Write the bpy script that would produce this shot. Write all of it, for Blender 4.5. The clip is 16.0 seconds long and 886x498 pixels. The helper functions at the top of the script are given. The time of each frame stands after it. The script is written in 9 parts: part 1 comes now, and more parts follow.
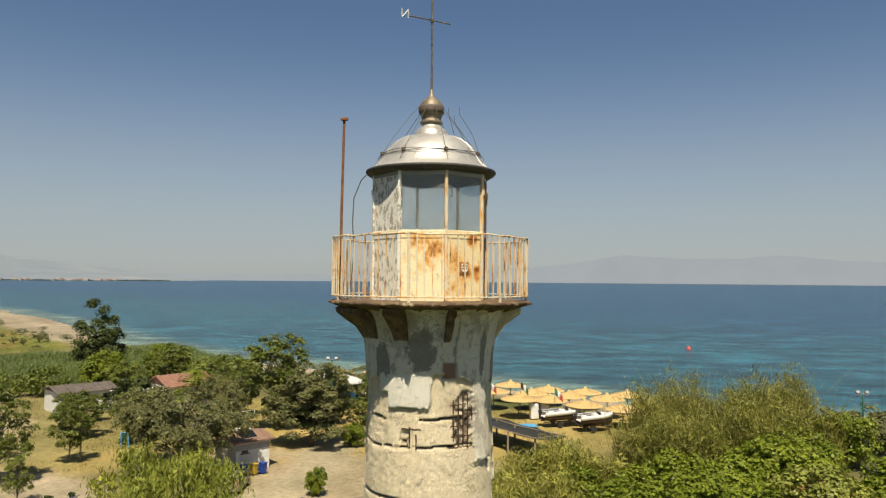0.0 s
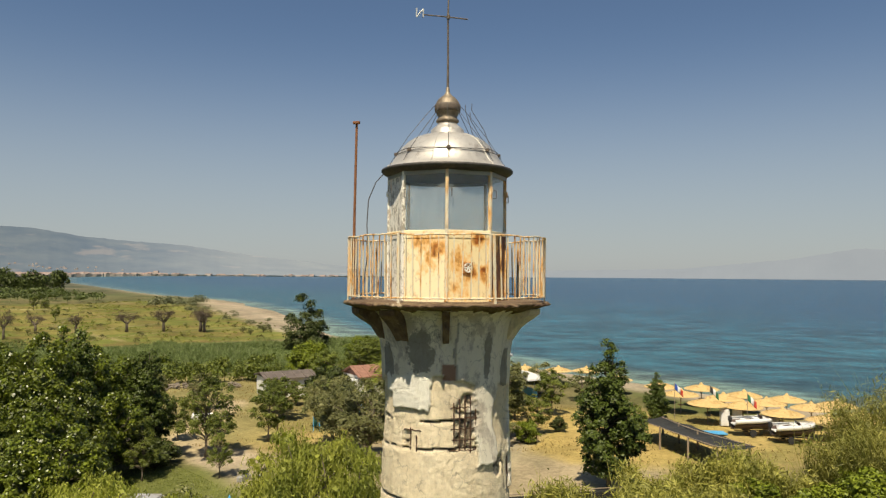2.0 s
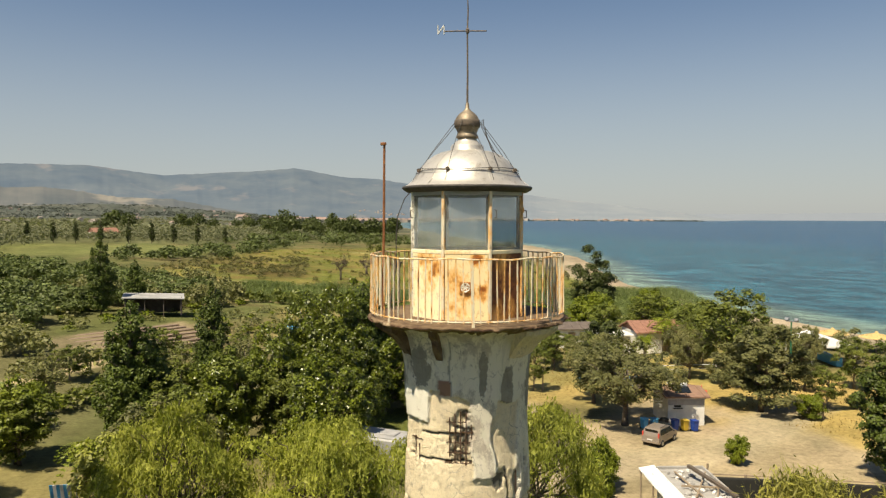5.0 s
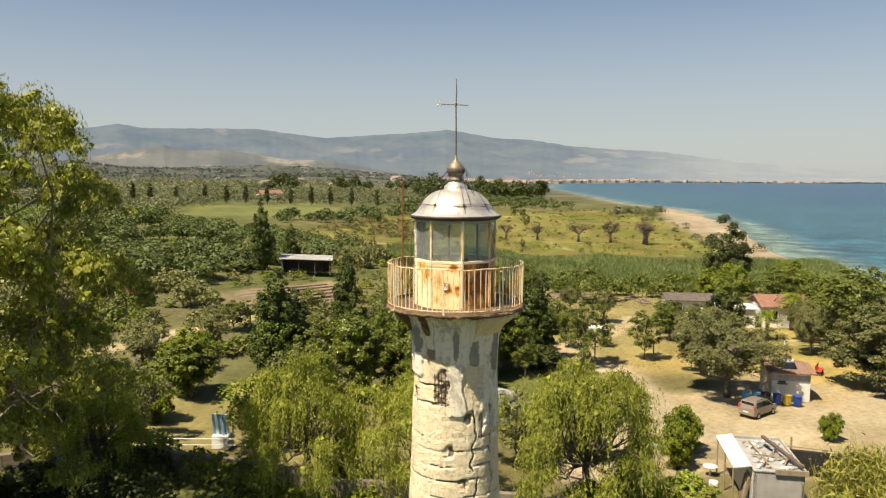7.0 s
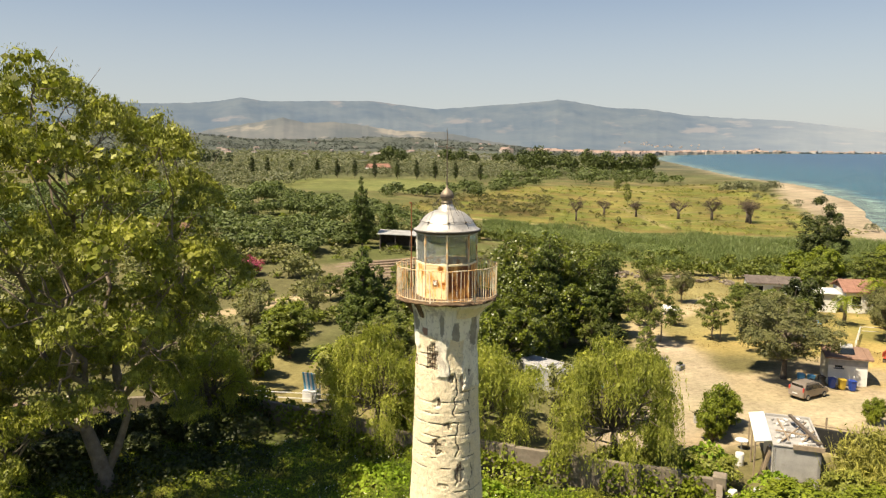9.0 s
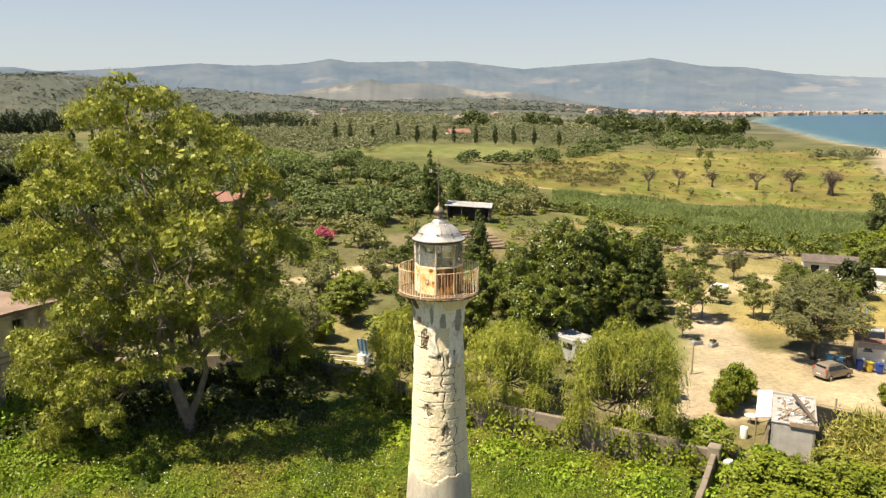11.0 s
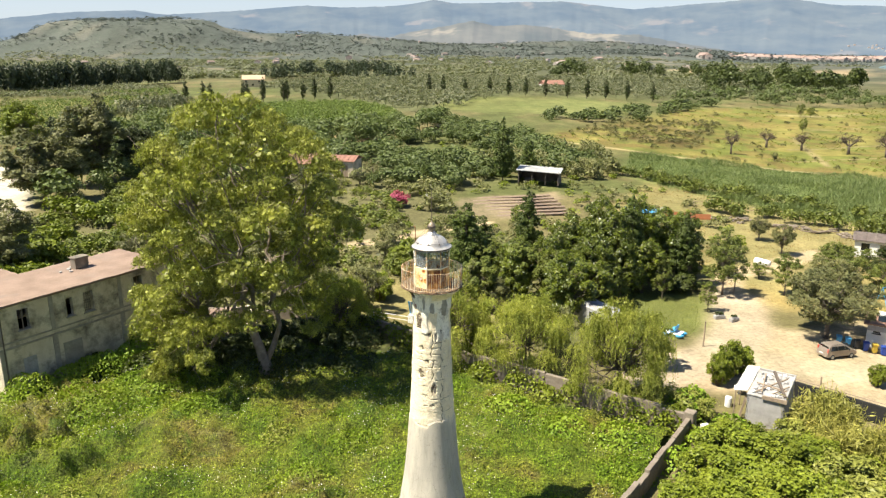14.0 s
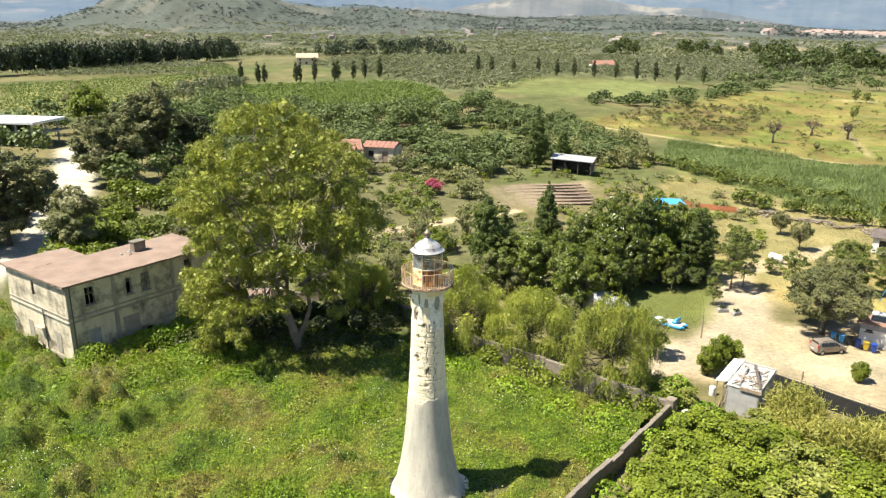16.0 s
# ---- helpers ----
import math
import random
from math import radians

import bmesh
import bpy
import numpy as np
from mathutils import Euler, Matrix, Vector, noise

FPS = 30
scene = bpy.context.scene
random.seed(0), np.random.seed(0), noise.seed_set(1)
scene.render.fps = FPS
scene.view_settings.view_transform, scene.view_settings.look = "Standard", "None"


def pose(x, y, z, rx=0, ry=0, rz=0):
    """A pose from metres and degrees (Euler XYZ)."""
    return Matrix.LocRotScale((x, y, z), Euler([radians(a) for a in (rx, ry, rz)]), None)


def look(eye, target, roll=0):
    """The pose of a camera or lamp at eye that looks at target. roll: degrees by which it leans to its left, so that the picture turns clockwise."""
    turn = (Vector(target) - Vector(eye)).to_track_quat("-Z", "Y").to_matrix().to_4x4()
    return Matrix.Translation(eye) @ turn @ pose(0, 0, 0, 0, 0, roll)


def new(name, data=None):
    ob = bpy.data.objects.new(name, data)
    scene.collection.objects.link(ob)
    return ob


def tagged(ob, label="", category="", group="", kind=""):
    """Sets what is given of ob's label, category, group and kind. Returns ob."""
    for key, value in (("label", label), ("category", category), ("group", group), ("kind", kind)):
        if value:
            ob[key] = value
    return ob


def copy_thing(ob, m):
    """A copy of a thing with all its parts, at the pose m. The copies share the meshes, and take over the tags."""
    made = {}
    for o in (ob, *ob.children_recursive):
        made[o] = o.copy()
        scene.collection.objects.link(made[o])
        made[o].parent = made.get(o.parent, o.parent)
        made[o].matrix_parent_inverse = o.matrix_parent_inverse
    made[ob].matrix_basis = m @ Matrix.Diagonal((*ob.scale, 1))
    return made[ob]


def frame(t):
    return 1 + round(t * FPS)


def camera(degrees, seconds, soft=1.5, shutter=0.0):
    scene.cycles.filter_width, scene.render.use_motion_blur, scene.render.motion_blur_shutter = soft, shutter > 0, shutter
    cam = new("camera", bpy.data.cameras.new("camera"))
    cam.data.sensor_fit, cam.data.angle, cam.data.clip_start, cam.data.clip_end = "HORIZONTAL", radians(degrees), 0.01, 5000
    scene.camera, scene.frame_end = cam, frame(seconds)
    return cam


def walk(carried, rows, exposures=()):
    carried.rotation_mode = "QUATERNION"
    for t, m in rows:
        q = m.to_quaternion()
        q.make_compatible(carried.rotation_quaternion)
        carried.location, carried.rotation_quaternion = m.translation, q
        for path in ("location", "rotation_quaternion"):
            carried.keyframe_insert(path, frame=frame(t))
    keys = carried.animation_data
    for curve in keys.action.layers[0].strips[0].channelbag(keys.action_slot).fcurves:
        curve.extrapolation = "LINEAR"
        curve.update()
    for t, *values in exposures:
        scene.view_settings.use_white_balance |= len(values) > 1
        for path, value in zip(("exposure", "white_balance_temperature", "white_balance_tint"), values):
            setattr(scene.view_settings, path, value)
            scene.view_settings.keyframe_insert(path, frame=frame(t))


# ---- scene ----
# ------------------------------------------------------------ camera and walk
cam = camera(62.3, 16.0, soft=1.3)
# seconds, x, y, z, heading, tilt, lean
PATH = (
    (0, -12.167, -1.482, 15.591, -84.050, 2.382, -0.434),
    (0.5, -12.038, -2.205, 15.646, -80.233, 2.117, -0.432),
    (1, -11.836, -2.987, 15.654, -76.157, 2.131, -0.401),
    (1.5, -11.591, -3.704, 15.682, -72.295, 1.978, -0.342),
    (2, -11.278, -4.453, 15.680, -68.171, 1.965, -0.421),
    (2.5, -10.952, -5.175, 15.701, -64.200, 1.976, -0.441),
    (3, -10.545, -5.913, 15.761, -59.870, 1.994, -0.359),
    (3.5, -10.074, -6.522, 15.824, -55.950, 1.963, -0.214),
    (4, -9.623, -7.185, 16.116, -51.817, 0.648, -0.094),
    (4.5, -9.136, -7.754, 16.463, -47.964, -0.856, -0.067),
    (5, -8.860, -8.615, 16.883, -43.937, -2.496, -0.100),
    (5.5, -8.859, -9.812, 17.255, -40.438, -3.668, -0.113),
    (6, -9.041, -11.268, 17.598, -37.373, -4.491, -0.128),
    (6.5, -9.311, -12.907, 17.931, -34.650, -5.084, -0.153),
    (7, -9.574, -14.655, 18.272, -32.178, -5.564, -0.178),
    (7.5, -9.737, -16.435, 18.640, -29.863, -6.050, -0.175),
    (8, -9.705, -18.172, 19.054, -27.615, -6.661, -0.092),
    (8.5, -9.629, -19.785, 19.456, -25.597, -7.195, -0.080),
    (9, -9.495, -21.409, 19.953, -23.614, -7.841, -0.103),
    (9.5, -9.227, -22.865, 20.471, -21.872, -8.527, -0.055),
    (10, -8.937, -24.420, 21.076, -20.176, -9.274, -0.020),
    (10.5, -8.619, -26.040, 21.751, -18.536, -10.059, 0.002),
    (11, -8.269, -27.692, 22.480, -16.964, -10.859, 0.012),
    (11.5, -7.883, -29.343, 23.244, -15.468, -11.653, 0.014),
    (12, -7.457, -30.960, 24.028, -14.059, -12.415, 0.008),
    (12.5, -6.986, -32.509, 24.813, -12.748, -13.125, -0.007),
    (13, -6.484, -34.101, 25.663, -11.522, -13.850, -0.009),
    (13.5, -5.965, -35.646, 26.526, -10.347, -14.523, -0.024),
    (14, -5.367, -37.280, 27.428, -9.115, -15.183, -0.061),
    (14.5, -4.814, -38.760, 28.344, -8.076, -15.801, -0.124),
    (15, -4.181, -40.342, 29.238, -6.968, -16.370, -0.223),
    (15.5, -3.500, -41.837, 30.060, -5.959, -16.801, -0.230),
    (16, -2.770, -43.377, 30.874, -4.929, -17.166, -0.278),
)
walk(cam, [(t, pose(x, y, z, 90 + tilt, 0, head) @ pose(0, 0, 0, 0, 0, -lean)) for t, x, y, z, head, tilt, lean in PATH],
     exposures=[(0.0, 0.40, 6560, 9), (3.5, 0.50, 6800, 10), (5.0, 0.62, 6920, 10), (9.0, 0.96, 6980, 12), (12.5, 1.19, 6500, 12), (16.0, 1.36, 5950, 10)])

# ------------------------------------------------------------ sky, sun
SUN_AZ, SUN_EL = 188.0, 60.0
world = bpy.data.worlds.new("sky")
scene.world = world
world.use_nodes = True
wn = world.node_tree
sky = wn.nodes.new("ShaderNodeTexSky")
sky.sky_type, sky.sun_disc = "NISHITA", False
sky.sun_elevation, sky.sun_rotation = radians(SUN_EL), radians(90 - SUN_AZ)
sky.altitude, sky.air_density, sky.dust_density, sky.ozone_density = 0, 1.0, 0.5, 4.0
# sea haze: the sky pales evenly all round towards the horizon
coord, split, fade, haze = (wn.nodes.new("ShaderNode" + q) for q in ("TexCoord", "SeparateXYZ", "MapRange", "Mix"))
haze.data_type = "RGBA"
fade.interpolation_type = "SMOOTHERSTEP"
fade.inputs["From Min"].default_value, fade.inputs["From Max"].default_value = 0.36, -0.03
fade.inputs["To Min"].default_value, fade.inputs["To Max"].default_value = 0.0, 0.72
haze.inputs[7].default_value = (5.4, 5.8, 6.05, 1)
wn.links.new(coord.outputs["Generated"], split.inputs[0])
wn.links.new(split.outputs["Z"], fade.inputs[0])
wn.links.new(fade.outputs[0], haze.inputs[0])
wn.links.new(sky.outputs[0], haze.inputs[6])
wn.links.new(haze.outputs[2], wn.nodes["Background"].inputs[0])
wn.nodes["Background"].inputs[1].default_value = 0.057
lamp = bpy.data.lights.new("sun", "SUN")
lamp.energy, lamp.angle, lamp.color = 5.0, radians(0.6), (1.0, 0.905, 0.72)
sun = new("sun", lamp)
az, el = radians(SUN_AZ), radians(SUN_EL)
sun.matrix_world = look((60 * math.cos(az), 60 * math.sin(az), 100), (60 * math.cos(az) - math.cos(el) * math.cos(az), 60 * math.sin(az) - math.cos(el) * math.sin(az), 100 - math.sin(el)))

# ------------------------------------------------------------ tools
TABLE = np.random.default_rng(3).random((64, 64, 64))


def vnoise(x, y, z=0.0):
    """Smooth value noise in 0..1 on arrays."""
    x, y, z = np.broadcast_arrays(np.asarray(x, float), np.asarray(y, float), np.asarray(z, float))
    i, j, k = np.floor(x).astype(int), np.floor(y).astype(int), np.floor(z).astype(int)
    u, v, w = x - i, y - j, z - k
    u, v, w = u * u * (3 - 2 * u), v * v * (3 - 2 * v), w * w * (3 - 2 * w)
    out = 0
    for a in (0, 1):
        for b in (0, 1):
            for c in (0, 1):
                out = out + TABLE[(i + a) & 63, (j + b) & 63, (k + c) & 63] * (u if a else 1 - u) * (v if b else 1 - v) * (w if c else 1 - w)
    return out


def fbm(x, y, z=0.0, octaves=4):
    total, amp, norm = 0, 1.0, 0.0
    for o in range(octaves):
        total, norm = total + amp * vnoise(x * 2**o + 17 * o, y * 2**o + 5 * o, z * 2**o), norm + amp
        amp *= 0.5
    return total / norm


def step(a, b, x):
    t = np.clip((x - a) / (b - a), 0, 1)
    return t * t * (3 - 2 * t)


def line_gap(x, y, pts, closed=False):
    """Distance from points to a polyline."""
    pts = list(pts) + ([pts[0]] if closed else [])
    best = np.full(np.shape(x), 1e9)
    for (ax, ay), (bx, by) in zip(pts[:-1], pts[1:]):
        dx, dy = bx - ax, by - ay
        t = np.clip(((x - ax) * dx + (y - ay) * dy) / (dx * dx + dy * dy), 0, 1)
        best = np.minimum(best, np.hypot(x - ax - t * dx, y - ay - t * dy))
    return best


def inside(x, y, pts):
    """Signed distance to a polygon, positive inside."""
    odd = np.zeros(np.shape(x), bool)
    for (ax, ay), (bx, by) in zip(pts, pts[1:] + pts[:1]):
        if ay != by:
            odd ^= ((ay > y) != (by > y)) & (x < (bx - ax) * (y - ay) / (by - ay) + ax)
    d = line_gap(x, y, pts, True)
    return np.where(odd, d, -d)


def mesh_of(name, verts, faces, smooth=False):
    me = bpy.data.meshes.new(name)
    me.from_pydata([tuple(v) for v in verts], [], [tuple(f) for f in faces])
    me.update()
    if smooth:
        me.polygons.foreach_set("use_smooth", np.ones(len(me.polygons), bool))
    return me


def quad_mesh(name, verts, quads=None, smooth=False):
    """A large mesh of quads from arrays; with no index array each four corners are a quad."""
    verts = np.asarray(verts, np.float32).reshape(-1, 3)
    idx = np.arange(len(verts), dtype=np.int32) if quads is None else np.asarray(quads, np.int32).ravel()
    me = bpy.data.meshes.new(name)
    me.vertices.add(len(verts))
    me.vertices.foreach_set("co", verts.ravel())
    me.loops.add(len(idx))
    me.loops.foreach_set("vertex_index", idx)
    me.polygons.add(len(idx) // 4)
    me.polygons.foreach_set("loop_start", np.arange(0, len(idx), 4, dtype=np.int32))
    if smooth:
        me.polygons.foreach_set("use_smooth", np.ones(len(idx) // 4, bool))
    me.update(calc_edges=True)
    return me


def grid_quads(rows, cols, wrap=False):
    i = np.arange(rows - 1)[:, None]
    j = np.arange(cols if wrap else cols - 1)[None, :]
    k = (j + 1) % cols
    return np.stack([i * cols + j, i * cols + k, (i + 1) * cols + k, (i + 1) * cols + j], -1).reshape(-1, 4)


def attribute(me, name, values):
    a = me.attributes.new(name, "FLOAT", "POINT")
    a.data.foreach_set("value", np.asarray(values, np.float32).ravel())


def colours(me, name, rgb):
    a = me.attributes.new(name, "FLOAT_COLOR", "POINT")
    rgba = np.ones((len(me.vertices), 4), np.float32)
    rgba[:, :3] = rgb
    a.data.foreach_set("color", rgba.ravel())


class Shape:
    """Gathers boxes, tubes and lathes into one mesh."""

    def __init__(self):
        self.v, self.f = [], []

    def add(self, verts, faces):
        n = len(self.v)
        self.v += [tuple(map(float, p)) for p in verts]
        self.f += [tuple(i + n for i in f) for f in faces]
        return self

    def box(self, centre, size, turn=0.0, bevel=0.0, m=None):
        bm = bmesh.new()
        bmesh.ops.create_cube(bm, size=1.0)
        bmesh.ops.scale(bm, vec=size, verts=bm.verts)
        if bevel:
            bmesh.ops.bevel(bm, geom=bm.edges[:], offset=bevel, segments=1, affect="EDGES")
        bm.transform((m if m is not None else Matrix.Translation(centre) @ Matrix.Rotation(turn, 4, "Z")))
        self.add([v.co for v in bm.verts], [[v.index for v in f.verts] for f in bm.faces])
        bm.free()
        return self

    def tube(self, pts, radii, sides=6):
        pts = [Vector(p) for p in pts]
        radii = [radii] * len(pts) if isinstance(radii, (int, float)) else radii
        verts, side = [], None
        for i, p in enumerate(pts):
            d = (pts[min(i + 1, len(pts) - 1)] - pts[max(i - 1, 0)]).normalized()
            if side is None:
                side = d.orthogonal().normalized()
            side = (side - d * side.dot(d)).normalized()
            up = d.cross(side)
            for k in range(sides):
                a = 2 * math.pi * k / sides
                verts.append(p + (side * math.cos(a) + up * math.sin(a)) * radii[i])
        n = len(pts)
        faces = [(i * sides + k, i * sides + (k + 1) % sides, (i + 1) * sides + (k + 1) % sides, (i + 1) * sides + k) for i in range(n - 1) for k in range(sides)]
        faces += [tuple(reversed(range(sides))), tuple(range((n - 1) * sides, n * sides))]
        return self.add(verts, faces)

    def lathe(self, profile, sides=32, wobble=None):
        verts = []
        for r, z in profile:
            for k in range(sides):
                a = 2 * math.pi * k / sides
                q = r * (wobble(a, z) if wobble else 1)
                verts.append((q * math.cos(a), q * math.sin(a), z))
        faces = [(i * sides + k, i * sides + (k + 1) % sides, (i + 1) * sides + (k + 1) % sides, (i + 1) * sides + k) for i in range(len(profile) - 1) for k in range(sides)]
        faces += [tuple(reversed(range(sides))), tuple(range((len(profile) - 1) * sides, len(profile) * sides))]
        return self.add(verts, faces)

    def mesh(self, name, smooth=False):
        return mesh_of(name, self.v, self.f, smooth)


def part(name, me, material, parent, label=""):
    """One mesh object under a thing or under a part."""
    ob = new(name, me)
    if material is not None and not me.materials:
        me.materials.append(material)
    ob.parent = parent
    return tagged(ob, label)


def thing(name, label, category, group="", kind="", at=(0, 0, 0), turn=0.0):
    ob = new(name)
    ob.empty_display_size = 0.3
    ob.location, ob.rotation_euler = at, (0, 0, turn)
    return tagged(ob, label, category, group, kind)


def solid(name, me, material, label, category, group="", kind="", at=(0, 0, 0), turn=0.0):
    ob = new(name, me)
    if not me.materials:
        me.materials.append(material)
    ob.location, ob.rotation_euler = at, (0, 0, turn)
    return tagged(ob, label, category, group, kind)


# ------------------------------------------------------------ materials
def nodes_of(name):
    m = bpy.data.materials.new(name)
    m.use_nodes = True
    t = m.node_tree
    return m, t, t.nodes["Principled BSDF"], t.nodes["Material Output"]


def link(t, a, b):
    t.links.new(a, b)


def tex(t, scale, detail=4.0, rough=0.6, coord="Object", stretch=None):
    c = t.nodes.new("ShaderNodeTexCoord")
    n = t.nodes.new("ShaderNodeTexNoise")
    n.inputs["Scale"].default_value, n.inputs["Detail"].default_value, n.inputs["Roughness"].default_value = scale, detail, rough
    src = c.outputs[coord]
    if stretch:
        mp = t.nodes.new("ShaderNodeMapping")
        mp.inputs["Scale"].default_value = stretch
        link(t, src, mp.inputs[0])
        src = mp.outputs[0]
    link(t, src, n.inputs["Vector"])
    return n.outputs["Fac"]


def ramp(t, fac, stops):
    r = t.nodes.new("ShaderNodeValToRGB")
    e = r.color_ramp.elements
    while len(e) < len(stops):
        e.new(0.5)
    for q, (p, c) in zip(e, stops):
        q.position, q.color = p, (*c, 1) if not isinstance(c, (int, float)) else (c, c, c, 1)
    link(t, fac, r.inputs[0])
    return r.outputs[0]


def mix(t, fac, a, b, how="MIX"):
    m = t.nodes.new("ShaderNodeMix")
    m.data_type, m.blend_type = "RGBA", how
    for sock, val in ((m.inputs[0], fac), (m.inputs[6], a), (m.inputs[7], b)):
        if hasattr(val, "is_linked"):
            link(t, val, sock)
        elif isinstance(val, (int, float)):
            sock.default_value = val
        else:
            sock.default_value = (*val, 1)
    return m.outputs[2]


def bump(t, bsdf, height, strength, distance=0.05):
    b = t.nodes.new("ShaderNodeBump")
    b.inputs["Strength"].default_value, b.inputs["Distance"].default_value = strength, distance
    link(t, height, b.inputs["Height"])
    link(t, b.outputs[0], bsdf.inputs["Normal"])


def attr(t, name, out="Fac"):
    a = t.nodes.new("ShaderNodeAttribute")
    a.attribute_name = name
    return a.outputs[out]


def surface(name, a, b, scale=3.0, rough=0.8, metal=0.0, relief=0.3, grain=40.0, c=None, c_scale=0.6, c_range=(0.55, 0.7), stretch=None):
    """Two tones by coarse noise, fine grain, and a third tone in patches (stains, rust, wear)."""
    m, t, p, o = nodes_of(name)
    col = mix(t, ramp(t, tex(t, scale, stretch=stretch), [(0.3, 0.0), (0.7, 1.0)]), a, b)
    fine = tex(t, grain, 3.0)
    col = mix(t, 0.35, col, ramp(t, fine, [(0.3, 0.45), (0.7, 1.0)]), "MULTIPLY")
    if c is not None:
        col = mix(t, ramp(t, tex(t, c_scale, 6.0, 0.7), [(c_range[0], 0.0), (c_range[1], 1.0)]), col, c)
    link(t, col, p.inputs["Base Color"])
    p.inputs["Roughness"].default_value, p.inputs["Metallic"].default_value = rough, metal
    if relief:
        bump(t, p, fine, relief, 0.02)
    return m


def foliage(name, dark, light, through_light=0.3, rough=0.55, patchy=0.0, gloss=0.3, spread=0.34):
    """Leaves: one tone that varies a little from leaf to leaf, from clump to clump and from plant to plant."""
    m, t, p, o = nodes_of(name)
    mean = tuple(k * (0.42 * a + 0.38 * b) for k, a, b in zip((1.08, 1.0, 0.9), dark, light))
    dark, light = tuple((1 - spread) * q for q in mean), tuple((1 + spread) * q for q in mean)
    g = t.nodes.new("ShaderNodeNewGeometry")
    col = ramp(t, g.outputs["Random Per Island"], [(0.0, dark), (0.6, mean), (1.0, light)])
    n = t.nodes.new("ShaderNodeTexNoise")
    n.inputs["Scale"].default_value, n.inputs["Detail"].default_value = 0.5, 3.0
    link(t, g.outputs["Position"], n.inputs["Vector"])
    col = mix(t, 1.0, col, ramp(t, n.outputs["Fac"], [(0.3, (0.74, 0.78, 0.72)), (0.7, (1.24, 1.18, 1.2))]), "MULTIPLY")
    if patchy:
        n = t.nodes.new("ShaderNodeTexNoise")
        n.inputs["Scale"].default_value, n.inputs["Detail"].default_value = 0.16, 5.0
        link(t, g.outputs["Position"], n.inputs["Vector"])
        col = mix(t, ramp(t, n.outputs["Fac"], [(0.46, 0.0), (0.62, patchy)]), col, tuple(a * b for a, b in zip(light, (1.15, 0.85, 0.9))))
    info = t.nodes.new("ShaderNodeObjectInfo")
    hsv = t.nodes.new("ShaderNodeHueSaturation")
    mr = t.nodes.new("ShaderNodeMapRange")
    mr.inputs["To Min"].default_value, mr.inputs["To Max"].default_value = 0.84, 1.16
    link(t, info.outputs["Random"], mr.inputs[0])
    link(t, mr.outputs[0], hsv.inputs["Value"])
    link(t, col, hsv.inputs["Color"])
    col = hsv.outputs[0]
    link(t, col, p.inputs["Base Color"])
    p.inputs["Roughness"].default_value = rough
    p.inputs["Specular IOR Level"].default_value = gloss
    tr = t.nodes.new("ShaderNodeBsdfTranslucent")
    link(t, mix(t, 1.0, col, (1.2, 1.35, 0.5), "MULTIPLY"), tr.inputs[0])
    ms = t.nodes.new("ShaderNodeMixShader")
    ms.inputs[0].default_value = through_light * 0.7
    link(t, p.outputs[0], ms.inputs[1])
    link(t, tr.outputs[0], ms.inputs[2])
    link(t, ms.outputs[0], o.inputs[0])
    return m


BARK = surface("bark", (0.09, 0.07, 0.05), (0.2, 0.16, 0.12), 4, 0.9, 0, 0.6, 25)
PALE_BARK = surface("pale_bark", (0.13, 0.095, 0.065), (0.3, 0.245, 0.18), 1.5, 0.8, 0, 0.4, 18, (0.14, 0.1, 0.07), 0.8)
LEAF_POPLAR = foliage("poplar_leaves", (0.066, 0.096, 0.008), (0.222, 0.285, 0.027), 0.38, 0.36, gloss=0.6, spread=0.6)
LEAF_COLUMN = foliage("column_poplar_leaves", (0.04, 0.066, 0.01), (0.13, 0.185, 0.03), 0.15, 0.5, gloss=0.28)
LEAF_WILLOW = foliage("willow_leaves", (0.245, 0.285, 0.045), (0.51, 0.575, 0.12), 0.45)
LEAF_EUC = foliage("eucalyptus_leaves", (0.15, 0.178, 0.026), (0.385, 0.43, 0.08), 0.3, 0.5, spread=0.5)
LEAF_OLIVE = foliage("grey_green_leaves", (0.115, 0.13, 0.05), (0.285, 0.305, 0.13), 0.28)
LEAF_BUSH = foliage("bush_leaves", (0.106, 0.15, 0.012), (0.27, 0.342, 0.034), 0.28, 0.5, gloss=0.25)
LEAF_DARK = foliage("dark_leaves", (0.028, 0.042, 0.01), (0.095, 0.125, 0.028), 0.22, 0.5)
LEAF_PALE = foliage("pale_leaves", (0.15, 0.18, 0.03), (0.36, 0.40, 0.09), 0.3, 0.5)
LEAF_REED = foliage("reed_blades", (0.165, 0.178, 0.034), (0.41, 0.415, 0.105), 0.3, 0.55)
LEAF_WEED = foliage("weed_leaves", (0.13, 0.225, 0.02), (0.29, 0.43, 0.045), 0.34, 0.55, patchy=0.35, gloss=0.2)
LEAF_SMALL = foliage("small_tree_leaves", (0.085, 0.118, 0.02), (0.24, 0.295, 0.06), 0.32, 0.5)
LEAF_DRY = foliage("dry_leaves", (0.16, 0.1, 0.04), (0.36, 0.23, 0.08), 0.2, 0.7)

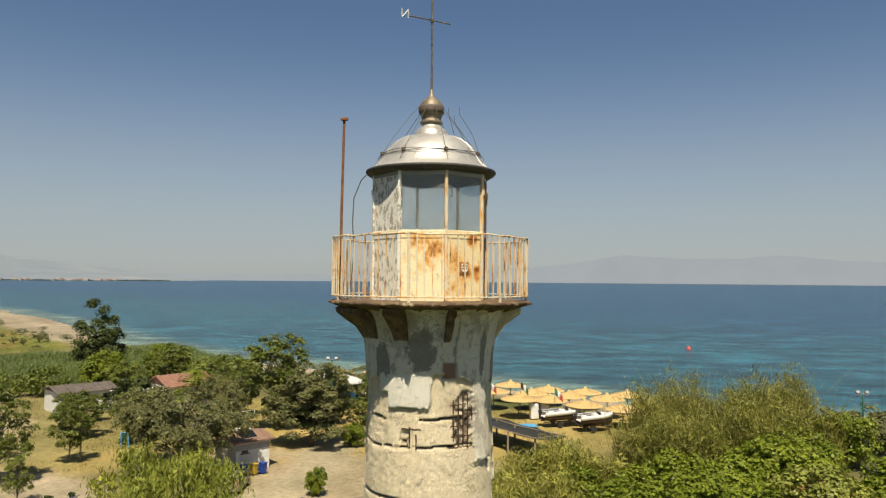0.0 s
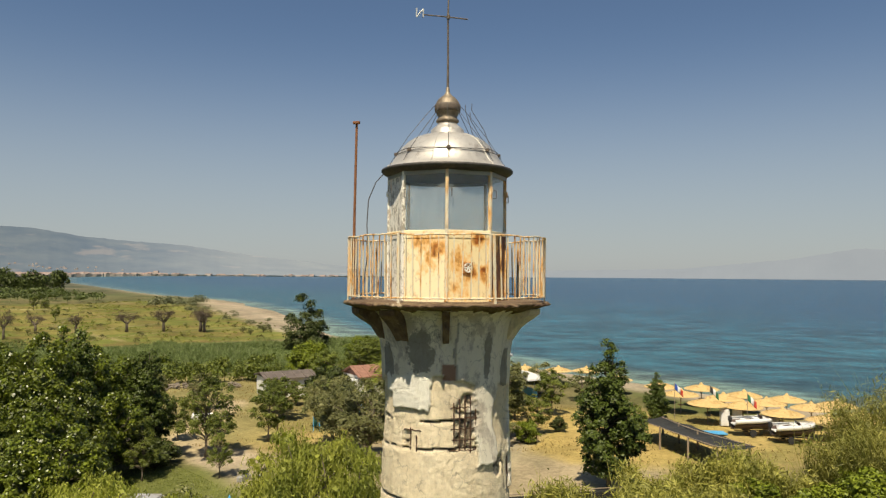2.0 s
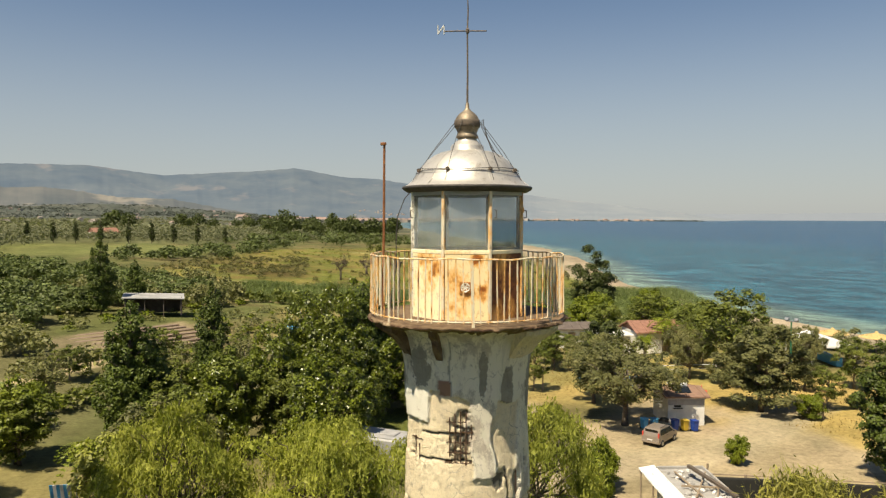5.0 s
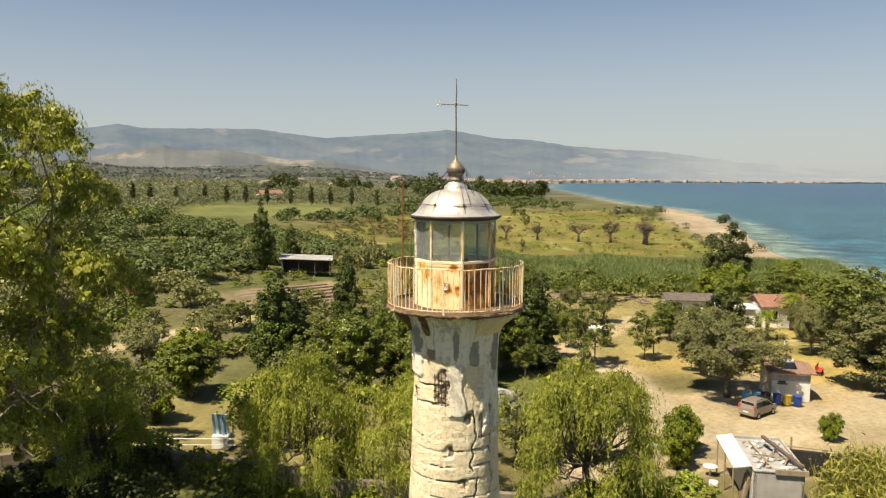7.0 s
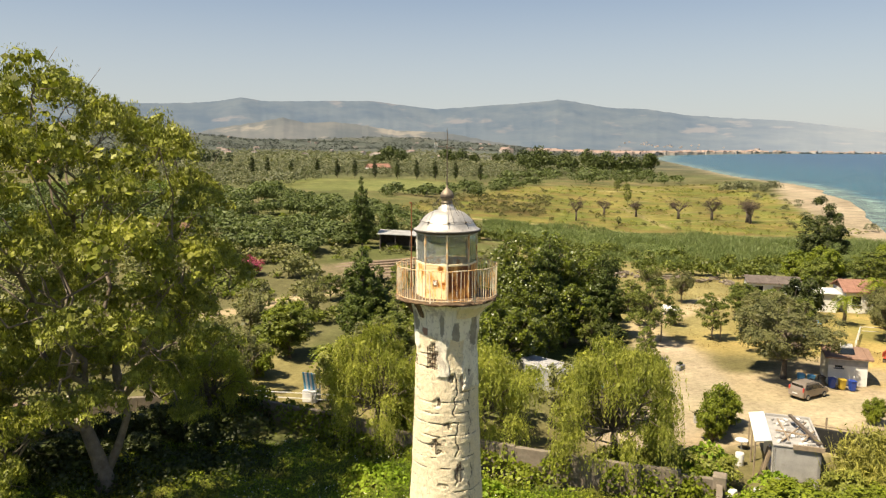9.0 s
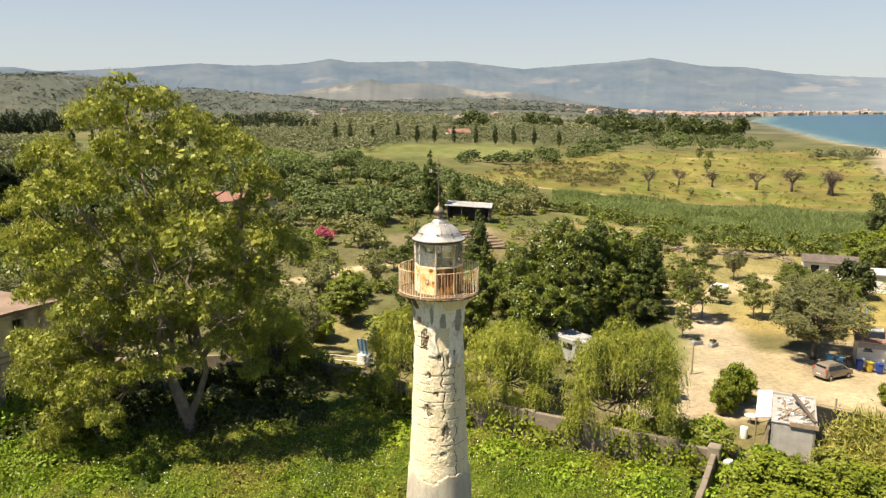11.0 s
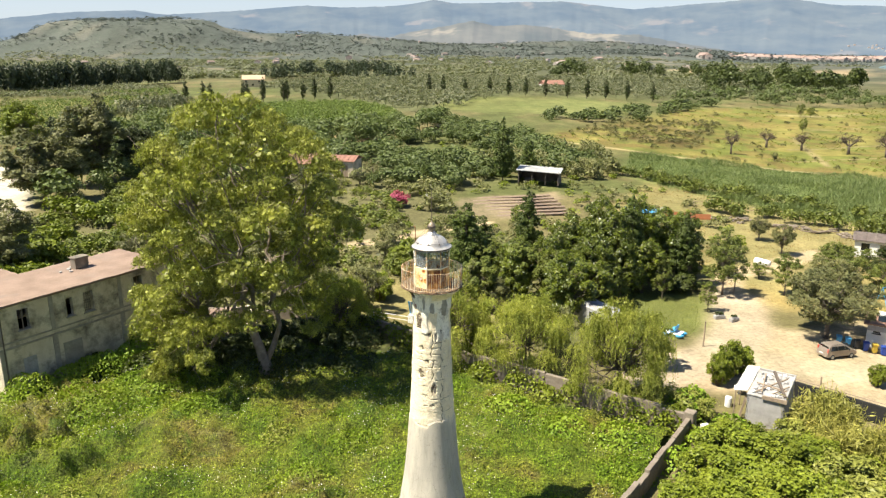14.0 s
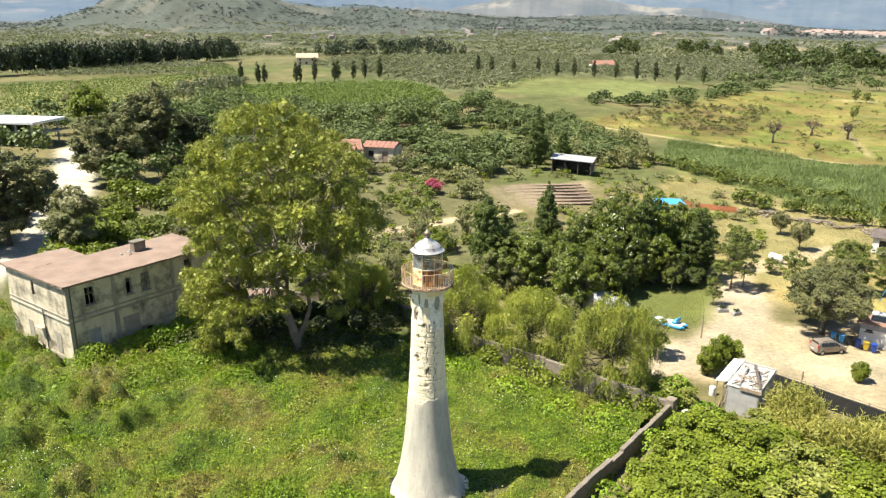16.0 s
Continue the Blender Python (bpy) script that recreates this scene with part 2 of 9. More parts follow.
# ------------------------------------------------------------ ground, sea, distance
SHORE = [(70, -900), (76, -60), (80, -40), (90, -23), (107, 2), (125, 36), (144, 68), (163, 90), (200, 124), (218, 138), (262, 178), (292, 215), (312, 230), (352, 282), (378, 326), (400, 372), (448, 440), (933, 1100), (1500, 1740),
         (2100, 2080), (2680, 2250), (3350, 2180), (4050, 2040), (4500, 1900), (6500, 1500), (6500, -6000), (70, -6000)]
BEACH = [(112, 44), (136, 82), (160, 115), (190, 146), (240, 200), (325, 280), (346, 300), (385, 335), (352, 280), (312, 226), (262, 174), (200, 120), (144, 64)]
DIRT_LOT = [(22, 16), (24, 23), (32, 26), (39, 38), (43, 36), (40, 26), (52, 27), (66, 24), (70, 12), (60, 8), (52, 1), (44, -2), (38, 6), (32, 11)]
CAMP = [(41, 51), (43, 77), (64, 106), (80, 64), (84, 40), (76, 16), (80, -20), (60, -12), (52, 0), (52, 24), (43, 35)]
LAWN = [(22, 30), (25, 41), (36, 40), (40, 30), (31, 25)]
REEDS = [(58.3, 112.2), (71.2, 138.5), (112, 110), (150, 78), (118, 44), (80, 66), (61.7, 99.2)]
DRY_FIELD = [(51.4, 164.1), (90.8, 199.4), (154.4, 263), (300, 300), (250, 214), (186, 140), (150, 92), (111, 111), (84.8, 133.9)]
GREEN_FIELD = [(28.5, 284.6), (73.1, 307), (136.6, 278.4), (103.7, 222), (65.4, 228.9), (41.7, 239.1)]
BEDS = [(17, 87.4), (37.2, 93.3), (34.1, 78.2), (16.5, 72.3)]
ORCHARD = [(-58.4, 207.4), (-56.2, 243.4), (7.9, 267.6), (20.9, 225.9), (15.3, 179.7), (-13.9, 156.1), (-31.4, 179.8)]
TAN_PLOT = [(-15.5, 153), (15.3, 178.4), (11.6, 156.6), (-7.5, 136.5)]
VINES = [(-141, 243.5), (-87.5, 304.9), (-63.7, 176.2), (-102.6, 161.8)]
YARD = [(-60, 34), (-18, 36), (-2, 27), (7, 20), (13, 14), (20, 8), (10, -2), (0, -14), (-14, -60), (-80, -60)]
TAN_FAR = [(261.4, 650), (295.4, 737), (555, 917), (439, 700), (388.6, 654)]
STUBBLE = [(632, 879), (808, 1007), (596, 710), (543, 675)]
ROUGH = [(69, 181.4), (90, 204.4), (102.9, 214.7), (139.5, 213.7), (116.5, 180.4), (94.6, 149.9), (81.7, 148.4)]
OLIVES = [(6.3, 270.6), (22.5, 227.5), (46.4, 245.2), (84.1, 316.9), (163.8, 293.5), (313.4, 397.4), (230.9, 486), (41.6, 506), (-44.5, 392)]


def graded(lo, hi, a, b, fine, grow):
    """Coordinates that are even between a and b and widen outward."""
    mid = list(np.arange(a, b + fine, fine))
    left, right, s = [a], [mid[-1]], fine
    while left[-1] > lo:
        s *= grow
        left.append(left[-1] - s)
    s = fine
    while right[-1] < hi:
        s *= grow
        right.append(right[-1] + s)
    return np.array(left[:0:-1] + mid + right[1:])


def inland_rise(x, y):
    """The land climbs gently away from the shore, behind the level yard."""
    q = -0.75 * x + 0.66 * y
    return (0.055 * np.clip(q - 2, 0, 60) + 4.95 * (1 - np.exp(-np.clip(q - 62, 0, None) / 90))) * step(0, 5, -inside(x, y, YARD))


def height(x, y):
    """Height of the land."""
    d = -inside(x, y, SHORE)
    r = np.hypot(x, y)
    h = 0.25 * (fbm(x / 9, y / 9) - 0.5) * step(3, 14, r)
    h = h + (step(700, 3600, r) * (70 * fbm(x / 420, y / 420, 3) - 8) + step(900, 3600, r) * 20) * (1 - 0.75 * step(-480, -820, x)) * step(0.98, 1.19, np.arctan2(y, x))
    mesa = np.exp(-(((x + 420) / 250) ** 2 + ((y - 1750) / 320) ** 2)) * (0.8 + 0.4 * fbm(x / 160, y / 160))
    h = h + 52 * step(0.0, 0.85, mesa) + 10 * step(0.5, 0.6, mesa + 0.3 * (fbm(x / 70, y / 70, 8) - 0.5)) + 9 * (fbm(x / 60, y / 60, 18) - 0.5) * step(0.05, 0.4, mesa)
    h = h + 40 * np.exp(-(((x + 60) / 300) ** 2 + ((y - 2100) / 260) ** 2))
    h = h + inland_rise(x, y)
    shore = step(2, 18, d) * (0.75 + 0.25 * step(18, 60, d))
    far = step(400, 1200, r)
    h = np.where(d < 600, h * (1 - far) + far * h * step(30, 500, d), h)
    return np.where(d > 0, -0.75 + (h + 0.75) * shore, -0.75 + np.maximum(d, -60) * 0.06)


gx, gy = graded(-4700, 4850, -62, 112, 0.85, 1.06), graded(-900, 4850, -46, 150, 0.85, 1.055)
X, Y = np.meshgrid(gx, gy)
Z = height(X, Y)
R = np.hypot(X, Y)
sea_gap = -inside(X, Y, SHORE)


def blend(base, poly, rgb, soft, ragged=3.0):
    d = inside(X, Y, poly) + ragged * (fbm(X / 4, Y / 4, 9) - 0.5) * 2
    k = step(-soft, soft, d)[..., None]
    return base * (1 - k) + np.array(rgb) * k


n1, n2, n3 = fbm(X / 14, Y / 14), fbm(X / 3.1, Y / 3.1, 4), fbm(X / 60, Y / 60, 7)
k = step(0.35, 0.65, n1)[..., None]
rgb = np.array((0.105, 0.115, 0.04)) * (1 - k) + np.array((0.155, 0.135, 0.06)) * k
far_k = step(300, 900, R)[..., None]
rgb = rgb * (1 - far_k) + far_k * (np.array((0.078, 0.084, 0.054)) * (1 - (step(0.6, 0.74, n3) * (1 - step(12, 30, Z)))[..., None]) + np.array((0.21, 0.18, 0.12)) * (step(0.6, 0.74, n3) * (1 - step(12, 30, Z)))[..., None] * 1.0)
gard = [(-42.6, 38.2), (-19.4, 38.6), (-4, 32.9), (5.5, 45.8), (13.1, 53.6), (16.5, 70.7), (14, 90.8), (26.8, 103.8), (7.9, 123.2), (-36.8, 115.5), (-44.9, 70.7)]
bare = (step(0.52, 0.6, fbm(X / 90, Y / 90, 36)) * step(34, 60, Z) * (R > 1000))[..., None]
rgb = rgb * (1 - 0.6 * bare) + 0.6 * bare * np.array((0.24, 0.2, 0.135))
# haze over the far land is blended into its ground colour
hazed = (0.5 * step(800, 1700, R))[..., None]
rgb = rgb * (1 - hazed) + hazed * np.array((0.10, 0.115, 0.115))
rgb = blend(rgb, gard, (0.14, 0.13, 0.06), 5)
rgb = blend(rgb, DRY_FIELD, (0.20, 0.176, 0.05), 6)
scrub = (step(0.42, 0.58, fbm(X / 11, Y / 11, 21)) * (inside(X, Y, DRY_FIELD) > 0))[..., None]
rgb = rgb * (1 - 0.65 * scrub) + 0.65 * scrub * np.array((0.115, 0.145, 0.028))
brown = (step(0.5, 0.6, fbm(X / 5, Y / 9, 27)) * (inside(X, Y, DRY_FIELD) > 0))[..., None]
rgb = rgb * (1 - 0.6 * brown) + 0.6 * brown * np.array((0.175, 0.12, 0.045))
rough_k = (step(0.36, 0.56, fbm(X / 6, Y / 6, 33)) * step(-6, 8, inside(X, Y, ROUGH)))[..., None]
rgb = rgb * (1 - 0.7 * rough_k) + 0.7 * rough_k * np.array((0.125, 0.092, 0.04))
rgb = blend(rgb, TAN_FAR, (0.32, 0.25, 0.14), 20)
rgb = blend(rgb, STUBBLE, (0.32, 0.25, 0.15), 20)
rgb = blend(rgb, OLIVES, (0.125, 0.13, 0.06), 8)
rgb = blend(rgb, GREEN_FIELD, (0.15, 0.16, 0.055), 5)
rgb = blend(rgb, CAMP, (0.36, 0.275, 0.10), 4)
worn = (step(0.46, 0.6, fbm(X / 6, Y / 6, 83)) * (inside(X, Y, CAMP) > 0))[..., None]
rgb = rgb * (1 - 0.55 * worn) + 0.55 * worn * np.array((0.17, 0.165, 0.05))
rgb = blend(rgb, [(41, 51), (43, 77), (64, 106), (80, 64), (80, 44), (58, 40), (46, 37), (40, 40)], (0.24, 0.205, 0.085), 5)
rgb = blend(rgb, [(-6, 33.2), (-0.1, 28.2), (5.9, 24.3), (11.9, 22.5), (17.8, 30.4), (11.4, 41.3), (1.6, 47.1), (-9.7, 44.1)], (0.22, 0.19, 0.08), 2)
rgb = blend(rgb, BEDS, (0.23, 0.185, 0.11), 1.5)
rgb = blend(rgb, TAN_PLOT, (0.4, 0.3, 0.16), 3)
rgb = blend(rgb, ORCHARD, (0.14, 0.15, 0.045), 4)
rgb = blend(rgb, VINES, (0.24, 0.23, 0.08), 4)
rgb = blend(rgb, REEDS, (0.125, 0.155, 0.05), 4)
rgb = blend(rgb, [(18, 3), (26, 4), (28, -4), (20, -5)], (0.19, 0.145, 0.085), 1.5)
rgb = blend(rgb, LAWN, (0.14, 0.15, 0.045), 2)
rgb = blend(rgb, DIRT_LOT, (0.345, 0.275, 0.172), 1.6, 2.0)
rgb = blend(rgb, [(51, 2), (50, 12), (54, 25), (72, 27), (76, 4), (60, -5)], (0.40, 0.295, 0.105), 2.5, 5.0)
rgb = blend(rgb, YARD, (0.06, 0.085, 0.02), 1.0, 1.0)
for lane, wide, tone in (([(51.3, 164.8), (84.8, 133.9), (111, 111), (140, 78)], 0.9, (0.33, 0.27, 0.14)), ([(100, 60), (58.2, 112.9)], 1.0, (0.36, 0.28, 0.15)),
                         ([(-13.3, 51.9), (-7.8, 55), (10.9, 66.6), (18.5, 70.9)], 1.3, (0.42, 0.33, 0.2)), ([(-49.9, 36.6), (-46, 50), (-52.6, 77.1), (-64.7, 111.6)], 3.4, (0.5, 0.44, 0.34)),
                         ([(39, 36), (44, 44), (62, 52)], 1.8, (0.4, 0.32, 0.19)), ([(22, 18), (30, 20.5), (36, 27), (40, 36)], 2.6, (0.375, 0.31, 0.212)), ([(30, 20), (42, 15), (60, 16)], 2.4, (0.38, 0.31, 0.205)), ([(130, 250), (200, 246), (300, 296)], 1.0, (0.3, 0.25, 0.12)), ([(116, 124), (141, 175), (166, 199), (230, 214)], 0.9, (0.24, 0.2, 0.09)), ([(112, 132), (140, 135), (170, 128)], 0.8, (0.24, 0.2, 0.09)), ([(124, 152), (166, 160)], 0.8, (0.22, 0.19, 0.085))):
    q = (1 - step(wide * 0.7, wide * 1.3, line_gap(X, Y, lane) + 0.5 * (n2 - 0.5)))[..., None]
    rgb = rgb * (1 - q) + q * np.array(tone)
sand = (1 - step(12, 17, sea_gap + 6 * (n1 - 0.5)))[..., None] * (step(-1500, 0, -R)[..., None])
rgb = rgb * (1 - sand) + sand * np.array((0.36, 0.295, 0.21))
rgb = blend(rgb, BEACH, (0.31, 0.25, 0.175), 2.0, 4.0)
paler = (step(0.5, 0.62, fbm((0.7 * X + 0.7 * Y) / 40, (-0.7 * X + 0.7 * Y) / 5, 91)) * (inside(X, Y, BEACH) > 0))[..., None]
rgb = rgb * (1 - 0.5 * paler) + 0.5 * paler * np.array((0.44, 0.365, 0.265))
wet = ((1 - step(0.5, 3.5, sea_gap)) * (sea_gap > -5))[..., None]
rgb = rgb * (1 - 0.5 * wet) + 0.5 * wet * np.array((0.2, 0.16, 0.11))
band = fbm((0.66 * X + 0.75 * Y) / 42, (-0.75 * X + 0.66 * Y) / 7, 12)
rgb = rgb * (1 + (0.7 * (band - 0.5) * step(90, 140, R))[..., None])
rgb = rgb * (0.74 + 0.34 * n2[..., None])

m, t, p, o = nodes_of("earth")
fine = tex(t, 2.2, 8.0, 0.7)
col = mix(t, 1.0, attr(t, "tone", "Color"), ramp(t, fine, [(0.25, 0.62), (0.5, 1.0), (0.75, 1.3)]), "MULTIPLY")
col = mix(t, 0.8, col, ramp(t, tex(t, 0.22, 6.0, 0.75), [(0.3, 0.62), (0.7, 1.3)]), "MULTIPLY")
col = mix(t, 0.7, col, ramp(t, tex(t, 0.045, 6.0, 0.75), [(0.3, (0.72, 0.8, 0.7)), (0.7, (1.25, 1.18, 1.2))]), "MULTIPLY")
link(t, col, p.inputs["Base Color"])
p.inputs["Roughness"].default_value = 0.95
p.inputs["Specular IOR Level"].default_value = 0.1
bump(t, p, fine, 0.5, 0.12)
EARTH = m
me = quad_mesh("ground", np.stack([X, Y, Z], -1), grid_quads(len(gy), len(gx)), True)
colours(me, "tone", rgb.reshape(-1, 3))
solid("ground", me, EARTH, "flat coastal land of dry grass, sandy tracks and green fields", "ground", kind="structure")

# sea: pale over the sand by the beach, deep blue outside
sx, sy = graded(40, 4850, 60, 260, 4.0, 1.07), graded(-4700, 4700, -80, 320, 5.0, 1.07)
SX, SY = np.meshgrid(sx, sy)
off = inside(SX, SY, SHORE)
k1, k2 = step(-2, 12, off)[..., None], step(30, 260, off + 60 * (fbm(SX / 60, SY / 90) - 0.5))[..., None]
wrgb = np.array((0.12, 0.17, 0.13)) * (1 - k1) + k1 * (np.array((0.015, 0.072, 0.097)) * (1 - k2) + k2 * np.array((0.009, 0.049, 0.097)))
m, t, p, o = nodes_of("sea_water")
link(t, mix(t, 0.8, attr(t, "tone", "Color"), ramp(t, tex(t, 0.02, 4.0, 0.6, stretch=(1.0, 0.4, 1)), [(0.32, 0.8), (0.68, 1.2)]), "MULTIPLY"), p.inputs["Base Color"])
p.inputs["Roughness"].default_value = 0.25
p.inputs["Specular IOR Level"].default_value = 0.24
p.inputs["IOR"].default_value = 1.33
# light and dark sides of the ripples are multiplied into the water colour
rip = t.nodes.new("ShaderNodeMapping")
rip.inputs["Rotation"].default_value, rip.inputs["Scale"].default_value = (0, 0, radians(8)), (1.0, 0.5, 1)
rc_, rn = t.nodes.new("ShaderNodeTexCoord"), t.nodes.new("ShaderNodeTexNoise")
rn.inputs["Scale"].default_value, rn.inputs["Detail"].default_value, rn.inputs["Roughness"].default_value = 0.14, 6.0, 0.75
link(t, rc_.outputs["Object"], rip.inputs[0])
link(t, rip.outputs[0], rn.inputs["Vector"])
old = p.inputs["Base Color"].links[0].from_socket
link(t, mix(t, 0.9, old, ramp(t, rn.outputs["Fac"], [(0.40, 0.42), (0.5, 0.95), (0.6, 1.65)]), "MULTIPLY"), p.inputs["Base Color"])
waves = mix(t, 0.5, tex(t, 1.1, 5.0, 0.6, stretch=(1.0, 0.3, 1)), tex(t, 0.3, 3.0, 0.6, stretch=(1.0, 0.22, 1)))
bump(t, p, waves, 0.7, 0.8)
me = quad_mesh("sea", np.stack([SX, SY, np.full(SX.shape, -0.62)], -1), grid_quads(len(sy), len(sx)), True)
colours(me, "tone", wrgb.reshape(-1, 3))
solid("water", me, m, "calm blue sea, turquoise over the sand near the beach", "sea", kind="structure")


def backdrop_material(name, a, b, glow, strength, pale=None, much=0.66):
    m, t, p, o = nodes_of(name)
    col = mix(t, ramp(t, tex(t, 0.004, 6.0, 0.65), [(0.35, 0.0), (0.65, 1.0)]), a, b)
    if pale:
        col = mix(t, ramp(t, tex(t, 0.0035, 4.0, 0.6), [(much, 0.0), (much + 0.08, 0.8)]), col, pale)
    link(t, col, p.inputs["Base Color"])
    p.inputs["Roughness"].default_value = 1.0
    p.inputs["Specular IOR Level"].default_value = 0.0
    # aerial haze is put in as emission, paler and stronger with mist
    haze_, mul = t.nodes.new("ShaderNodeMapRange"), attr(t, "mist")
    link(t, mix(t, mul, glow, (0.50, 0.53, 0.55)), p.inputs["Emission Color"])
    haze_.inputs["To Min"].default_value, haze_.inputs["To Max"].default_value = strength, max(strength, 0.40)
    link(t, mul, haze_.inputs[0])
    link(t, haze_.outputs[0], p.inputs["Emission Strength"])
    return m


def ridge_surface(crest, near, far, seed, relief):
    """Height of a mountain range above a place: crest is azimuth and elevation of its skyline, in degrees."""
    ca, ce = [q[0] for q in crest], [q[1] for q in crest]

    def surface_at(px, py):
        Q, A = np.hypot(px, py), np.arctan2(py, px)
        u = np.clip((Q - near) / (far - near), 0, 1)
        top = np.tan(np.radians(np.interp(np.degrees(A), ca, ce))) * far + 16
        spur = np.abs(fbm(A * 42, Q / 900, seed + 3, 4) - 0.5) * 2
        rough = 0.6 * (fbm(px / 330, py / 330, seed, 5) - 0.5) + 0.16 * (0.3 - spur)
        return top * (u ** 1.25) * (1 + relief * 2 * rough * (1 - u * 0.95)) - 8 * (1 - u) + 6 * (fbm(A * 180, Q * 0, seed) - 0.5)
    return surface_at


def ridge(name, crest, near, far, material, label, seed, relief=0.35, mist=(0, -1)):
    """mist: azimuths, in degrees, where the haze is full and where it ends."""
    A, Q = np.meshgrid(np.radians(np.linspace(crest[0][0], crest[-1][0], 640)), np.linspace(near, far, 44))
    px, py = Q * np.cos(A), Q * np.sin(A)
    me = quad_mesh(name, np.stack([px, py, ridge_surface(crest, near, far, seed, relief)(px, py)], -1), grid_quads(44, 640), True)
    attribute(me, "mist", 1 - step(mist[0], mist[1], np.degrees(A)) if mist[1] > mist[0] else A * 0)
    return solid(name, me, material, label, "mountains", kind="structure")


# each range glows in the colour of the haze before it
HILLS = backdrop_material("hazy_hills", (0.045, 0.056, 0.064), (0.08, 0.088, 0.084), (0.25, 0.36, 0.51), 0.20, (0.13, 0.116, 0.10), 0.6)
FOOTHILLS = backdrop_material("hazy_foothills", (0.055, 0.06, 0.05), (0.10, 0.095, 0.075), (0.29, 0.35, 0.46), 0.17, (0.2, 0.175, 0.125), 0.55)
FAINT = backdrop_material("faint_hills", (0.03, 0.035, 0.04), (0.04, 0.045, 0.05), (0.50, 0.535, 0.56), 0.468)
CREST = [(23.0, -0.3), (26.5, 0.1), (29, 0.5), (32, 0.85), (36, 1.25), (41, 1.95), (45, 2.2), (48, 2.45), (51, 2.95), (54, 3.1), (57.6, 3.72), (60.5, 3.45), (63, 3.25), (67, 3.0), (72, 3.6), (78, 3.58),
                   (80, 3.55), (81.6, 3.78), (83, 3.5), (85, 3.3), (88, 3.2), (91, 3.3), (95.7, 2.9), (101, 2.55), (103, 2.8), (107, 2.6), (115, 1.6), (130, 1.2)]
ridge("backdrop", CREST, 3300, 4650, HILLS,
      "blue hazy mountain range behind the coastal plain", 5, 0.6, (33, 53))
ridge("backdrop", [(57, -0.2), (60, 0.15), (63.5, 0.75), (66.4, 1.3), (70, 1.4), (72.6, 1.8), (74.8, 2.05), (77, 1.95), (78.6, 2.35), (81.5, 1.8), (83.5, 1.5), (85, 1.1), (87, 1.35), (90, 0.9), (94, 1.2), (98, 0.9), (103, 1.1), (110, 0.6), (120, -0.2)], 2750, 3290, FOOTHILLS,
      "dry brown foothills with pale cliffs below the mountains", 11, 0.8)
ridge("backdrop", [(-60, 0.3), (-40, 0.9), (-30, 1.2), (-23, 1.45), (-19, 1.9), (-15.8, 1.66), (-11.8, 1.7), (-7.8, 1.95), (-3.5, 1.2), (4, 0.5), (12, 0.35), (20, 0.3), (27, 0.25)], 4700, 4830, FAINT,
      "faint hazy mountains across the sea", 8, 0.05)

# ------------------------------------------------------------ plants
def leaf_quads(centres, size, r, aspect=0.5, upright=0.0, hang=False, out=None):
    """Leaf sprays: one small quad at each place, facing outward where out is given. hang: long axis down."""
    n = len(centres)
    nor = r.normal(size=(n, 3))
    if out is None:
        nor[:, 2] = np.abs(nor[:, 2]) + upright
    else:
        nor = nor * 0.55 + out
        nor[:, 2] += upright
    nor /= np.linalg.norm(nor, axis=1, keepdims=True)
    ref = r.normal(size=(n, 3))
    if hang:
        ref = ref * 0.45 + np.array((0, 0, -1.0))
        nor[:, 2] *= 0.6
    u = ref - nor * (ref * nor).sum(1, keepdims=True)
    u /= np.linalg.norm(u, axis=1, keepdims=True)
    v = np.cross(nor, u)
    s = (size * r.uniform(0.6, 1.3, n))[:, None]
    u, v = u * s * 0.5, v * s * 0.5 * aspect
    return np.stack([centres - u, centres + v * 1.0 - u * 0.1, centres + u, centres - v * 1.0 - u * 0.1], 1)


def clump_points(centres, radius, count, r, flat=0.75, inner=0.35, lid=-0.45):
    """Points in soft shells round each clump's centre, few of them below, and the way out of the clump."""
    n = len(centres)
    d = r.normal(size=(n, count, 3))
    d /= np.linalg.norm(d, axis=2, keepdims=True)
    d[:, :, 2] = np.where(d[:, :, 2] < lid, -d[:, :, 2], d[:, :, 2])
    q = np.broadcast_to(np.asarray(radius, float), (n,))[:, None, None] * (inner + (1 - inner) * r.random((n, count, 1)) ** 0.5)
    face = d.reshape(-1, 3).copy()
    d[:, :, 2] = d[:, :, 2] * flat + 0.1
    return (np.asarray(centres)[:, None] + d * q * r.uniform(0.7, 1.25, (n, 1, 1))).reshape(-1, 3), face


def leafy(centres, radius, count, size, r, flat=0.75, aspect=0.55, core=22, core_size=0.5, away=None, hang=False, upright=0.6):
    """Leaves of a crown: a fine outer shell round each clump and a coarser, denser heart that the light does not pass."""
    pts, face = clump_points(centres, radius, count, r, flat, 0.42, -0.7)
    if away is not None:
        face = face * 0.75 + away(pts) * 0.5
    out = [leaf_quads(pts, size, r, aspect, upright, hang, face)]
    if core:
        pts, face = clump_points(centres, np.asarray(radius) * 0.62, core, r, flat, 0.6, -0.2)
        rad = np.repeat(np.broadcast_to(np.asarray(radius, float), (len(centres),)), core)
        out.append(leaf_quads(pts, rad * core_size, r, 0.8, 0.1, False, face))
    quads = np.concatenate(out)
    return quads[quads[:, :, 2].min(1) > 0.03]


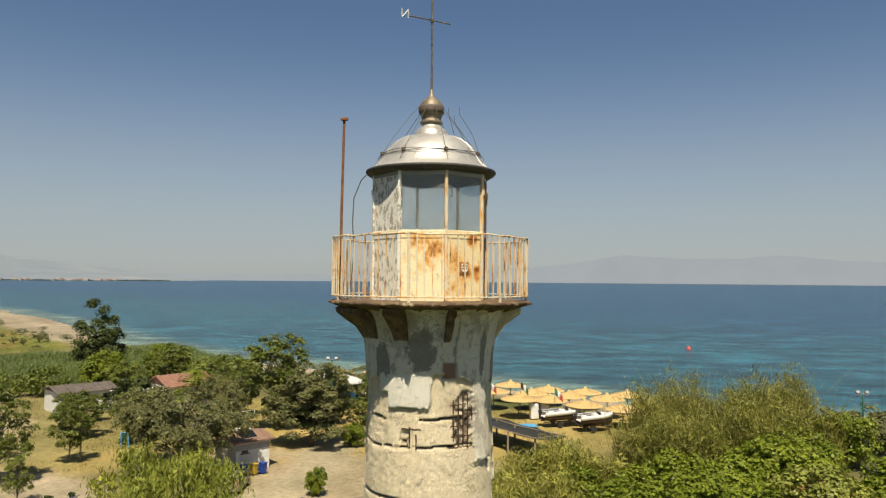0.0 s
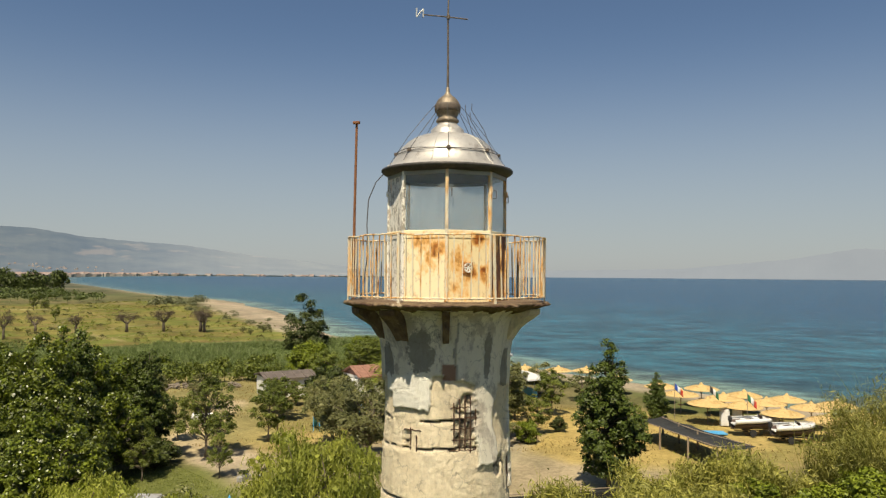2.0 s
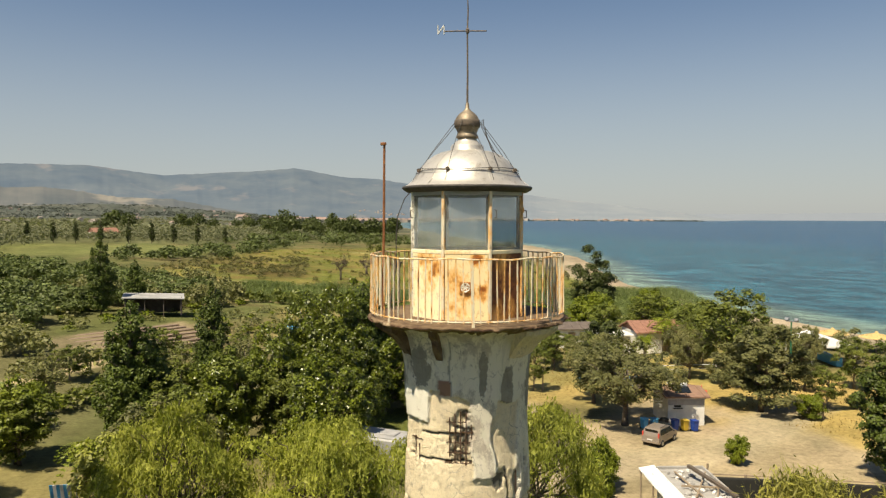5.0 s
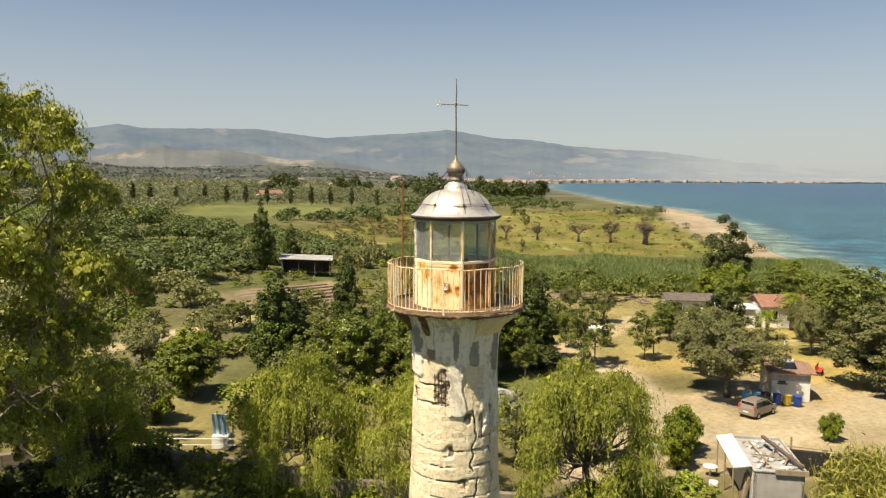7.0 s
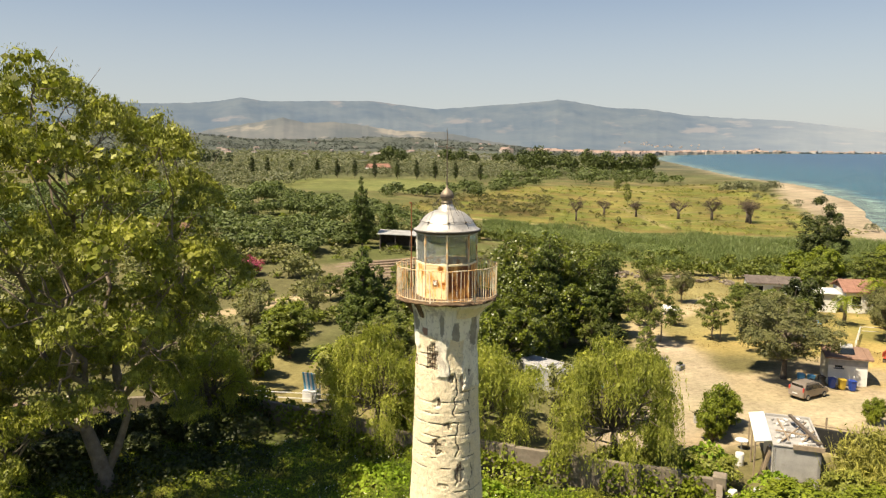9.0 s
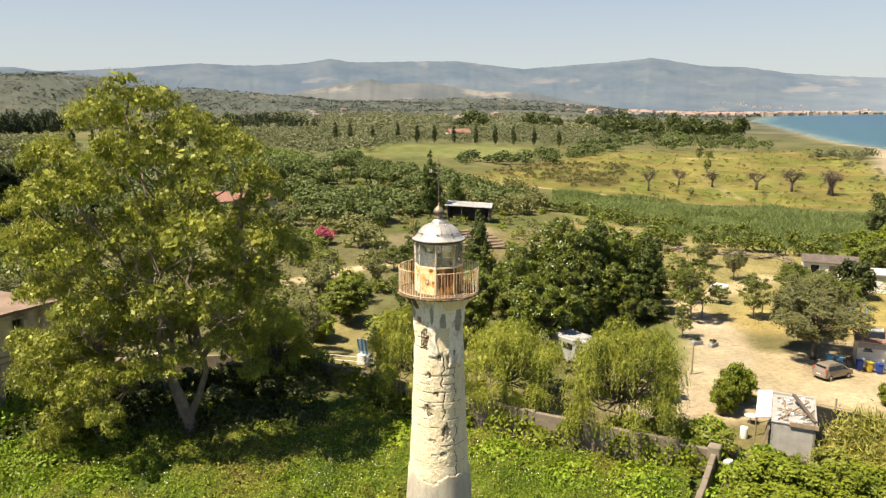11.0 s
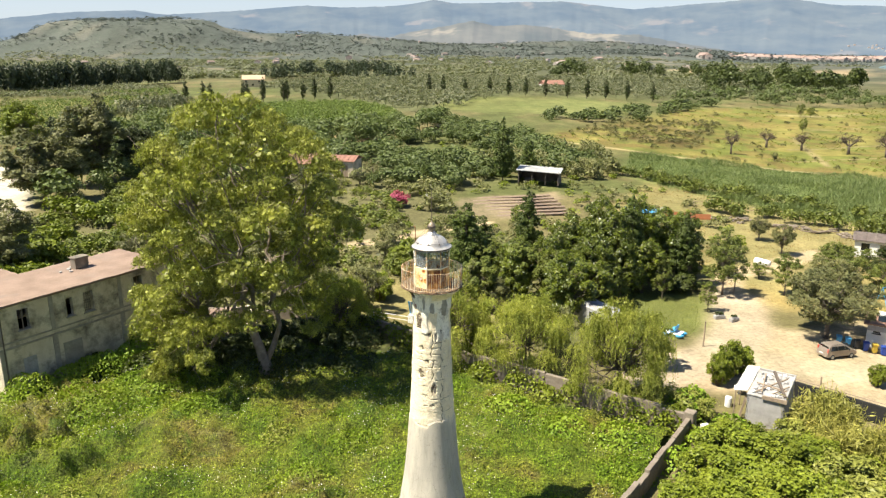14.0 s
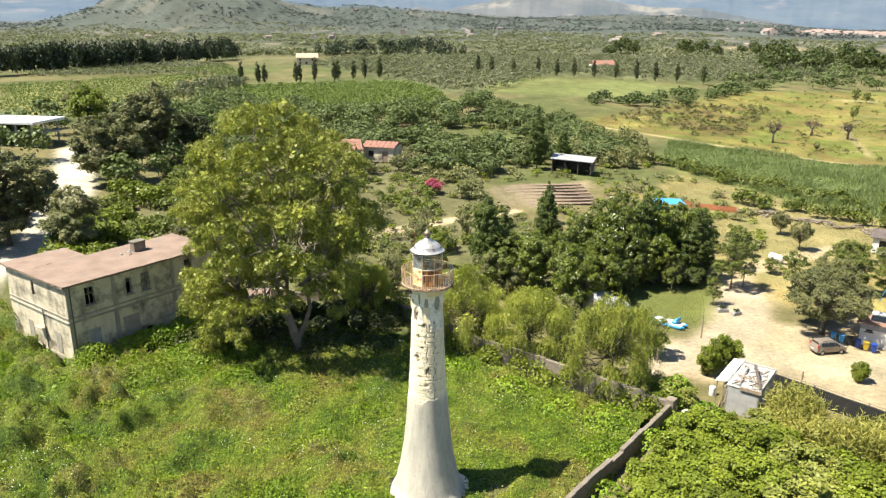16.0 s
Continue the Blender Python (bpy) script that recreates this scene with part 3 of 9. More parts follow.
def limb(shape, a, b, r0, r1, r, sag=0.12, n=5, sides=5):
    a, b = np.array(a, float), np.array(b, float)
    pts = [a + (b - a) * i / n + (r.normal(size=3) * sag * np.linalg.norm(b - a) * 0.35 * math.sin(math.pi * i / n)) for i in range(n + 1)]
    shape.tube(pts, [r0 + (r1 - r0) * i / n for i in range(n + 1)], sides)


def crown_spots(kind, h, w, n, r):
    """Centres of leaf clumps for a crown of a kind."""
    out = []
    while len(out) < n:
        x, y, z = r.uniform(-1, 1, 3)
        q = math.hypot(x, y)
        if kind == "round" and x * x + y * y + z * z < 1 and (x * x + y * y + z * z) > 0.18 * r.random():
            out.append((x * w / 2 * 0.86, y * w / 2 * 0.86, h * 0.57 + z * h * 0.36))
        elif kind == "column":
            u = (z + 1) / 2
            girth = min(1.0, 0.55 + 1.6 * u) * min(1.0, 1.5 * (1 - u) ** 0.75) * (0.8 + 0.26 * math.sin(3 * math.atan2(y, x) + 9 * u)) + 0.05
            if 0.4 * r.random() * (1 - u) < q < girth:
                out.append((x * w / 2, y * w / 2, h * (0.08 + 0.88 * u)))
        elif kind == "spread":
            u = (z + 1) / 2
            if q < math.sin(math.pi * (0.12 + 0.8 * u)) ** 0.8 and (q > 0.35 or u > 0.55) and vnoise(x * 2.4 + 8, y * 2.4, u * 2.5) > 0.42:
                out.append((x * w / 2 * 0.9, y * w / 2 * 0.9, h * (0.3 + 0.63 * u)))
        elif kind == "egg":
            u = (z + 1) / 2
            lobes = 0.8 + 0.28 * math.cos(3 * math.atan2(y, x) + 4 * u)
            if 0.25 * r.random() < q < math.sin(math.pi * (0.18 + 0.8 * u ** 0.85)) ** 0.7 * lobes and vnoise(x * 2.2 + 3, y * 2.2, u * 3.5) > 0.3:
                out.append((x * w / 2, y * w / 2, h * (0.14 + 0.8 * u)))
        elif kind == "loose":
            u = (z + 1) / 2
            if q < (0.35 + 0.65 * math.sin(math.pi * (0.2 + 0.6 * u)) ** 1.2) * (1.1 - 0.7 * u) and vnoise(x * 2 + 5, y * 2, u * 4) > 0.38:
                out.append((x * w / 2, y * w / 2, h * (0.22 + 0.74 * u)))
        elif kind == "full" and 0.2 < q * q + z * z < 1:
            out.append((x * w / 2 * 0.85, y * w / 2 * 0.85, h * (0.5 + 0.42 * z)))
        elif kind == "bush" and q * q + z * z < 1:
            out.append((x * w / 2 * 0.8, y * w / 2 * 0.8, h * (0.45 + 0.4 * z)))
    return np.array(out)


def build_tree(name, label, kind, h, w, leaf, clumps, per, size, bark, seed, trunk_r=0.18, aspect=0.55, rc=None, hang=False, core=22):
    r = np.random.default_rng(seed)
    spots = crown_spots(kind, h, w, clumps, r)
    th = thing(name, label, "bush" if kind == "bush" else "tree")
    s = Shape()
    top = h * (0.9 if kind == "column" else 0.62)
    lean = r.normal(size=2) * 0.02 * h
    spine = [(lean[0] * (i / 6) ** 2, lean[1] * (i / 6) ** 2, top * i / 6 - (0.1 if i == 0 else 0)) for i in range(7)]
    if kind == "bush":
        for q in spots[: len(spots) // 2]:
            limb(s, (0, 0, -0.05), q, 0.04, 0.012, r)
    else:
        s.tube(spine, [trunk_r * (1.25 if i == 0 else 1 - 0.8 * i / 6) for i in range(7)], 8)
        for q in spots[:: 1 if clumps < 40 else 2]:
            u = min(0.95, max(0.25, (q[2] / top) * (0.82 if kind == "column" else 0.6)))
            a = (lean[0] * u * u, lean[1] * u * u, top * u)
            limb(s, a, q, trunk_r * 0.38 * (1 - u * 0.6), 0.015, r)
    part("trunk", s.mesh("trunk", True), bark, th)
    away = lambda q: (q - np.array((0, 0, h * 0.5))) / np.array((w / 2, w / 2, h / 2))
    part("crown", quad_mesh("crown", leafy(spots, rc or 0.15 * max(w, h * 0.45), per, size, r, 0.8, aspect, core, 0.46, away, hang)), leaf, th)
    return th


def build_willow(label, h, w, seed, leaf=None):
    """Arching limbs that end in tufts of long hanging strands."""
    r = np.random.default_rng(seed)
    th = thing("willow_tree", label, "tree")
    s = Shape()
    s.tube([(0, 0, -0.1), (0.1, 0, h * 0.2), (0.05, 0.12, h * 0.4)], [0.26, 0.2, 0.16], 8)
    az0 = r.uniform(0, 6.28)
    heads = []
    for i in range(40):
        a, q = az0 + i * 2.4 + r.normal() * 0.25, 0.42 * w * math.sqrt((i + 0.3) / 40) * r.uniform(0.65, 1.15)
        drop = (q / (0.46 * w)) ** 2
        heads.append((a, q, h * (0.98 - 0.34 * drop * r.uniform(0.5, 1.4)) - r.uniform(0, 0.24) * h))
    for a in az0 + np.arange(16) * 2.4 + 1.1:
        heads.append((a, w * r.uniform(0.22, 0.42), h * r.uniform(0.26, 0.54)))
    for a, q, z in heads:
        limb(s, (0.05, 0.1, h * 0.36), (math.cos(a) * q, math.sin(a) * q, z), 0.07, 0.02, r, 0.3)
    part("trunk", s.mesh("trunk", True), BARK, th)
    pts, face = [], []
    for a, q, z in heads:
        big = r.choice((0.7, 0.9, 1.2, 1.5))
        for k in range(int(40 * big)):
            b = a + r.normal() * 1.5
            d = np.array((math.cos(b), math.sin(b), 0.0))
            start = np.array((math.cos(a) * q, math.sin(a) * q, z)) + r.normal(size=3) * (0.3, 0.3, 0.2)
            reach, length = r.uniform(0.15, 0.75) * big * w / 8, r.uniform(0.4, 1.75) * big * h / 8
            u = np.arange(0, 1, 0.085 / (length + reach * 0.4))[:, None]
            line = start + d * reach * np.sqrt(u) + np.array((0, 0, 1.0)) * (0.5 * reach * (u - u * u) * 2 - length * u ** 1.6)
            pts.append(line + r.normal(size=line.shape) * 0.035)
            face.append(np.repeat((d * 0.55 + (0, 0, 0.85))[None], len(line), 0))
    tuft = leafy(np.array([(math.cos(a) * q, math.sin(a) * q, z - 0.25) for a, q, z in heads]), 0.068 * w, 90, 0.16, r, 1.25, 0.35, 14, 0.5, None, True)
    pts, face = np.concatenate(pts), np.concatenate(face)
    ok = pts[:, 2] > 0.2
    part("crown", quad_mesh("crown", np.concatenate([leaf_quads(pts[ok], 0.2, r, 0.3, 0.1, True, face[ok]), tuft])), leaf or LEAF_WILLOW, th)
    return th


def build_palm(label, h, seed):
    r = np.random.default_rng(seed)
    th = thing("palm_tree", label, "palm")
    s = Shape()
    s.tube([(0, 0, -0.1), (0.05, 0, h * 0.4), (0, 0.05, h * 0.72)], [0.24, 0.2, 0.22], 8)
    part("trunk", s.mesh("trunk", True), BARK, th)
    quads = []
    for i in range(34):
        a, up = r.uniform(0, 6.28), r.uniform(-0.5, 1.2)
        length = h * r.uniform(0.32, 0.42)
        d = np.array((math.cos(a), math.sin(a), 0))
        side = np.array((-d[1], d[0], 0))
        prev = np.array((0, 0, h * 0.72))
        for k in range(9):
            u = (k + 1) / 9
            q = np.array((0, 0, h * 0.72)) + d * length * u * math.cos(up * 0.6) + np.array((0, 0, length * (up * 0.75 * u - 0.85 * u * u)))
            wd = length * 0.24 * math.sin(math.pi * (0.15 + 0.8 * u))
            for sg in (-1, 1):
                tip = (q + prev) / 2 + side * wd * sg + d * 0.12 * length - np.array((0, 0, wd * 0.35))
                quads.append([prev, (prev + q) / 2 + side * sg * 0.02, tip, q])
            prev = q
    part("crown", quad_mesh("crown", np.array(quads)), LEAF_BUSH, th, "arching feather fronds")
    return th


def build_bare(label, h, w, seed):
    """A pollarded, nearly leafless tree."""
    r = np.random.default_rng(seed)
    th = thing("bare_tree", label, "tree")
    s = Shape()
    s.tube([(0, 0, -0.1), (0.1, 0.05, h * 0.3), (0, 0, h * 0.45)], [0.4, 0.32, 0.3], 8)
    tips = []
    for i in range(9):
        a = r.uniform(0, 6.28)
        q = (math.cos(a) * w * r.uniform(0.2, 0.38), math.sin(a) * w * r.uniform(0.2, 0.38), h * r.uniform(0.62, 0.9))
        limb(s, (0, 0, h * 0.4), q, 0.17, 0.06, r, 0.2)
        for j in range(9):
            e = np.array(q) + r.normal(size=3) * (w * 0.12, w * 0.12, h * 0.1)
            limb(s, q, e, 0.035, 0.012, r, 0.2, 2, 4)
            tips.append(e)
    part("trunk", s.mesh("trunk", True), BARK, th)
    pts, face = clump_points(np.array(tips), w * 0.1, 22, r)
    part("crown", quad_mesh("crown", leaf_quads(pts, 0.4, r, 0.14)), TWIGS, th, "bare grey twigs")
    return th


TWIGS = foliage("grey_twigs", (0.09, 0.075, 0.06), (0.17, 0.14, 0.11), 0.1, 0.9)
MAKERS = {
    "poplar": lambda k: build_tree("poplar_tree", "broad green poplar with glossy leaves", "egg", 11, 8, LEAF_POPLAR, 170, 96, 0.24, BARK, 10 + k, 0.24, 0.75, rc=0.68, core=40),
    "column": lambda k: build_tree("column_poplar", "slim upright dark green poplar tree", "column", 10, 4.6, LEAF_COLUMN, 380, 52, 0.19, BARK, 20 + k, 0.14, 0.7, rc=0.4, core=18),
    "lot": lambda k: build_tree("tamarisk_tree", "wide grey-green feathery tree on the sandy lot", "spread", 8, 9.5, LEAF_OLIVE, 190, 100, 0.22, BARK, 30 + k, 0.26, 0.4, rc=0.62),
    "small": lambda k: build_tree("young_tree", "small light green tree in dry grass", "round", 7, 4.5, LEAF_SMALL, 75, 70, 0.2, BARK, 40 + k, 0.1, rc=0.42),
    "olive": lambda k: build_tree("olive_tree", "grey-green olive tree with a rounded crown", "round", 5, 5, LEAF_OLIVE, 34, 90, 0.26, BARK, 50 + k, 0.2, 0.4, rc=0.62),
    "bush": lambda k: build_tree("bush", "dense bright green bush on dry ground", "bush", 3, 3.4, LEAF_BUSH, 84, 72, 0.15, BARK, 60 + k, rc=0.36, aspect=0.7, core=16),
    "darkbush": lambda k: build_tree("shrub", "dense dark green shrub beside the wall", "bush", 3, 3.6, LEAF_DARK, 36, 120, 0.2, BARK, 70 + k, rc=0.52),
    "palebush": lambda k: build_tree("flowering_shrub", "pale yellow-green shrub in the garden", "bush", 3, 3.2, LEAF_PALE, 36, 150, 0.16, BARK, 80 + k, rc=0.46),
    "dry": lambda k: build_tree("dry_shrub", "withered brown shrub among green hedges", "bush", 3, 3.4, LEAF_DRY, 28, 80, 0.22, BARK, 88 + k),
    "bougainvillea": lambda k: build_tree("bougainvillea", "pink flowering bougainvillea bush in the garden", "bush", 3, 3.4, foliage("pink_bracts", (0.35, 0.05, 0.12), (0.62, 0.16, 0.28), 0.3), 24, 90, 0.26, BARK, 86),
    "willow": lambda k: build_willow("weeping yellow-green willow beside the yard wall", 8, 8, 90 + k),
    "pine": lambda k: build_tree("dark_tree", "tall dark green tree with a dense crown", "round", 14, 11, LEAF_DARK, 170, 100, 0.34, BARK, 100 + k, 0.3, rc=0.92),
    "citrus": lambda k: build_tree("citrus_tree", "bright green round citrus tree in the garden", "round", 5.5, 4.8, LEAF_BUSH, 50, 150, 0.22, BARK, 106 + k, 0.12, rc=0.66),
    "upright": lambda k: build_tree("dark_tree", "tall dark tree with loose upright branches", "loose", 12, 8, LEAF_DARK, 70, 140, 0.32, BARK, 104 + k, 0.22, rc=0.85),
    "airy": lambda k: build_tree("airy_tree", "open feathery light green tree in dry grass", "loose", 9, 6, LEAF_SMALL, 110, 70, 0.17, BARK, 160 + k, 0.13, 0.5, rc=0.46),
    "cypress": lambda k: build_tree("cypress_tree", "narrow dark green cypress tree", "column", 10, 2.8, LEAF_DARK, 110, 34, 0.3, BARK, 110 + k, 0.12, rc=0.42),
    "palm": lambda k: build_palm("feather palm with arching fronds", 5, 120 + k),
    "bare": lambda k: build_bare("pollarded tree with bare grey twigs", 5, 5.5, 130 + k),
    "ash": lambda k: build_tree("pale_poplar", "tall airy grey-green tree", "egg", 18, 11, LEAF_OLIVE, 190, 110, 0.4, BARK, 140 + k, 0.3, 0.5, rc=0.95),
}
FIRST, COUNT = {}, {}
SIZE = {"poplar": (11, 8), "column": (10, 4.6), "lot": (8, 9.5), "small": (7, 4.5), "olive": (5, 5), "bush": (3, 3.4), "darkbush": (3, 3.6), "palebush": (3, 3.2), "dry": (3, 3.4),
        "willow": (8, 8), "bougainvillea": (3, 3.4), "pine": (14, 11), "upright": (12, 8), "citrus": (5.5, 4.8), "airy": (9, 6), "cypress": (10, 2.8), "palm": (5, 4), "bare": (5, 5.5), "ash": (18, 11)}
VARIANTS = {"poplar": 4, "column": 3, "willow": 3, "bush": 3, "ash": 2, "darkbush": 2, "small": 2, "olive": 2}


def land(x, y):
    return float(height(np.array([float(x)]), np.array([float(y)]))[0])


def plant(kind, x, y, h, w=None, label="", group=""):
    n = COUNT[kind] = COUNT.get(kind, -1) + 1
    key = (kind, n % VARIANTS.get(kind, 1))
    z, turn = land(x, y) - 0.05, (n * 137.5) % 360
    sh, sw = h / SIZE[kind][0], (w or h * SIZE[kind][1] / SIZE[kind][0]) / SIZE[kind][1]
    if key not in FIRST:
        ob = FIRST[key] = MAKERS[kind](key[1])
        ob.matrix_basis = pose(x, y, z, 0, 0, turn)
    else:
        ob = copy_thing(FIRST[key], pose(x, y, z, 0, 0, turn))
    ob.scale = (sw, sw, sh)
    return tagged(ob, label, "", group)


def build_eucalyptus():
    """The giant gum tree beside the old house: pale forking limbs that carry separate clouds of leaves."""
    r = np.random.default_rng(5)
    th = thing("eucalyptus_tree", "giant eucalyptus with pale forking limbs and drooping olive leaves", "tree", at=(-11.3, 23.5, 0))
    s = Shape()
    s.tube([(0.1, -0.1, -0.2), (0.0, 0, 0.9), (-0.3, 0.1, 2.2), (-0.9, 0.2, 4.2)], [0.8, 0.54, 0.42, 0.34], 12)
    s.tube([(0.1, 0.1, 1.2), (0.8, 0.3, 2.6), (1.4, 0.3, 4.4), (0.9, 0.5, 8.0)], [0.3, 0.24, 0.2, 0.16], 10)
    part("trunk", s.mesh("trunk", True), PALE_BARK, th, "pale grey bark hanging in strips")
    # side outline of the clouds: offset, height, radius
    rows = [(-1.5, 22.7, 2.5), (-4.3, 21.6, 2.1), (1.3, 21.4, 2.2), (-7.0, 20.0, 1.8), (4.2, 20.0, 1.9), (-2.2, 19.0, 2.4),
            (-8.0, 17.2, 1.7), (-4.8, 17.2, 2.2), (1.6, 18.0, 2.3), (6.0, 17.2, 1.9), (-9.2, 14.2, 1.7), (-6.2, 13.6, 2.1), (-2.6, 14.4, 2.2), (1.4, 14.2, 2.4), (4.6, 14.0, 2.2), (7.2, 13.2, 1.7),
            (-7.8, 10.6, 1.9), (-4.6, 10.2, 2.2), (-1.2, 10.8, 2.2), (2.4, 10.6, 2.2), (5.2, 10.6, 1.8), (-7.4, 7.4, 1.8), (-4.4, 7.0, 1.9), (2.8, 7.8, 1.6), (0.4, 7.4, 1.5), (-2.0, 7.6, 1.7), (4.4, 8.4, 1.4), (-3.6, 5.0, 1.4), (3.4, 6.0, 1.1), (-8.4, 4.2, 2.0), (-6.2, 3.4, 1.9), (-8.0, 1.7, 1.6), (-8.8, 6.2, 2.0), (-6.0, 5.6, 1.8), (-6.4, 1.6, 1.5)]
    clouds = []
    for x, z, q in rows:
        deep = 0.78 * math.sqrt(max(4.0, (9.4 if z < 19 else 7.0) ** 2 - (x + 0.8) ** 2))
        for y in ((-1.5, 0.8) if z < 5 else (-0.62 * deep, 0.62 * deep) if z > 20.5 else (-0.85 * deep, 0.0, 0.85 * deep)):
            clouds.append((x + r.normal() * 0.5, y + r.normal() * 0.8, z + r.normal() * 0.45 - 0.05 * abs(y), q * r.uniform(0.95, 1.22)))
    forks = [(-3.6, 0.4, 13.0), (-0.8, 0.8, 16.0), (3.4, -0.8, 11.5), (-1.4, -3.4, 11.0), (0.6, 3.8, 12.5), (-5.0, -0.8, 6.5), (2.4, -2.8, 8.5)]
    start = lambda f: np.array((1.2, 0.4, 5.5)) if f[0] > 0 else np.array((-0.8, 0.2, 3.9))
    near = [min(range(len(forks)), key=lambda g: (forks[g][0] - q[0]) ** 2 + (forks[g][1] - q[1]) ** 2 + 0.5 * (forks[g][2] - q[2] + 3) ** 2) for q in clouds]
    for g, f in enumerate(forks):
        b = Shape()
        limb(b, start(f), f, 0.2, 0.1, r, 0.16, 7, 8)
        for q, k in zip(clouds, near):
            if k == g:
                a = start(f) * 0.45 + np.array(f) * 0.55 if q[2] < f[2] + 1 else np.array(f)
                limb(b, a, q[:3], 0.08, 0.03, r, 0.25, 6, 6)
                for e in range(4):
                    limb(b, q[:3], np.array(q[:3]) + r.normal(size=3) * q[3] * 0.5, 0.035, 0.012, r, 0.25, 3, 4)
        part("limb", b.mesh("limb", True), PALE_BARK, th, "pale forking limb")
    # each cloud is a handful of tufts on its upper side
    spots, rad = [], []
    for x, y, z, q in clouds:
        for e in range(34):
            d = r.normal(size=3)
            d /= np.linalg.norm(d)
            d[2] = abs(d[2]) if d[2] < -0.25 else d[2]
            k = r.uniform(0.6, 1.0)
            spots.append((x + d[0] * q * 0.8 * k, y + d[1] * q * 0.8 * k, z + d[2] * q * 0.66 * k))
            rad.append(q * r.uniform(0.19, 0.36))
    part("crown", quad_mesh("crown", leafy(np.array(spots), np.array(rad), 104, 0.17, r, 0.9, 0.32, 12, 0.5, None, True, 0.7)), LEAF_EUC, th, "olive-green leaves in rounded clouds")
    return th


build_eucalyptus()

# yard and its edge
for x, y, h, w in ((16.7, 12.9, 9.0, 8.6), (11, 19.6, 8.0, 8.2), (5.3, 23.5, 8.2, 8.0), (-4.6, 31.1, 6.1, 6.4)):
    plant("willow", x, y, h, w, group="willows along the yard wall")
for x, y, h, w in ((25.6, 41.1, 12.3, 7.2), (30.7, 43.4, 11.9, 6.8), (35.4, 44.4, 10.8, 6.6), (21.5, 41.1, 9.3, 5.8), (28.5, 46.7, 10.8, 6.6), (23.7, 36.8, 8.9, 6.2), (30.4, 39.3, 8.0, 6.0), (18.4, 31, 8.2, 5.8), (38.4, 47.2, 8.4, 6.2), (40.3, 52, 6.4, 4.8), (14.6, 37.6, 8.0, 5.2), (18.6, 36.8, 8.6, 5.4), (22.4, 34.6, 7.6, 5.4), (26.6, 38.6, 8.6, 6.0)):
    plant("poplar", x, y, h, w, group="grove of poplars")
for x, y, h, w in ((28.8, 101.8, 13.0, 4.0), (18.6, 46.7, 11.6, 3.4), (9.8, 40.8, 11.2, 4.4), (43.9, 4.4, 11.2, 5.2), (29.3, 41, 11.9, 4.4), (36.5, 41, 10.0, 4.0), (12.4, 43.6, 8.2, 3.8), (35, 105.3, 8.7, 3.3), (12.6, 93.6, 6.3, 2.3)):
    plant("column", x, y, h, w)
plant("airy", 26.0, 35.6, 5.0, 2.8)
plant("airy", 31.8, 36.9, 5.2, 3.0)
plant("airy", 34.9, 32.3, 4.6, 2.4)
plant("darkbush", 35.4, 39.0, 2.4, 4.4, "dark shrub heap at the edge of the lawn")
plant("lot", 42.8, 23.6, 7.2, 10.4)
plant("lot", 47, 29.5, 7.0, 6.5)
plant("ash", 55.1, 17.7, 8.8, 8.4, "large round grey-green tree in the sandy lot")
for x, y, h, w in ((84.6, 20.0, 4.6, 5.0), (81.6, 13.6, 4.2, 4.6), (83.0, 9.6, 4.8, 3.6)):
    plant("olive", x, y, h, w, "grey-green tamarisk bush at the top of the beach")
plant("small", 62.5, 23.5, 10.8, 8.6, "tall light green tree behind the lot")
for x, y, h, w in ((53.5, 34.5, 5.6, 4.2), (43.5, 44, 4.5, 3.0), (60, 14, 4.2, 3.6), (66, 24, 5.0, 4.0), (70.5, 15, 5.5, 4.2), (56, 4, 4.6, 2.6), (3.5, 42.5, 5.3, 5.2)):
    plant("small", x, y, h, w)
plant("upright", 95.8, 63.5, 12.5, 8.6, "dark tree with loose upright branches by the beach fields")
for x, y, h, w in ((78, 52, 6.5, 7.0), (83, 45, 7.0, 7.0), (90, 58, 6.0, 6.0), (75, 47, 6.0, 5.0), (75, 34, 7.0, 6.0), (88, 47, 6.0, 6.0), (100, 55, 6.0, 7.0)):
    plant("small" if int(x) % 2 else "bush", x, y, h, w)
for x, y, h in ((71, 33, 5.5), (73, 37, 6.0), (65, 35, 4.6), (77, 40, 5.0), (4.9, 34.5, 4.4)):
    plant("palm", x, y, h)
plant("darkbush", 64, 40, 5.2, 5.6, "dense dark green tree in front of the bungalow")
for x, y, h, w in ((46.4, 36.0, 5.4, 3.8), (58.4, 43.6, 4.2, 4.4), (55.6, 40.6, 4.8, 4.6), (153.8, 189.5, 5.4, 3.4), (188, 241, 6.0, 4.0), (192, 240, 4.6, 4.2)):
    plant("small", x, y, h, w, "small dark green tree in the open")
for x, y, h, w in ((153.2, 112.9, 3.0, 4.2), (150, 117, 1.8, 2.6), (145, 111, 2.0, 2.0), (107, 132.5, 2.6, 2.0)):
    plant("olive", x, y, h, w, "round grey-green bush on the dry field")
plant("airy", 39.4, 37.3, 8.8, 6.0)
plant("bush", 39.9, 13, 2.5, 1.9, "upright green oleander bush on bare sand")
plant("small", 62.6, 46.6, 2.8, 2.6)
plant("small", 63.8, 44.2, 3.0, 2.8)
plant("darkbush", 62.2, 12.3, 1.7, 2.0, "clipped round dark green shrub on dry grass")
plant("bush", 55.6, 13.8, 2.4, 3.0)
plant("column", 71, 3.6, 5.6, 2.8, "young dark green conical tree by the beach")
plant("bush", 26.6, 15.2, 3.4, 2.4)
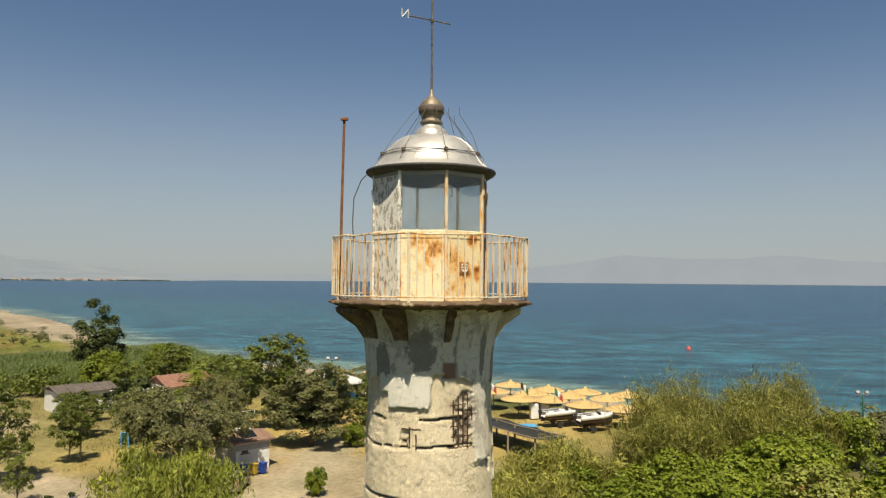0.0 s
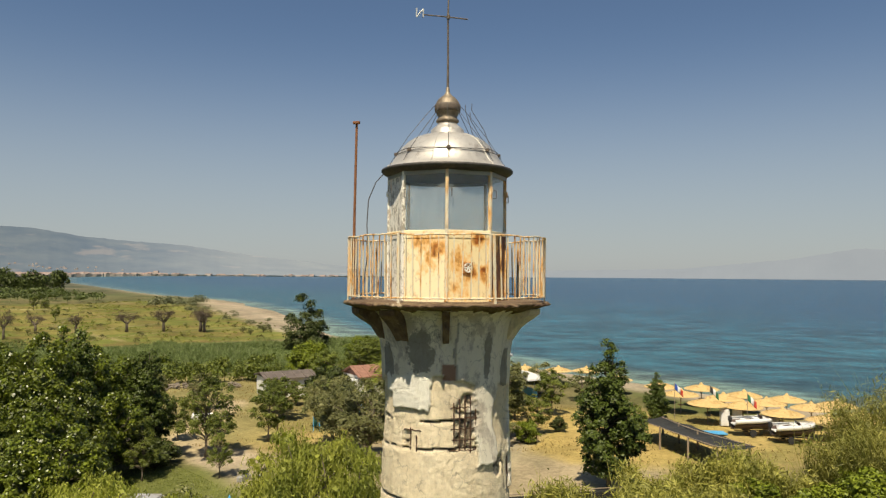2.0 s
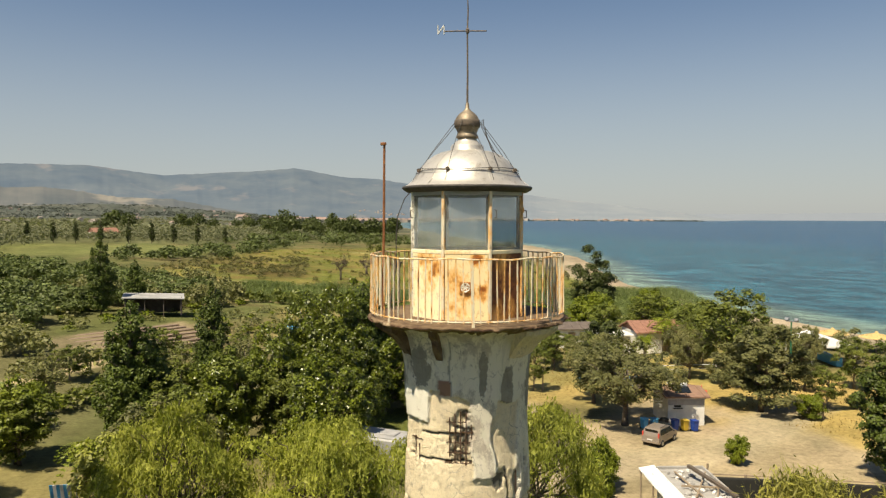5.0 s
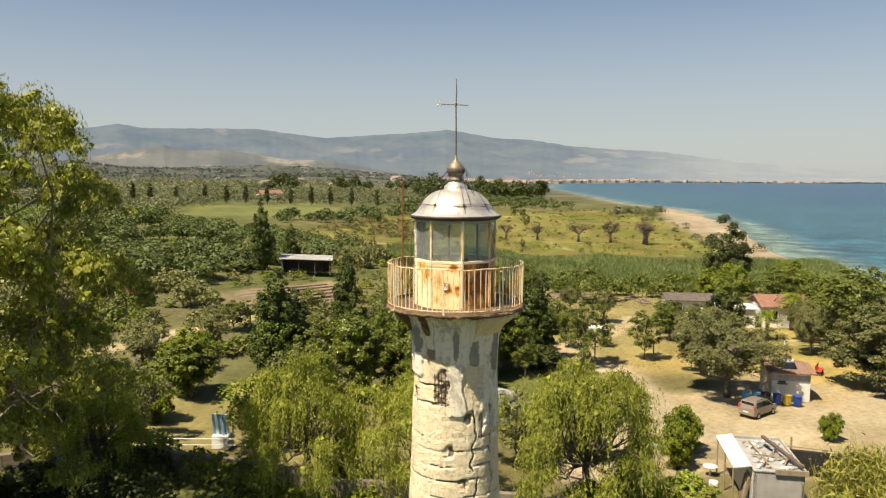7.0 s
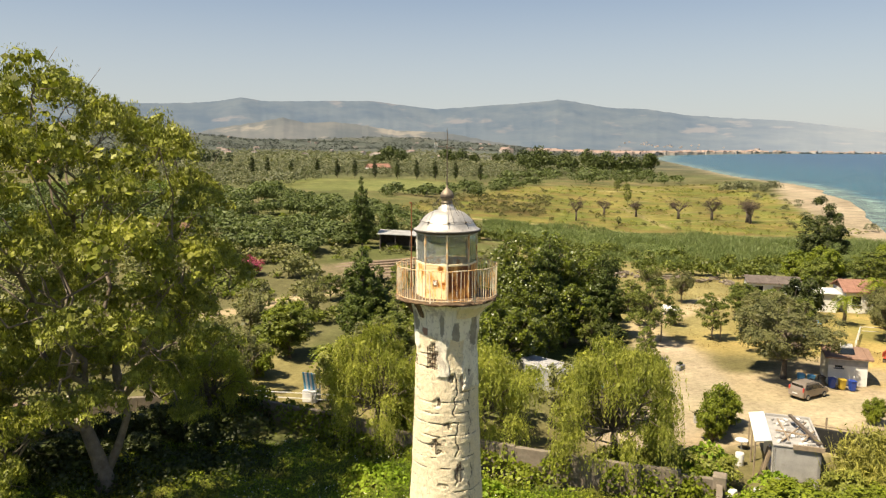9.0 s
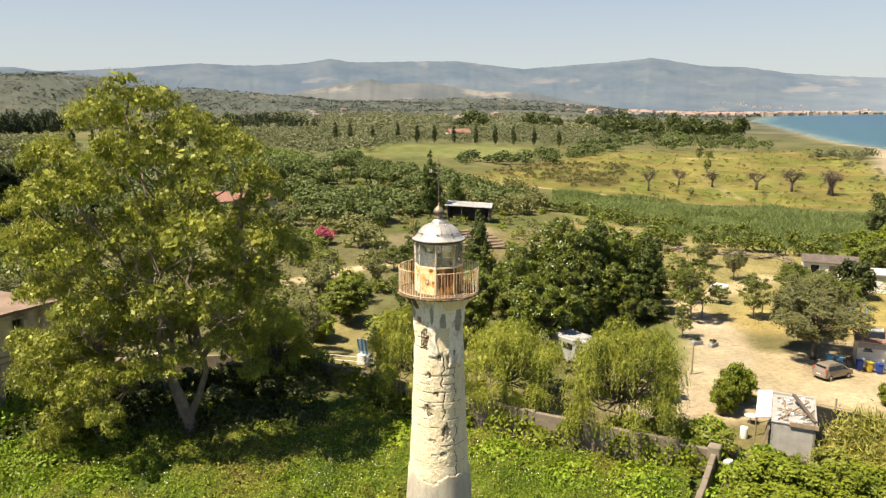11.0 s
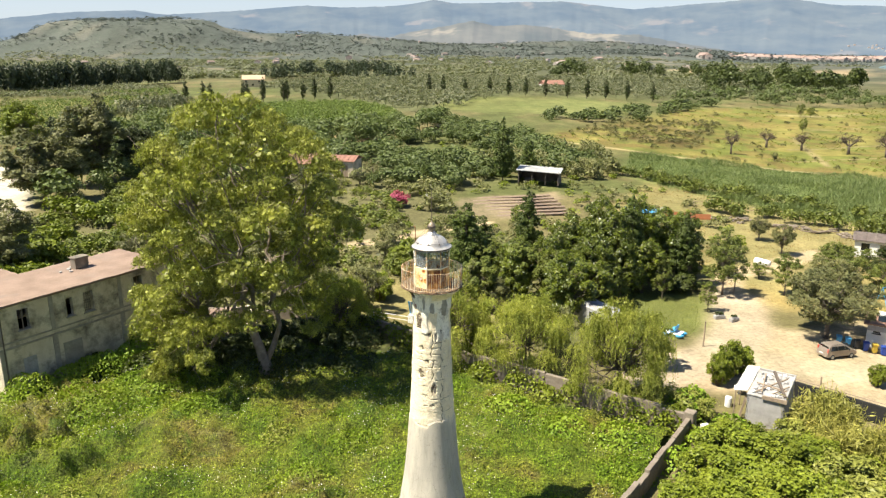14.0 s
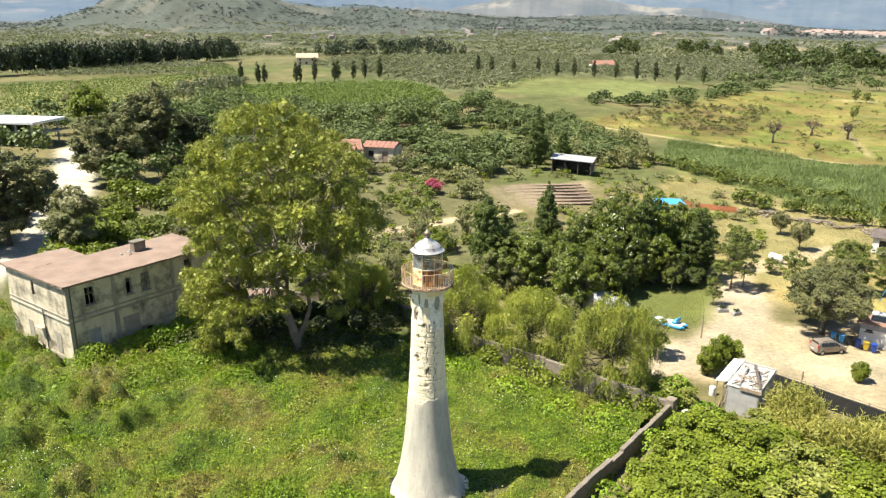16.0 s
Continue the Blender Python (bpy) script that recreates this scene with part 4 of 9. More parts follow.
plant("bush", 28.2, 16.4, 4.3, 2.6)
plant("bush", 29.8, 17, 3.0, 2.6)
for x, y, h, w in ((-7.5, 30, 3.2, 4.2), (-5.5, 28.2, 2.6, 3.8), (-14, 28, 3.0, 5.0), (-9.5, 27, 2.2, 4.0)):
    plant("darkbush", x, y, h, w)
plant("citrus", 3.4, 42.9, 5.6, 4.8)
for x, y, h, w in ((15.5, 37.3, 7.8, 5.1), (12.5, 40.1, 6.8, 4.9), (18.2, 34.5, 6.9, 4.9), (10.1, 35, 6.3, 4.7)):
    plant("small", x, y, h, w, "light green airy tree beside the poplars")
plant("palebush", 5.2, 31.5, 5.2, 4.8)
plant("palebush", 6.3, 31.5, 4.1, 4.0)
plant("bougainvillea", 6.3, 80.5, 2.9, 3.6)
for x, y, h, w in ((-17.6, 27.4, 2.2, 3.0), (-13.4, 27.6, 2.6, 3.4), (-20.4, 28.2, 2.0, 2.6), (-11.4, 29.4, 3.2, 3.6), (-9.6, 30.6, 2.8, 3.4), (-7.0, 31.0, 2.4, 3.4)):
    plant("darkbush", x, y, h, w, "dark bramble bush at the ruined outbuilding")
# hedge of mixed shrubs behind the yard wall, towards the beach
hr = np.random.default_rng(61)
for x, y, h, w in ((21, 3.6, 3.4, 5.6), (18.2, 1.2, 3.2, 5.2), (15.2, -1.8, 3.0, 4.8), (20.5, -2.6, 3.4, 5.0), (23.6, 5.2, 2.4, 3.4), (26.4, 4.4, 2.8, 4.0), (26.5, -1.6, 3.6, 5.6), (24, -5.4, 3.8, 6.6), (18, -6.2, 3.4, 5.8), (29.4, -4.6, 3.6, 6.0), (13, -6, 2.8, 4.8),
                   (28, -9.6, 4.0, 6.6), (33, -8, 4.2, 6.2), (22, -10.5, 3.8, 6.4), (35.5, -12.5, 4.4, 6.6), (31, -14.5, 4.4, 7.0), (39.5, -16, 4.8, 6.6), (36, -20.5, 4.8, 7.0), (43, -22, 5.0, 7.0), (40, -27.5, 5.0, 7.0), (21.6, 10.2, 2.8, 4.0), (19.6, 12.2, 2.8, 3.6), (18.4, 10.9, 2.6, 3.4), (16.8, 12.9, 2.8, 3.2), (17, -11.5, 3.2, 6.0), (10, -11, 2.6, 5.0)):
    plant("bush" if hr.random() < 0.8 else "palebush", x, y, h, w * 0.97, "bright green shrub in the hedge beside the wall", "shrub hedge beside the yard wall")
for x, y, h, w in ((38.6, -5.4, 3.6, 4.2), (37.6, -9.2, 4.0, 4.8), (40.4, -12.5, 4.6, 5.2), (46.6, -15.8, 4.8, 5.0), (44.2, -11.8, 4.2, 4.4), (38, -15, 4.6, 5.4), (42.5, -19, 5.4, 6.0), (50.5, -23.5, 5.6, 6.0), (54, -29, 5.5, 6.0), (46.5, -21.5, 5.0, 5.0), (35.5, -3, 2.8, 3.6)):
    plant("bush", x, y, h, w, "tall bright green shrub among the reeds", "shrubs among the reeds")
for x, y, h, w in ((60.5, -30.5, 4.4, 5.5), (57.5, -34, 4.6, 6.0), (62, -36, 4.6, 8.0)):
    plant("olive", x, y, h, w)
for x, y in np.array([(14.5, -4.4), (17.6, -3.0), (16.6, -8.6), (20.6, -0.2), (23.4, 1.8), (23, -2.8), (21, -7.4), (25.8, 1.4), (26.6, -5.2), (26, -8), (29.2, -1.6), (30.8, -8), (25, -12.5), (19.6, -13.4), (13, -9), (28.5, -12), (33, -11)]):
    plant("bush", x, y, 2.9 + 0.8 * hr.random(), 5.0, "bright green shrub in the hedge beside the wall", "shrub hedge beside the yard wall")
plant("dry", 40.6, -22, 3.4, 4.6)
plant("dry", 46.4, -18.6, 2.6, 2.6)
for x, y, h, w in ((135.5, 142.7, 5.2, 6.0), (142, 136.4, 6.0, 6.0), (147, 128.6, 6.2, 7.0), (145.5, 126, 5.6, 6.0), (100.5, 142, 5.8, 3.9), (119.2, 155.6, 4.4, 4.9), (127.4, 151.2, 4.5, 5.0)):
    plant("bare", x, y, h, w, group="bare trees in the dry field")
# fruit trees and saplings in the garden and the camp
gr = np.random.default_rng(15)
for x, y, h, w in ((-5.9, 36, 4.7, 4.7), (-0.2, 38.3, 3.8, 3.8), (-11.6, 38.8, 4.7, 4.7), (-2.2, 43.2, 4.3, 4.3), (5.4, 50.1, 3.8, 3.8), (-9.7, 45.7, 4.2, 4.7), (-17, 41.5, 4.6, 5.1), (1.6, 52.1, 3.8, 3.8), (9.2, 56.4, 4.2, 3.8), (-5.9, 51.2, 3.7, 4.2), (8.6, 35.7, 5.8, 4.9), (11.6, 34.7, 4.9, 4.4), (-1.7, 34.7, 4.8, 4.3),
                   (7.8, 25, 3.9, 3.9), (14.9, 23.7, 5.0, 5.0), (18.5, 21, 4.5, 4.5), (23, 19.5, 4.0, 4.0), (-13.3, 49.4, 4.6, 4.6), (-20.5, 47.7, 4.6, 4.6), (-15, 56.5, 4.1, 4.5), (3.4, 59, 3.7, 3.7), (12.9, 63.6, 4.2, 3.8), (22.6, 64.9, 4.8, 3.8), (27, 57, 4.8, 4.4), (19.1, 52.6, 5.8, 4.8), (33.3, 54.4, 4.9, 4.4), (37.2, 60.1, 4.4, 3.9), (29.8, 62.5, 3.9, 3.4), (-22.1, 57.1, 4.5, 4.5), (-27.5, 50.1, 4.5, 5.4)):
    plant(("olive", "small", "bush", "olive")[int(gr.integers(4))], x, y, h * gr.uniform(0.85, 1.2), w, group="garden trees")
for x, y, h, w in ((47.2, 42.5, 2.6, 2.4), (46.5, 50, 4.0, 3.5), (56.5, 52, 4.0, 3.5), (56.5, 33.5, 4.0, 3.6), (43.8, 55.7, 4.0, 3.4), (58, 60, 4.0, 3.4), (47.5, 64.9, 3.4, 3.0), (68, 32.5, 4.6, 4.0), (69, 30, 6.0, 5.0), (63, 28.5, 5.0, 5.0), (72, 26, 6.0, 6.0), (74, 21, 5.5, 5.0), (66, 18, 4.0, 3.6)):
    plant(("olive", "small", "lot")[int(gr.integers(3))], x, y, h * gr.uniform(0.9, 1.15), w, group="trees round the camp")
for x, y, h, w in ((-9.5, 92.5, 3.6, 4.4), (-4.6, 93.4, 3.2, 4.0), (0.6, 96.5, 3.8, 4.4), (3.4, 101, 4.4, 4.6), (-14.6, 94, 4.6, 4.6)):
    plant("olive", x, y, h, w, "grey-green tree before the farmhouse")
# tall trees by the lane behind the house
for k, x, y, h, w in (("ash", -44.6, 96.8, 17.7, 12.3), ("ash", -48.6, 82.7, 13.0, 11.8), ("ash", -49.7, 49.6, 15.2, 12.1), ("ash", -40.4, 46.8, 9.6, 7.9), ("citrus", -68.7, 132, 11.2, 9.6), ("pine", -37.9, 99.5, 10.3, 8.8), ("ash", -76.4, 148.6, 11.5, 10.8), ("ash", -57.7, 43.2, 13.0, 12.1),
                      ("ash", -59.8, 59.8, 12.6, 11.8), ("pine", -52.3, 108.9, 11.6, 9.6)):
    plant(k, x, y, h, w)

# ------------------------------------------------------------ lighthouse
def shifted(t, scale, drip):
    """Noise that differs from piece to piece."""
    c, mp, info, n = (t.nodes.new("ShaderNode" + q) for q in ("TexCoord", "Mapping", "ObjectInfo", "TexNoise"))
    mul = t.nodes.new("ShaderNodeVectorMath")
    mul.operation = "SCALE"
    mul.inputs[0].default_value = (37, 11, 53)
    link(t, info.outputs["Random"], mul.inputs["Scale"])
    link(t, mul.outputs[0], mp.inputs["Location"])
    mp.inputs["Scale"].default_value = drip
    link(t, c.outputs["Object"], mp.inputs[0])
    link(t, mp.outputs[0], n.inputs["Vector"])
    n.inputs["Scale"].default_value, n.inputs["Detail"].default_value, n.inputs["Roughness"].default_value = scale, 7, 0.65
    return n.outputs["Fac"]


def rough_paint(name, base, grey, rust, amount, rough=0.6, scale=2.2, drip=(1, 1, 0.35), flake=0.55, spots=()):
    """Old paint that flakes to grey and rusts in blotches and runs."""
    m, t, p, o = nodes_of(name)
    col = mix(t, ramp(t, tex(t, 15, 7, 0.75, stretch=(1, 1, 0.5)), [(flake, 0.0), (flake + 0.06, 1.0)]), base, grey)
    blot = shifted(t, scale, drip)
    for x, z, size, much in spots:
        c, d, near = (t.nodes.new("ShaderNode" + q) for q in ("TexCoord", "VectorMath", "MapRange"))
        d.operation = "DISTANCE"
        d.inputs[1].default_value = (x, 0, z)
        link(t, c.outputs["Object"], d.inputs[0])
        link(t, d.outputs["Value"], near.inputs[0])
        near.inputs["From Max"].default_value, near.inputs["To Min"].default_value, near.inputs["To Max"].default_value = size, much, 0.0
        add = t.nodes.new("ShaderNodeMath")
        link(t, blot, add.inputs[0])
        link(t, near.outputs[0], add.inputs[1])
        blot = add.outputs[0]
    r1 = ramp(t, blot, [(amount, 0.0), (amount + 0.1, 1.0)])
    tone = mix(t, ramp(t, tex(t, 14, 5, 0.7), [(0.35, 0.0), (0.65, 1.0)]), rust, tuple(c * 0.35 for c in rust))
    halo = ramp(t, blot, [(amount - 0.09, 0.0), (amount + 0.02, 0.85)])
    col = mix(t, halo, col, (0.78, 0.38, 0.07))
    col = mix(t, r1, col, tone)
    link(t, col, p.inputs["Base Color"])
    p.inputs["Roughness"].default_value = rough
    bump(t, p, tex(t, 30, 6, 0.7), 0.35, 0.01)
    return m


CREAM = rough_paint("cream_paint_rusting", (0.86, 0.74, 0.47), (0.62, 0.52, 0.35), (0.46, 0.16, 0.02), 0.62, scale=3.0, drip=(1, 1, 0.7), spots=[(-0.14, 0.72, 0.3, 0.17), (0.1, 0.95, 0.2, 0.09), (-0.1, 0.45, 0.2, 0.08)])
RUSTY = rough_paint("cream_paint_badly_rusted", (0.84, 0.68, 0.38), (0.6, 0.44, 0.24), (0.44, 0.13, 0.012), 0.62, scale=3.2, drip=(1, 1, 0.6), spots=[(0.02, 0.53, 0.3, 0.18), (-0.05, 0.95, 0.2, 0.28), (-0.2, 0.98, 0.18, 0.26), (-0.25, 0.5, 0.1, 0.24), (-0.24, 0.36, 0.1, 0.2), (0.2, 0.72, 0.26, 0.13), (0.2, 0.22, 0.3, 0.1)])
RUST_PANEL = rough_paint("rust_brown_panel", (0.52, 0.36, 0.19), (0.34, 0.2, 0.1), (0.24, 0.075, 0.02), 0.42)
PEEL = rough_paint("white_paint_peeling", (0.84, 0.80, 0.70), (0.36, 0.32, 0.25), (0.3, 0.18, 0.08), 0.68, flake=0.5)
RAIL = rough_paint("rail_paint", (0.68, 0.60, 0.44), (0.40, 0.33, 0.23), (0.28, 0.12, 0.05), 0.56, scale=6.0)
BAR_RUST = surface("dark_rust", (0.06, 0.035, 0.022), (0.12, 0.06, 0.03), 9, 0.95, 0.1, 0.5, 60)
GALLERY = surface("crumbling_concrete", (0.085, 0.05, 0.028), (0.23, 0.155, 0.085), 7, 0.95, 0, 0.9, 30, (0.36, 0.28, 0.18), 5.0, (0.6, 0.68))
RUST = surface("rust", (0.2, 0.075, 0.03), (0.34, 0.15, 0.06), 9, 0.9, 0.2, 0.5, 60)
IRON = surface("weathered_iron", (0.1, 0.085, 0.07), (0.2, 0.15, 0.11), 12, 0.7, 0.4, 0.4, 50)
WIRE = surface("old_wire", (0.05, 0.045, 0.04), (0.1, 0.09, 0.08), 10, 0.6, 0.3, 0.0)
m, t, p, o = nodes_of("silver_sheet")
col = mix(t, ramp(t, tex(t, 2.0, 6, 0.7, stretch=(1, 1, 0.4)), [(0.35, 0.0), (0.7, 1.0)]), (0.68, 0.64, 0.57), (0.44, 0.41, 0.36))
link(t, mix(t, ramp(t, tex(t, 5, 7, 0.75), [(0.56, 0.0), (0.66, 0.7)]), col, (0.27, 0.22, 0.16)), p.inputs["Base Color"])
p.inputs["Metallic"].default_value, p.inputs["Roughness"].default_value = 0.55, 0.42
bump(t, p, tex(t, 6, 4, 0.6), 0.12, 0.02)
SILVER = m
m, t, p, o = nodes_of("dirty_glass")
p.inputs["Base Color"].default_value = (0.9, 0.95, 0.95, 1)
p.inputs["Transmission Weight"].default_value, p.inputs["Roughness"].default_value, p.inputs["IOR"].default_value = 1.0, 0.03, 1.45
dust = t.nodes.new("ShaderNodeBsdfDiffuse")
link(t, ramp(t, tex(t, 4, 5), [(0.3, (0.30, 0.33, 0.33)), (0.7, (0.42, 0.44, 0.43))]), dust.inputs[0])
ms = t.nodes.new("ShaderNodeMixShader")
link(t, ramp(t, tex(t, 1.8, 6, 0.7), [(0.35, 0.06), (0.75, 0.35)]), ms.inputs[0])
link(t, p.outputs[0], ms.inputs[1])
link(t, dust.outputs[0], ms.inputs[2])
link(t, ms.outputs[0], o.inputs[0])
GLASS = m

# concrete of the shaft: smooth render, bare rough core, dark cracks
m, t, p, o = nodes_of("lighthouse_concrete")
core = mix(t, ramp(t, tex(t, 3.0, 6, 0.7), [(0.3, 0.0), (0.7, 1.0)]), (0.84, 0.69, 0.45), (0.95, 0.82, 0.58))
core = mix(t, 0.7, core, ramp(t, tex(t, 17, 10, 0.85), [(0.3, 0.05), (0.42, 0.85), (0.5, 1.0), (0.7, 1.1)]), "MULTIPLY")
core = mix(t, ramp(t, tex(t, 1.7, 8, 0.75, stretch=(1, 1, 0.5)), [(0.56, 0.0), (0.7, 0.5)]), core, (0.48, 0.39, 0.27))
render_ = mix(t, ramp(t, tex(t, 3.2, 8, 0.75, stretch=(1, 1, 0.6)), [(0.5, 0.0), (0.57, 1.0)]), (0.95, 0.87, 0.70), (0.64, 0.56, 0.44))
render_ = mix(t, ramp(t, tex(t, 9, 9, 0.8, stretch=(1, 1, 0.45)), [(0.59, 0.0), (0.64, 0.8)]), render_, (0.30, 0.25, 0.185))
render_ = mix(t, ramp(t, tex(t, 5.5, 9, 0.8), [(0.58, 0.0), (0.63, 0.8)]), render_, (0.84, 0.77, 0.62))
shaft_tone = mix(t, ramp(t, tex(t, 1.1, 7, 0.7, stretch=(1, 1, 0.16)), [(0.35, 0.0), (0.65, 1.0)]), (0.60, 0.54, 0.43), (0.38, 0.345, 0.28))
col = mix(t, attr(t, "render_coat"), core, render_)
col = mix(t, ramp(t, mix(t, 0.42, attr(t, "cement", "Color"), ramp(t, tex(t, 7, 7, 0.75), [(0.3, 0.0), (0.7, 1.0)])), [(0.46, 0.0), (0.52, 0.85)]), col, mix(t, ramp(t, tex(t, 5, 6, 0.7), [(0.35, 0.0), (0.65, 1.0)]), (0.23, 0.2, 0.155), (0.34, 0.30, 0.235)))
col = mix(t, attr(t, "lower"), col, shaft_tone)
col = mix(t, attr(t, "brick"), col, (0.42, 0.24, 0.16))
# hairline crazing and runs of dirt
vo, wc_, ad = t.nodes.new("ShaderNodeTexVoronoi"), t.nodes.new("ShaderNodeTexCoord"), t.nodes.new("ShaderNodeMix")
vo.feature = "DISTANCE_TO_EDGE"
vo.inputs["Scale"].default_value = 2.6
wn_ = t.nodes.new("ShaderNodeTexNoise")
wn_.inputs["Scale"].default_value, wn_.inputs["Detail"].default_value = 5.0, 6.0
link(t, wc_.outputs["Object"], wn_.inputs["Vector"])
ad.data_type, ad.blend_type = "RGBA", "LINEAR_LIGHT"
ad.inputs[0].default_value = 0.16
link(t, wc_.outputs["Object"], ad.inputs[6])
link(t, wn_.outputs["Color"], ad.inputs[7])
link(t, ad.outputs[2], vo.inputs["Vector"])
hair = mix(t, 1.0, ramp(t, vo.outputs["Distance"], [(0.006, 1.0), (0.02, 0.0)]), ramp(t, tex(t, 2.3, 4), [(0.46, 0.0), (0.58, 0.85)]), "MULTIPLY")
col = mix(t, mix(t, 1.0, hair, (0.5, 0.5, 0.5), "MULTIPLY"), col, (0.13, 0.1, 0.07))
col = mix(t, 0.4, col, ramp(t, tex(t, 5.0, 7, 0.75, stretch=(1, 1, 0.1)), [(0.3, 0.5), (0.46, 1.0)]), "MULTIPLY")
col = mix(t, attr(t, "white_coat"), col, mix(t, ramp(t, tex(t, 8, 8, 0.8), [(0.6, 0.0), (0.66, 0.8)]), (0.95, 0.90, 0.76), (0.66, 0.58, 0.45)))
col = mix(t, attr(t, "crack"), col, (0.07, 0.05, 0.034))
link(t, col, p.inputs["Base Color"])
p.inputs["Roughness"].default_value = 0.92
bump(t, p, tex(t, 26, 10, 0.85), 1.0, 0.05)
SHAFT = m


def lighthouse():
    lh = thing("lighthouse", "weathered concrete lighthouse with flaking render and rusted lantern", "lighthouse")
    # shaft -------------------------------------------------------------
    prof = [(0.0, 2.62), (0.25, 2.55), (0.8, 2.24), (2.16, 1.91), (3.9, 1.62), (5.6, 1.44), (7.3, 1.32), (9.4, 1.2), (11.4, 1.12), (12.95, 1.06), (13.6, 1.03), (14.4, 1.06), (14.75, 1.11), (14.95, 1.16), (15.04, 1.21), (15.10, 1.28), (15.14, 1.36)]
    nt, zs = 280, np.concatenate([np.linspace(-0.1, 7.0, 70), np.linspace(7.04, 15.14, 330)])
    A, Zz = np.meshgrid(np.arange(nt) * 2 * math.pi / nt, zs)
    deg = np.degrees(A)
    rad = np.interp(Zz, [q[0] for q in prof], [q[1] for q in prof])
    cx, cy = np.cos(A) * 1.1, np.sin(A) * 1.1
    edge = 0.35 * (fbm(cx * 2.2, cy * 2.2, Zz * 1.2, 5) - 0.5) * 2
    coat = Zz > 14.0 + edge
    away = lambda a: np.abs((deg - a + 180) % 360 - 180)
    coat |= (away(238 + 3 * np.sin(Zz * 5)) < 13 + 20 * edge) & (Zz > 12.85 + 0.6 * edge)
    coat |= (away(300) < 22 + 30 * edge) & (Zz > 12.2 + edge)
    coat |= (away(60) < 30 + 30 * edge) & (Zz > 11.2 + edge)
    white = (away(168) < 19 + 18 * edge) & (Zz > 13.60 + 0.4 * edge) & (Zz < 14.12 + 0.15 * edge)
    coat |= (away(168) < 22) & (Zz > 14.0)
    white |= (away(145) < 5) & (Zz > 13.85) & (Zz < 14.05 + edge)
    coat |= white
    low = step(7.9, 7.1, Zz + 1.6 * edge)
    lowcoat = low > 0.5
    core = ~coat & ~lowcoat
    push = np.where(core, -0.045 + 0.034 * (fbm(cx * 14, cy * 14, Zz * 14, 5) - 0.5), 0.0) + 0.006 * (fbm(cx * 5, cy * 5, Zz * 5) - 0.5)
    crack = np.zeros_like(Zz)
    r = np.random.default_rng(4)
    z = 13.45
    while z > 6.9:
        line = z + 0.055 * (fbm(A * 2.2, np.full_like(A, z), 2) - 0.5) * 2
        on = fbm(A * 1.7 + z * 3, np.full_like(A, z * 7), 1, 3)
        thick = 0.009 + 0.10 * np.clip(on - 0.50, 0, 1) * fbm(cx * 14, cy * 14, Zz * 14, 2)
        hit = (np.abs(Zz - line) < thick * (0.8 if z > 12.2 else 0.55)) & (on > (0.45 if z > 12.2 else 0.54)) & core
        worn = np.exp(-((Zz - line + 0.012) / 0.028) ** 2) * step(0.36, 0.55, on + 0.35 * (fbm(cx * 11, cy * 11, Zz * 11, 3) - 0.5))
        push = push - np.where(core, (0.022 * worn) * step(9.0, 12.0, Zz) + (0.007 * math.sin(z * 37.0)) * ((Zz < line) & (Zz > line - 0.36)), 0)
        crack[hit] = 1.0
        z -= r.uniform(0.27, 0.44)
    for a, z, wa, hz in ((219, 13.4, 11, 0.5), (228, 11.9, 9, 0.18), (247, 11.15, 9, 0.16), (268, 9.6, 8, 0.35), (231, 10.5, 14, 0.3), (262, 8.6, 8, 0.18), (275, 12.6, 5, 0.35), (165, 13.15, 5, 0.16), (290, 13.0, 4, 0.3), (255, 12.7, 7, 0.16), (240, 9.2, 9, 0.1)):
        q = (away(a) / wa) ** 2 + ((Zz - z) / hz) ** 2 + 2.4 * (fbm(cx * 6, cy * 6, Zz * 6 + a, 4) - 0.5)
        push = np.where((q < 0.8) & ~white, push - 0.035, push)
        crack = np.where((q < 0.55) & (fbm(cx * 9, cy * 9, Zz * 9, 3) > 0.54), 0.8, crack)
    for a, lo, hi in ((262, 9.2, 12.9), (290, 7.5, 12.4)):
        q = away(a + 7 * (fbm(Zz * 2.5, np.full_like(Zz, a), 3) - 0.5) * 2)
        crack[(q < 0.9) & (Zz > lo) & (Zz < hi) & core & (fbm(Zz * 3, Zz * 0 + a) > 0.45)] = 1.0
    # walled-up slot below the gallery, with brick at its foot
    slot = (away(204 + 0.8 * np.sin(Zz * 9)) < 5.5) & (Zz > 14.08) & (Zz < 14.86)
    push = push - 0.03 * slot
    crack[(away(210 + 1.0 * np.sin(Zz * 9)) < 0.9) & (Zz > 14.08) & (Zz < 14.95)] = 0.5
    push = push - 0.05 * crack
    rad = rad + push
    me = quad_mesh("shaft", np.stack([rad * np.cos(A), rad * np.sin(A), Zz], -1), grid_quads(len(zs), nt, True), True)
    attribute(me, "render_coat", coat.astype(float))
    cement = np.zeros_like(Zz)
    for a, z, wa, hz in ((181, 14.5, 12, 0.38), (143, 14.2, 8, 0.4), (238, 14.45, 4, 0.4), (262, 14.1, 7, 0.45), (300, 14.2, 11, 0.5)):
        cement = np.maximum(cement, np.clip(1.05 - 0.62 * ((away(a) / wa) ** 2 + ((Zz - z) / hz) ** 2) - 1.2 * (fbm(cx * 3, cy * 3, Zz * 3 + a, 5) - 0.5), 0, 1) * coat)
    attribute(me, "cement", cement)
    attribute(me, "lower", low)
    attribute(me, "white_coat", white.astype(float))
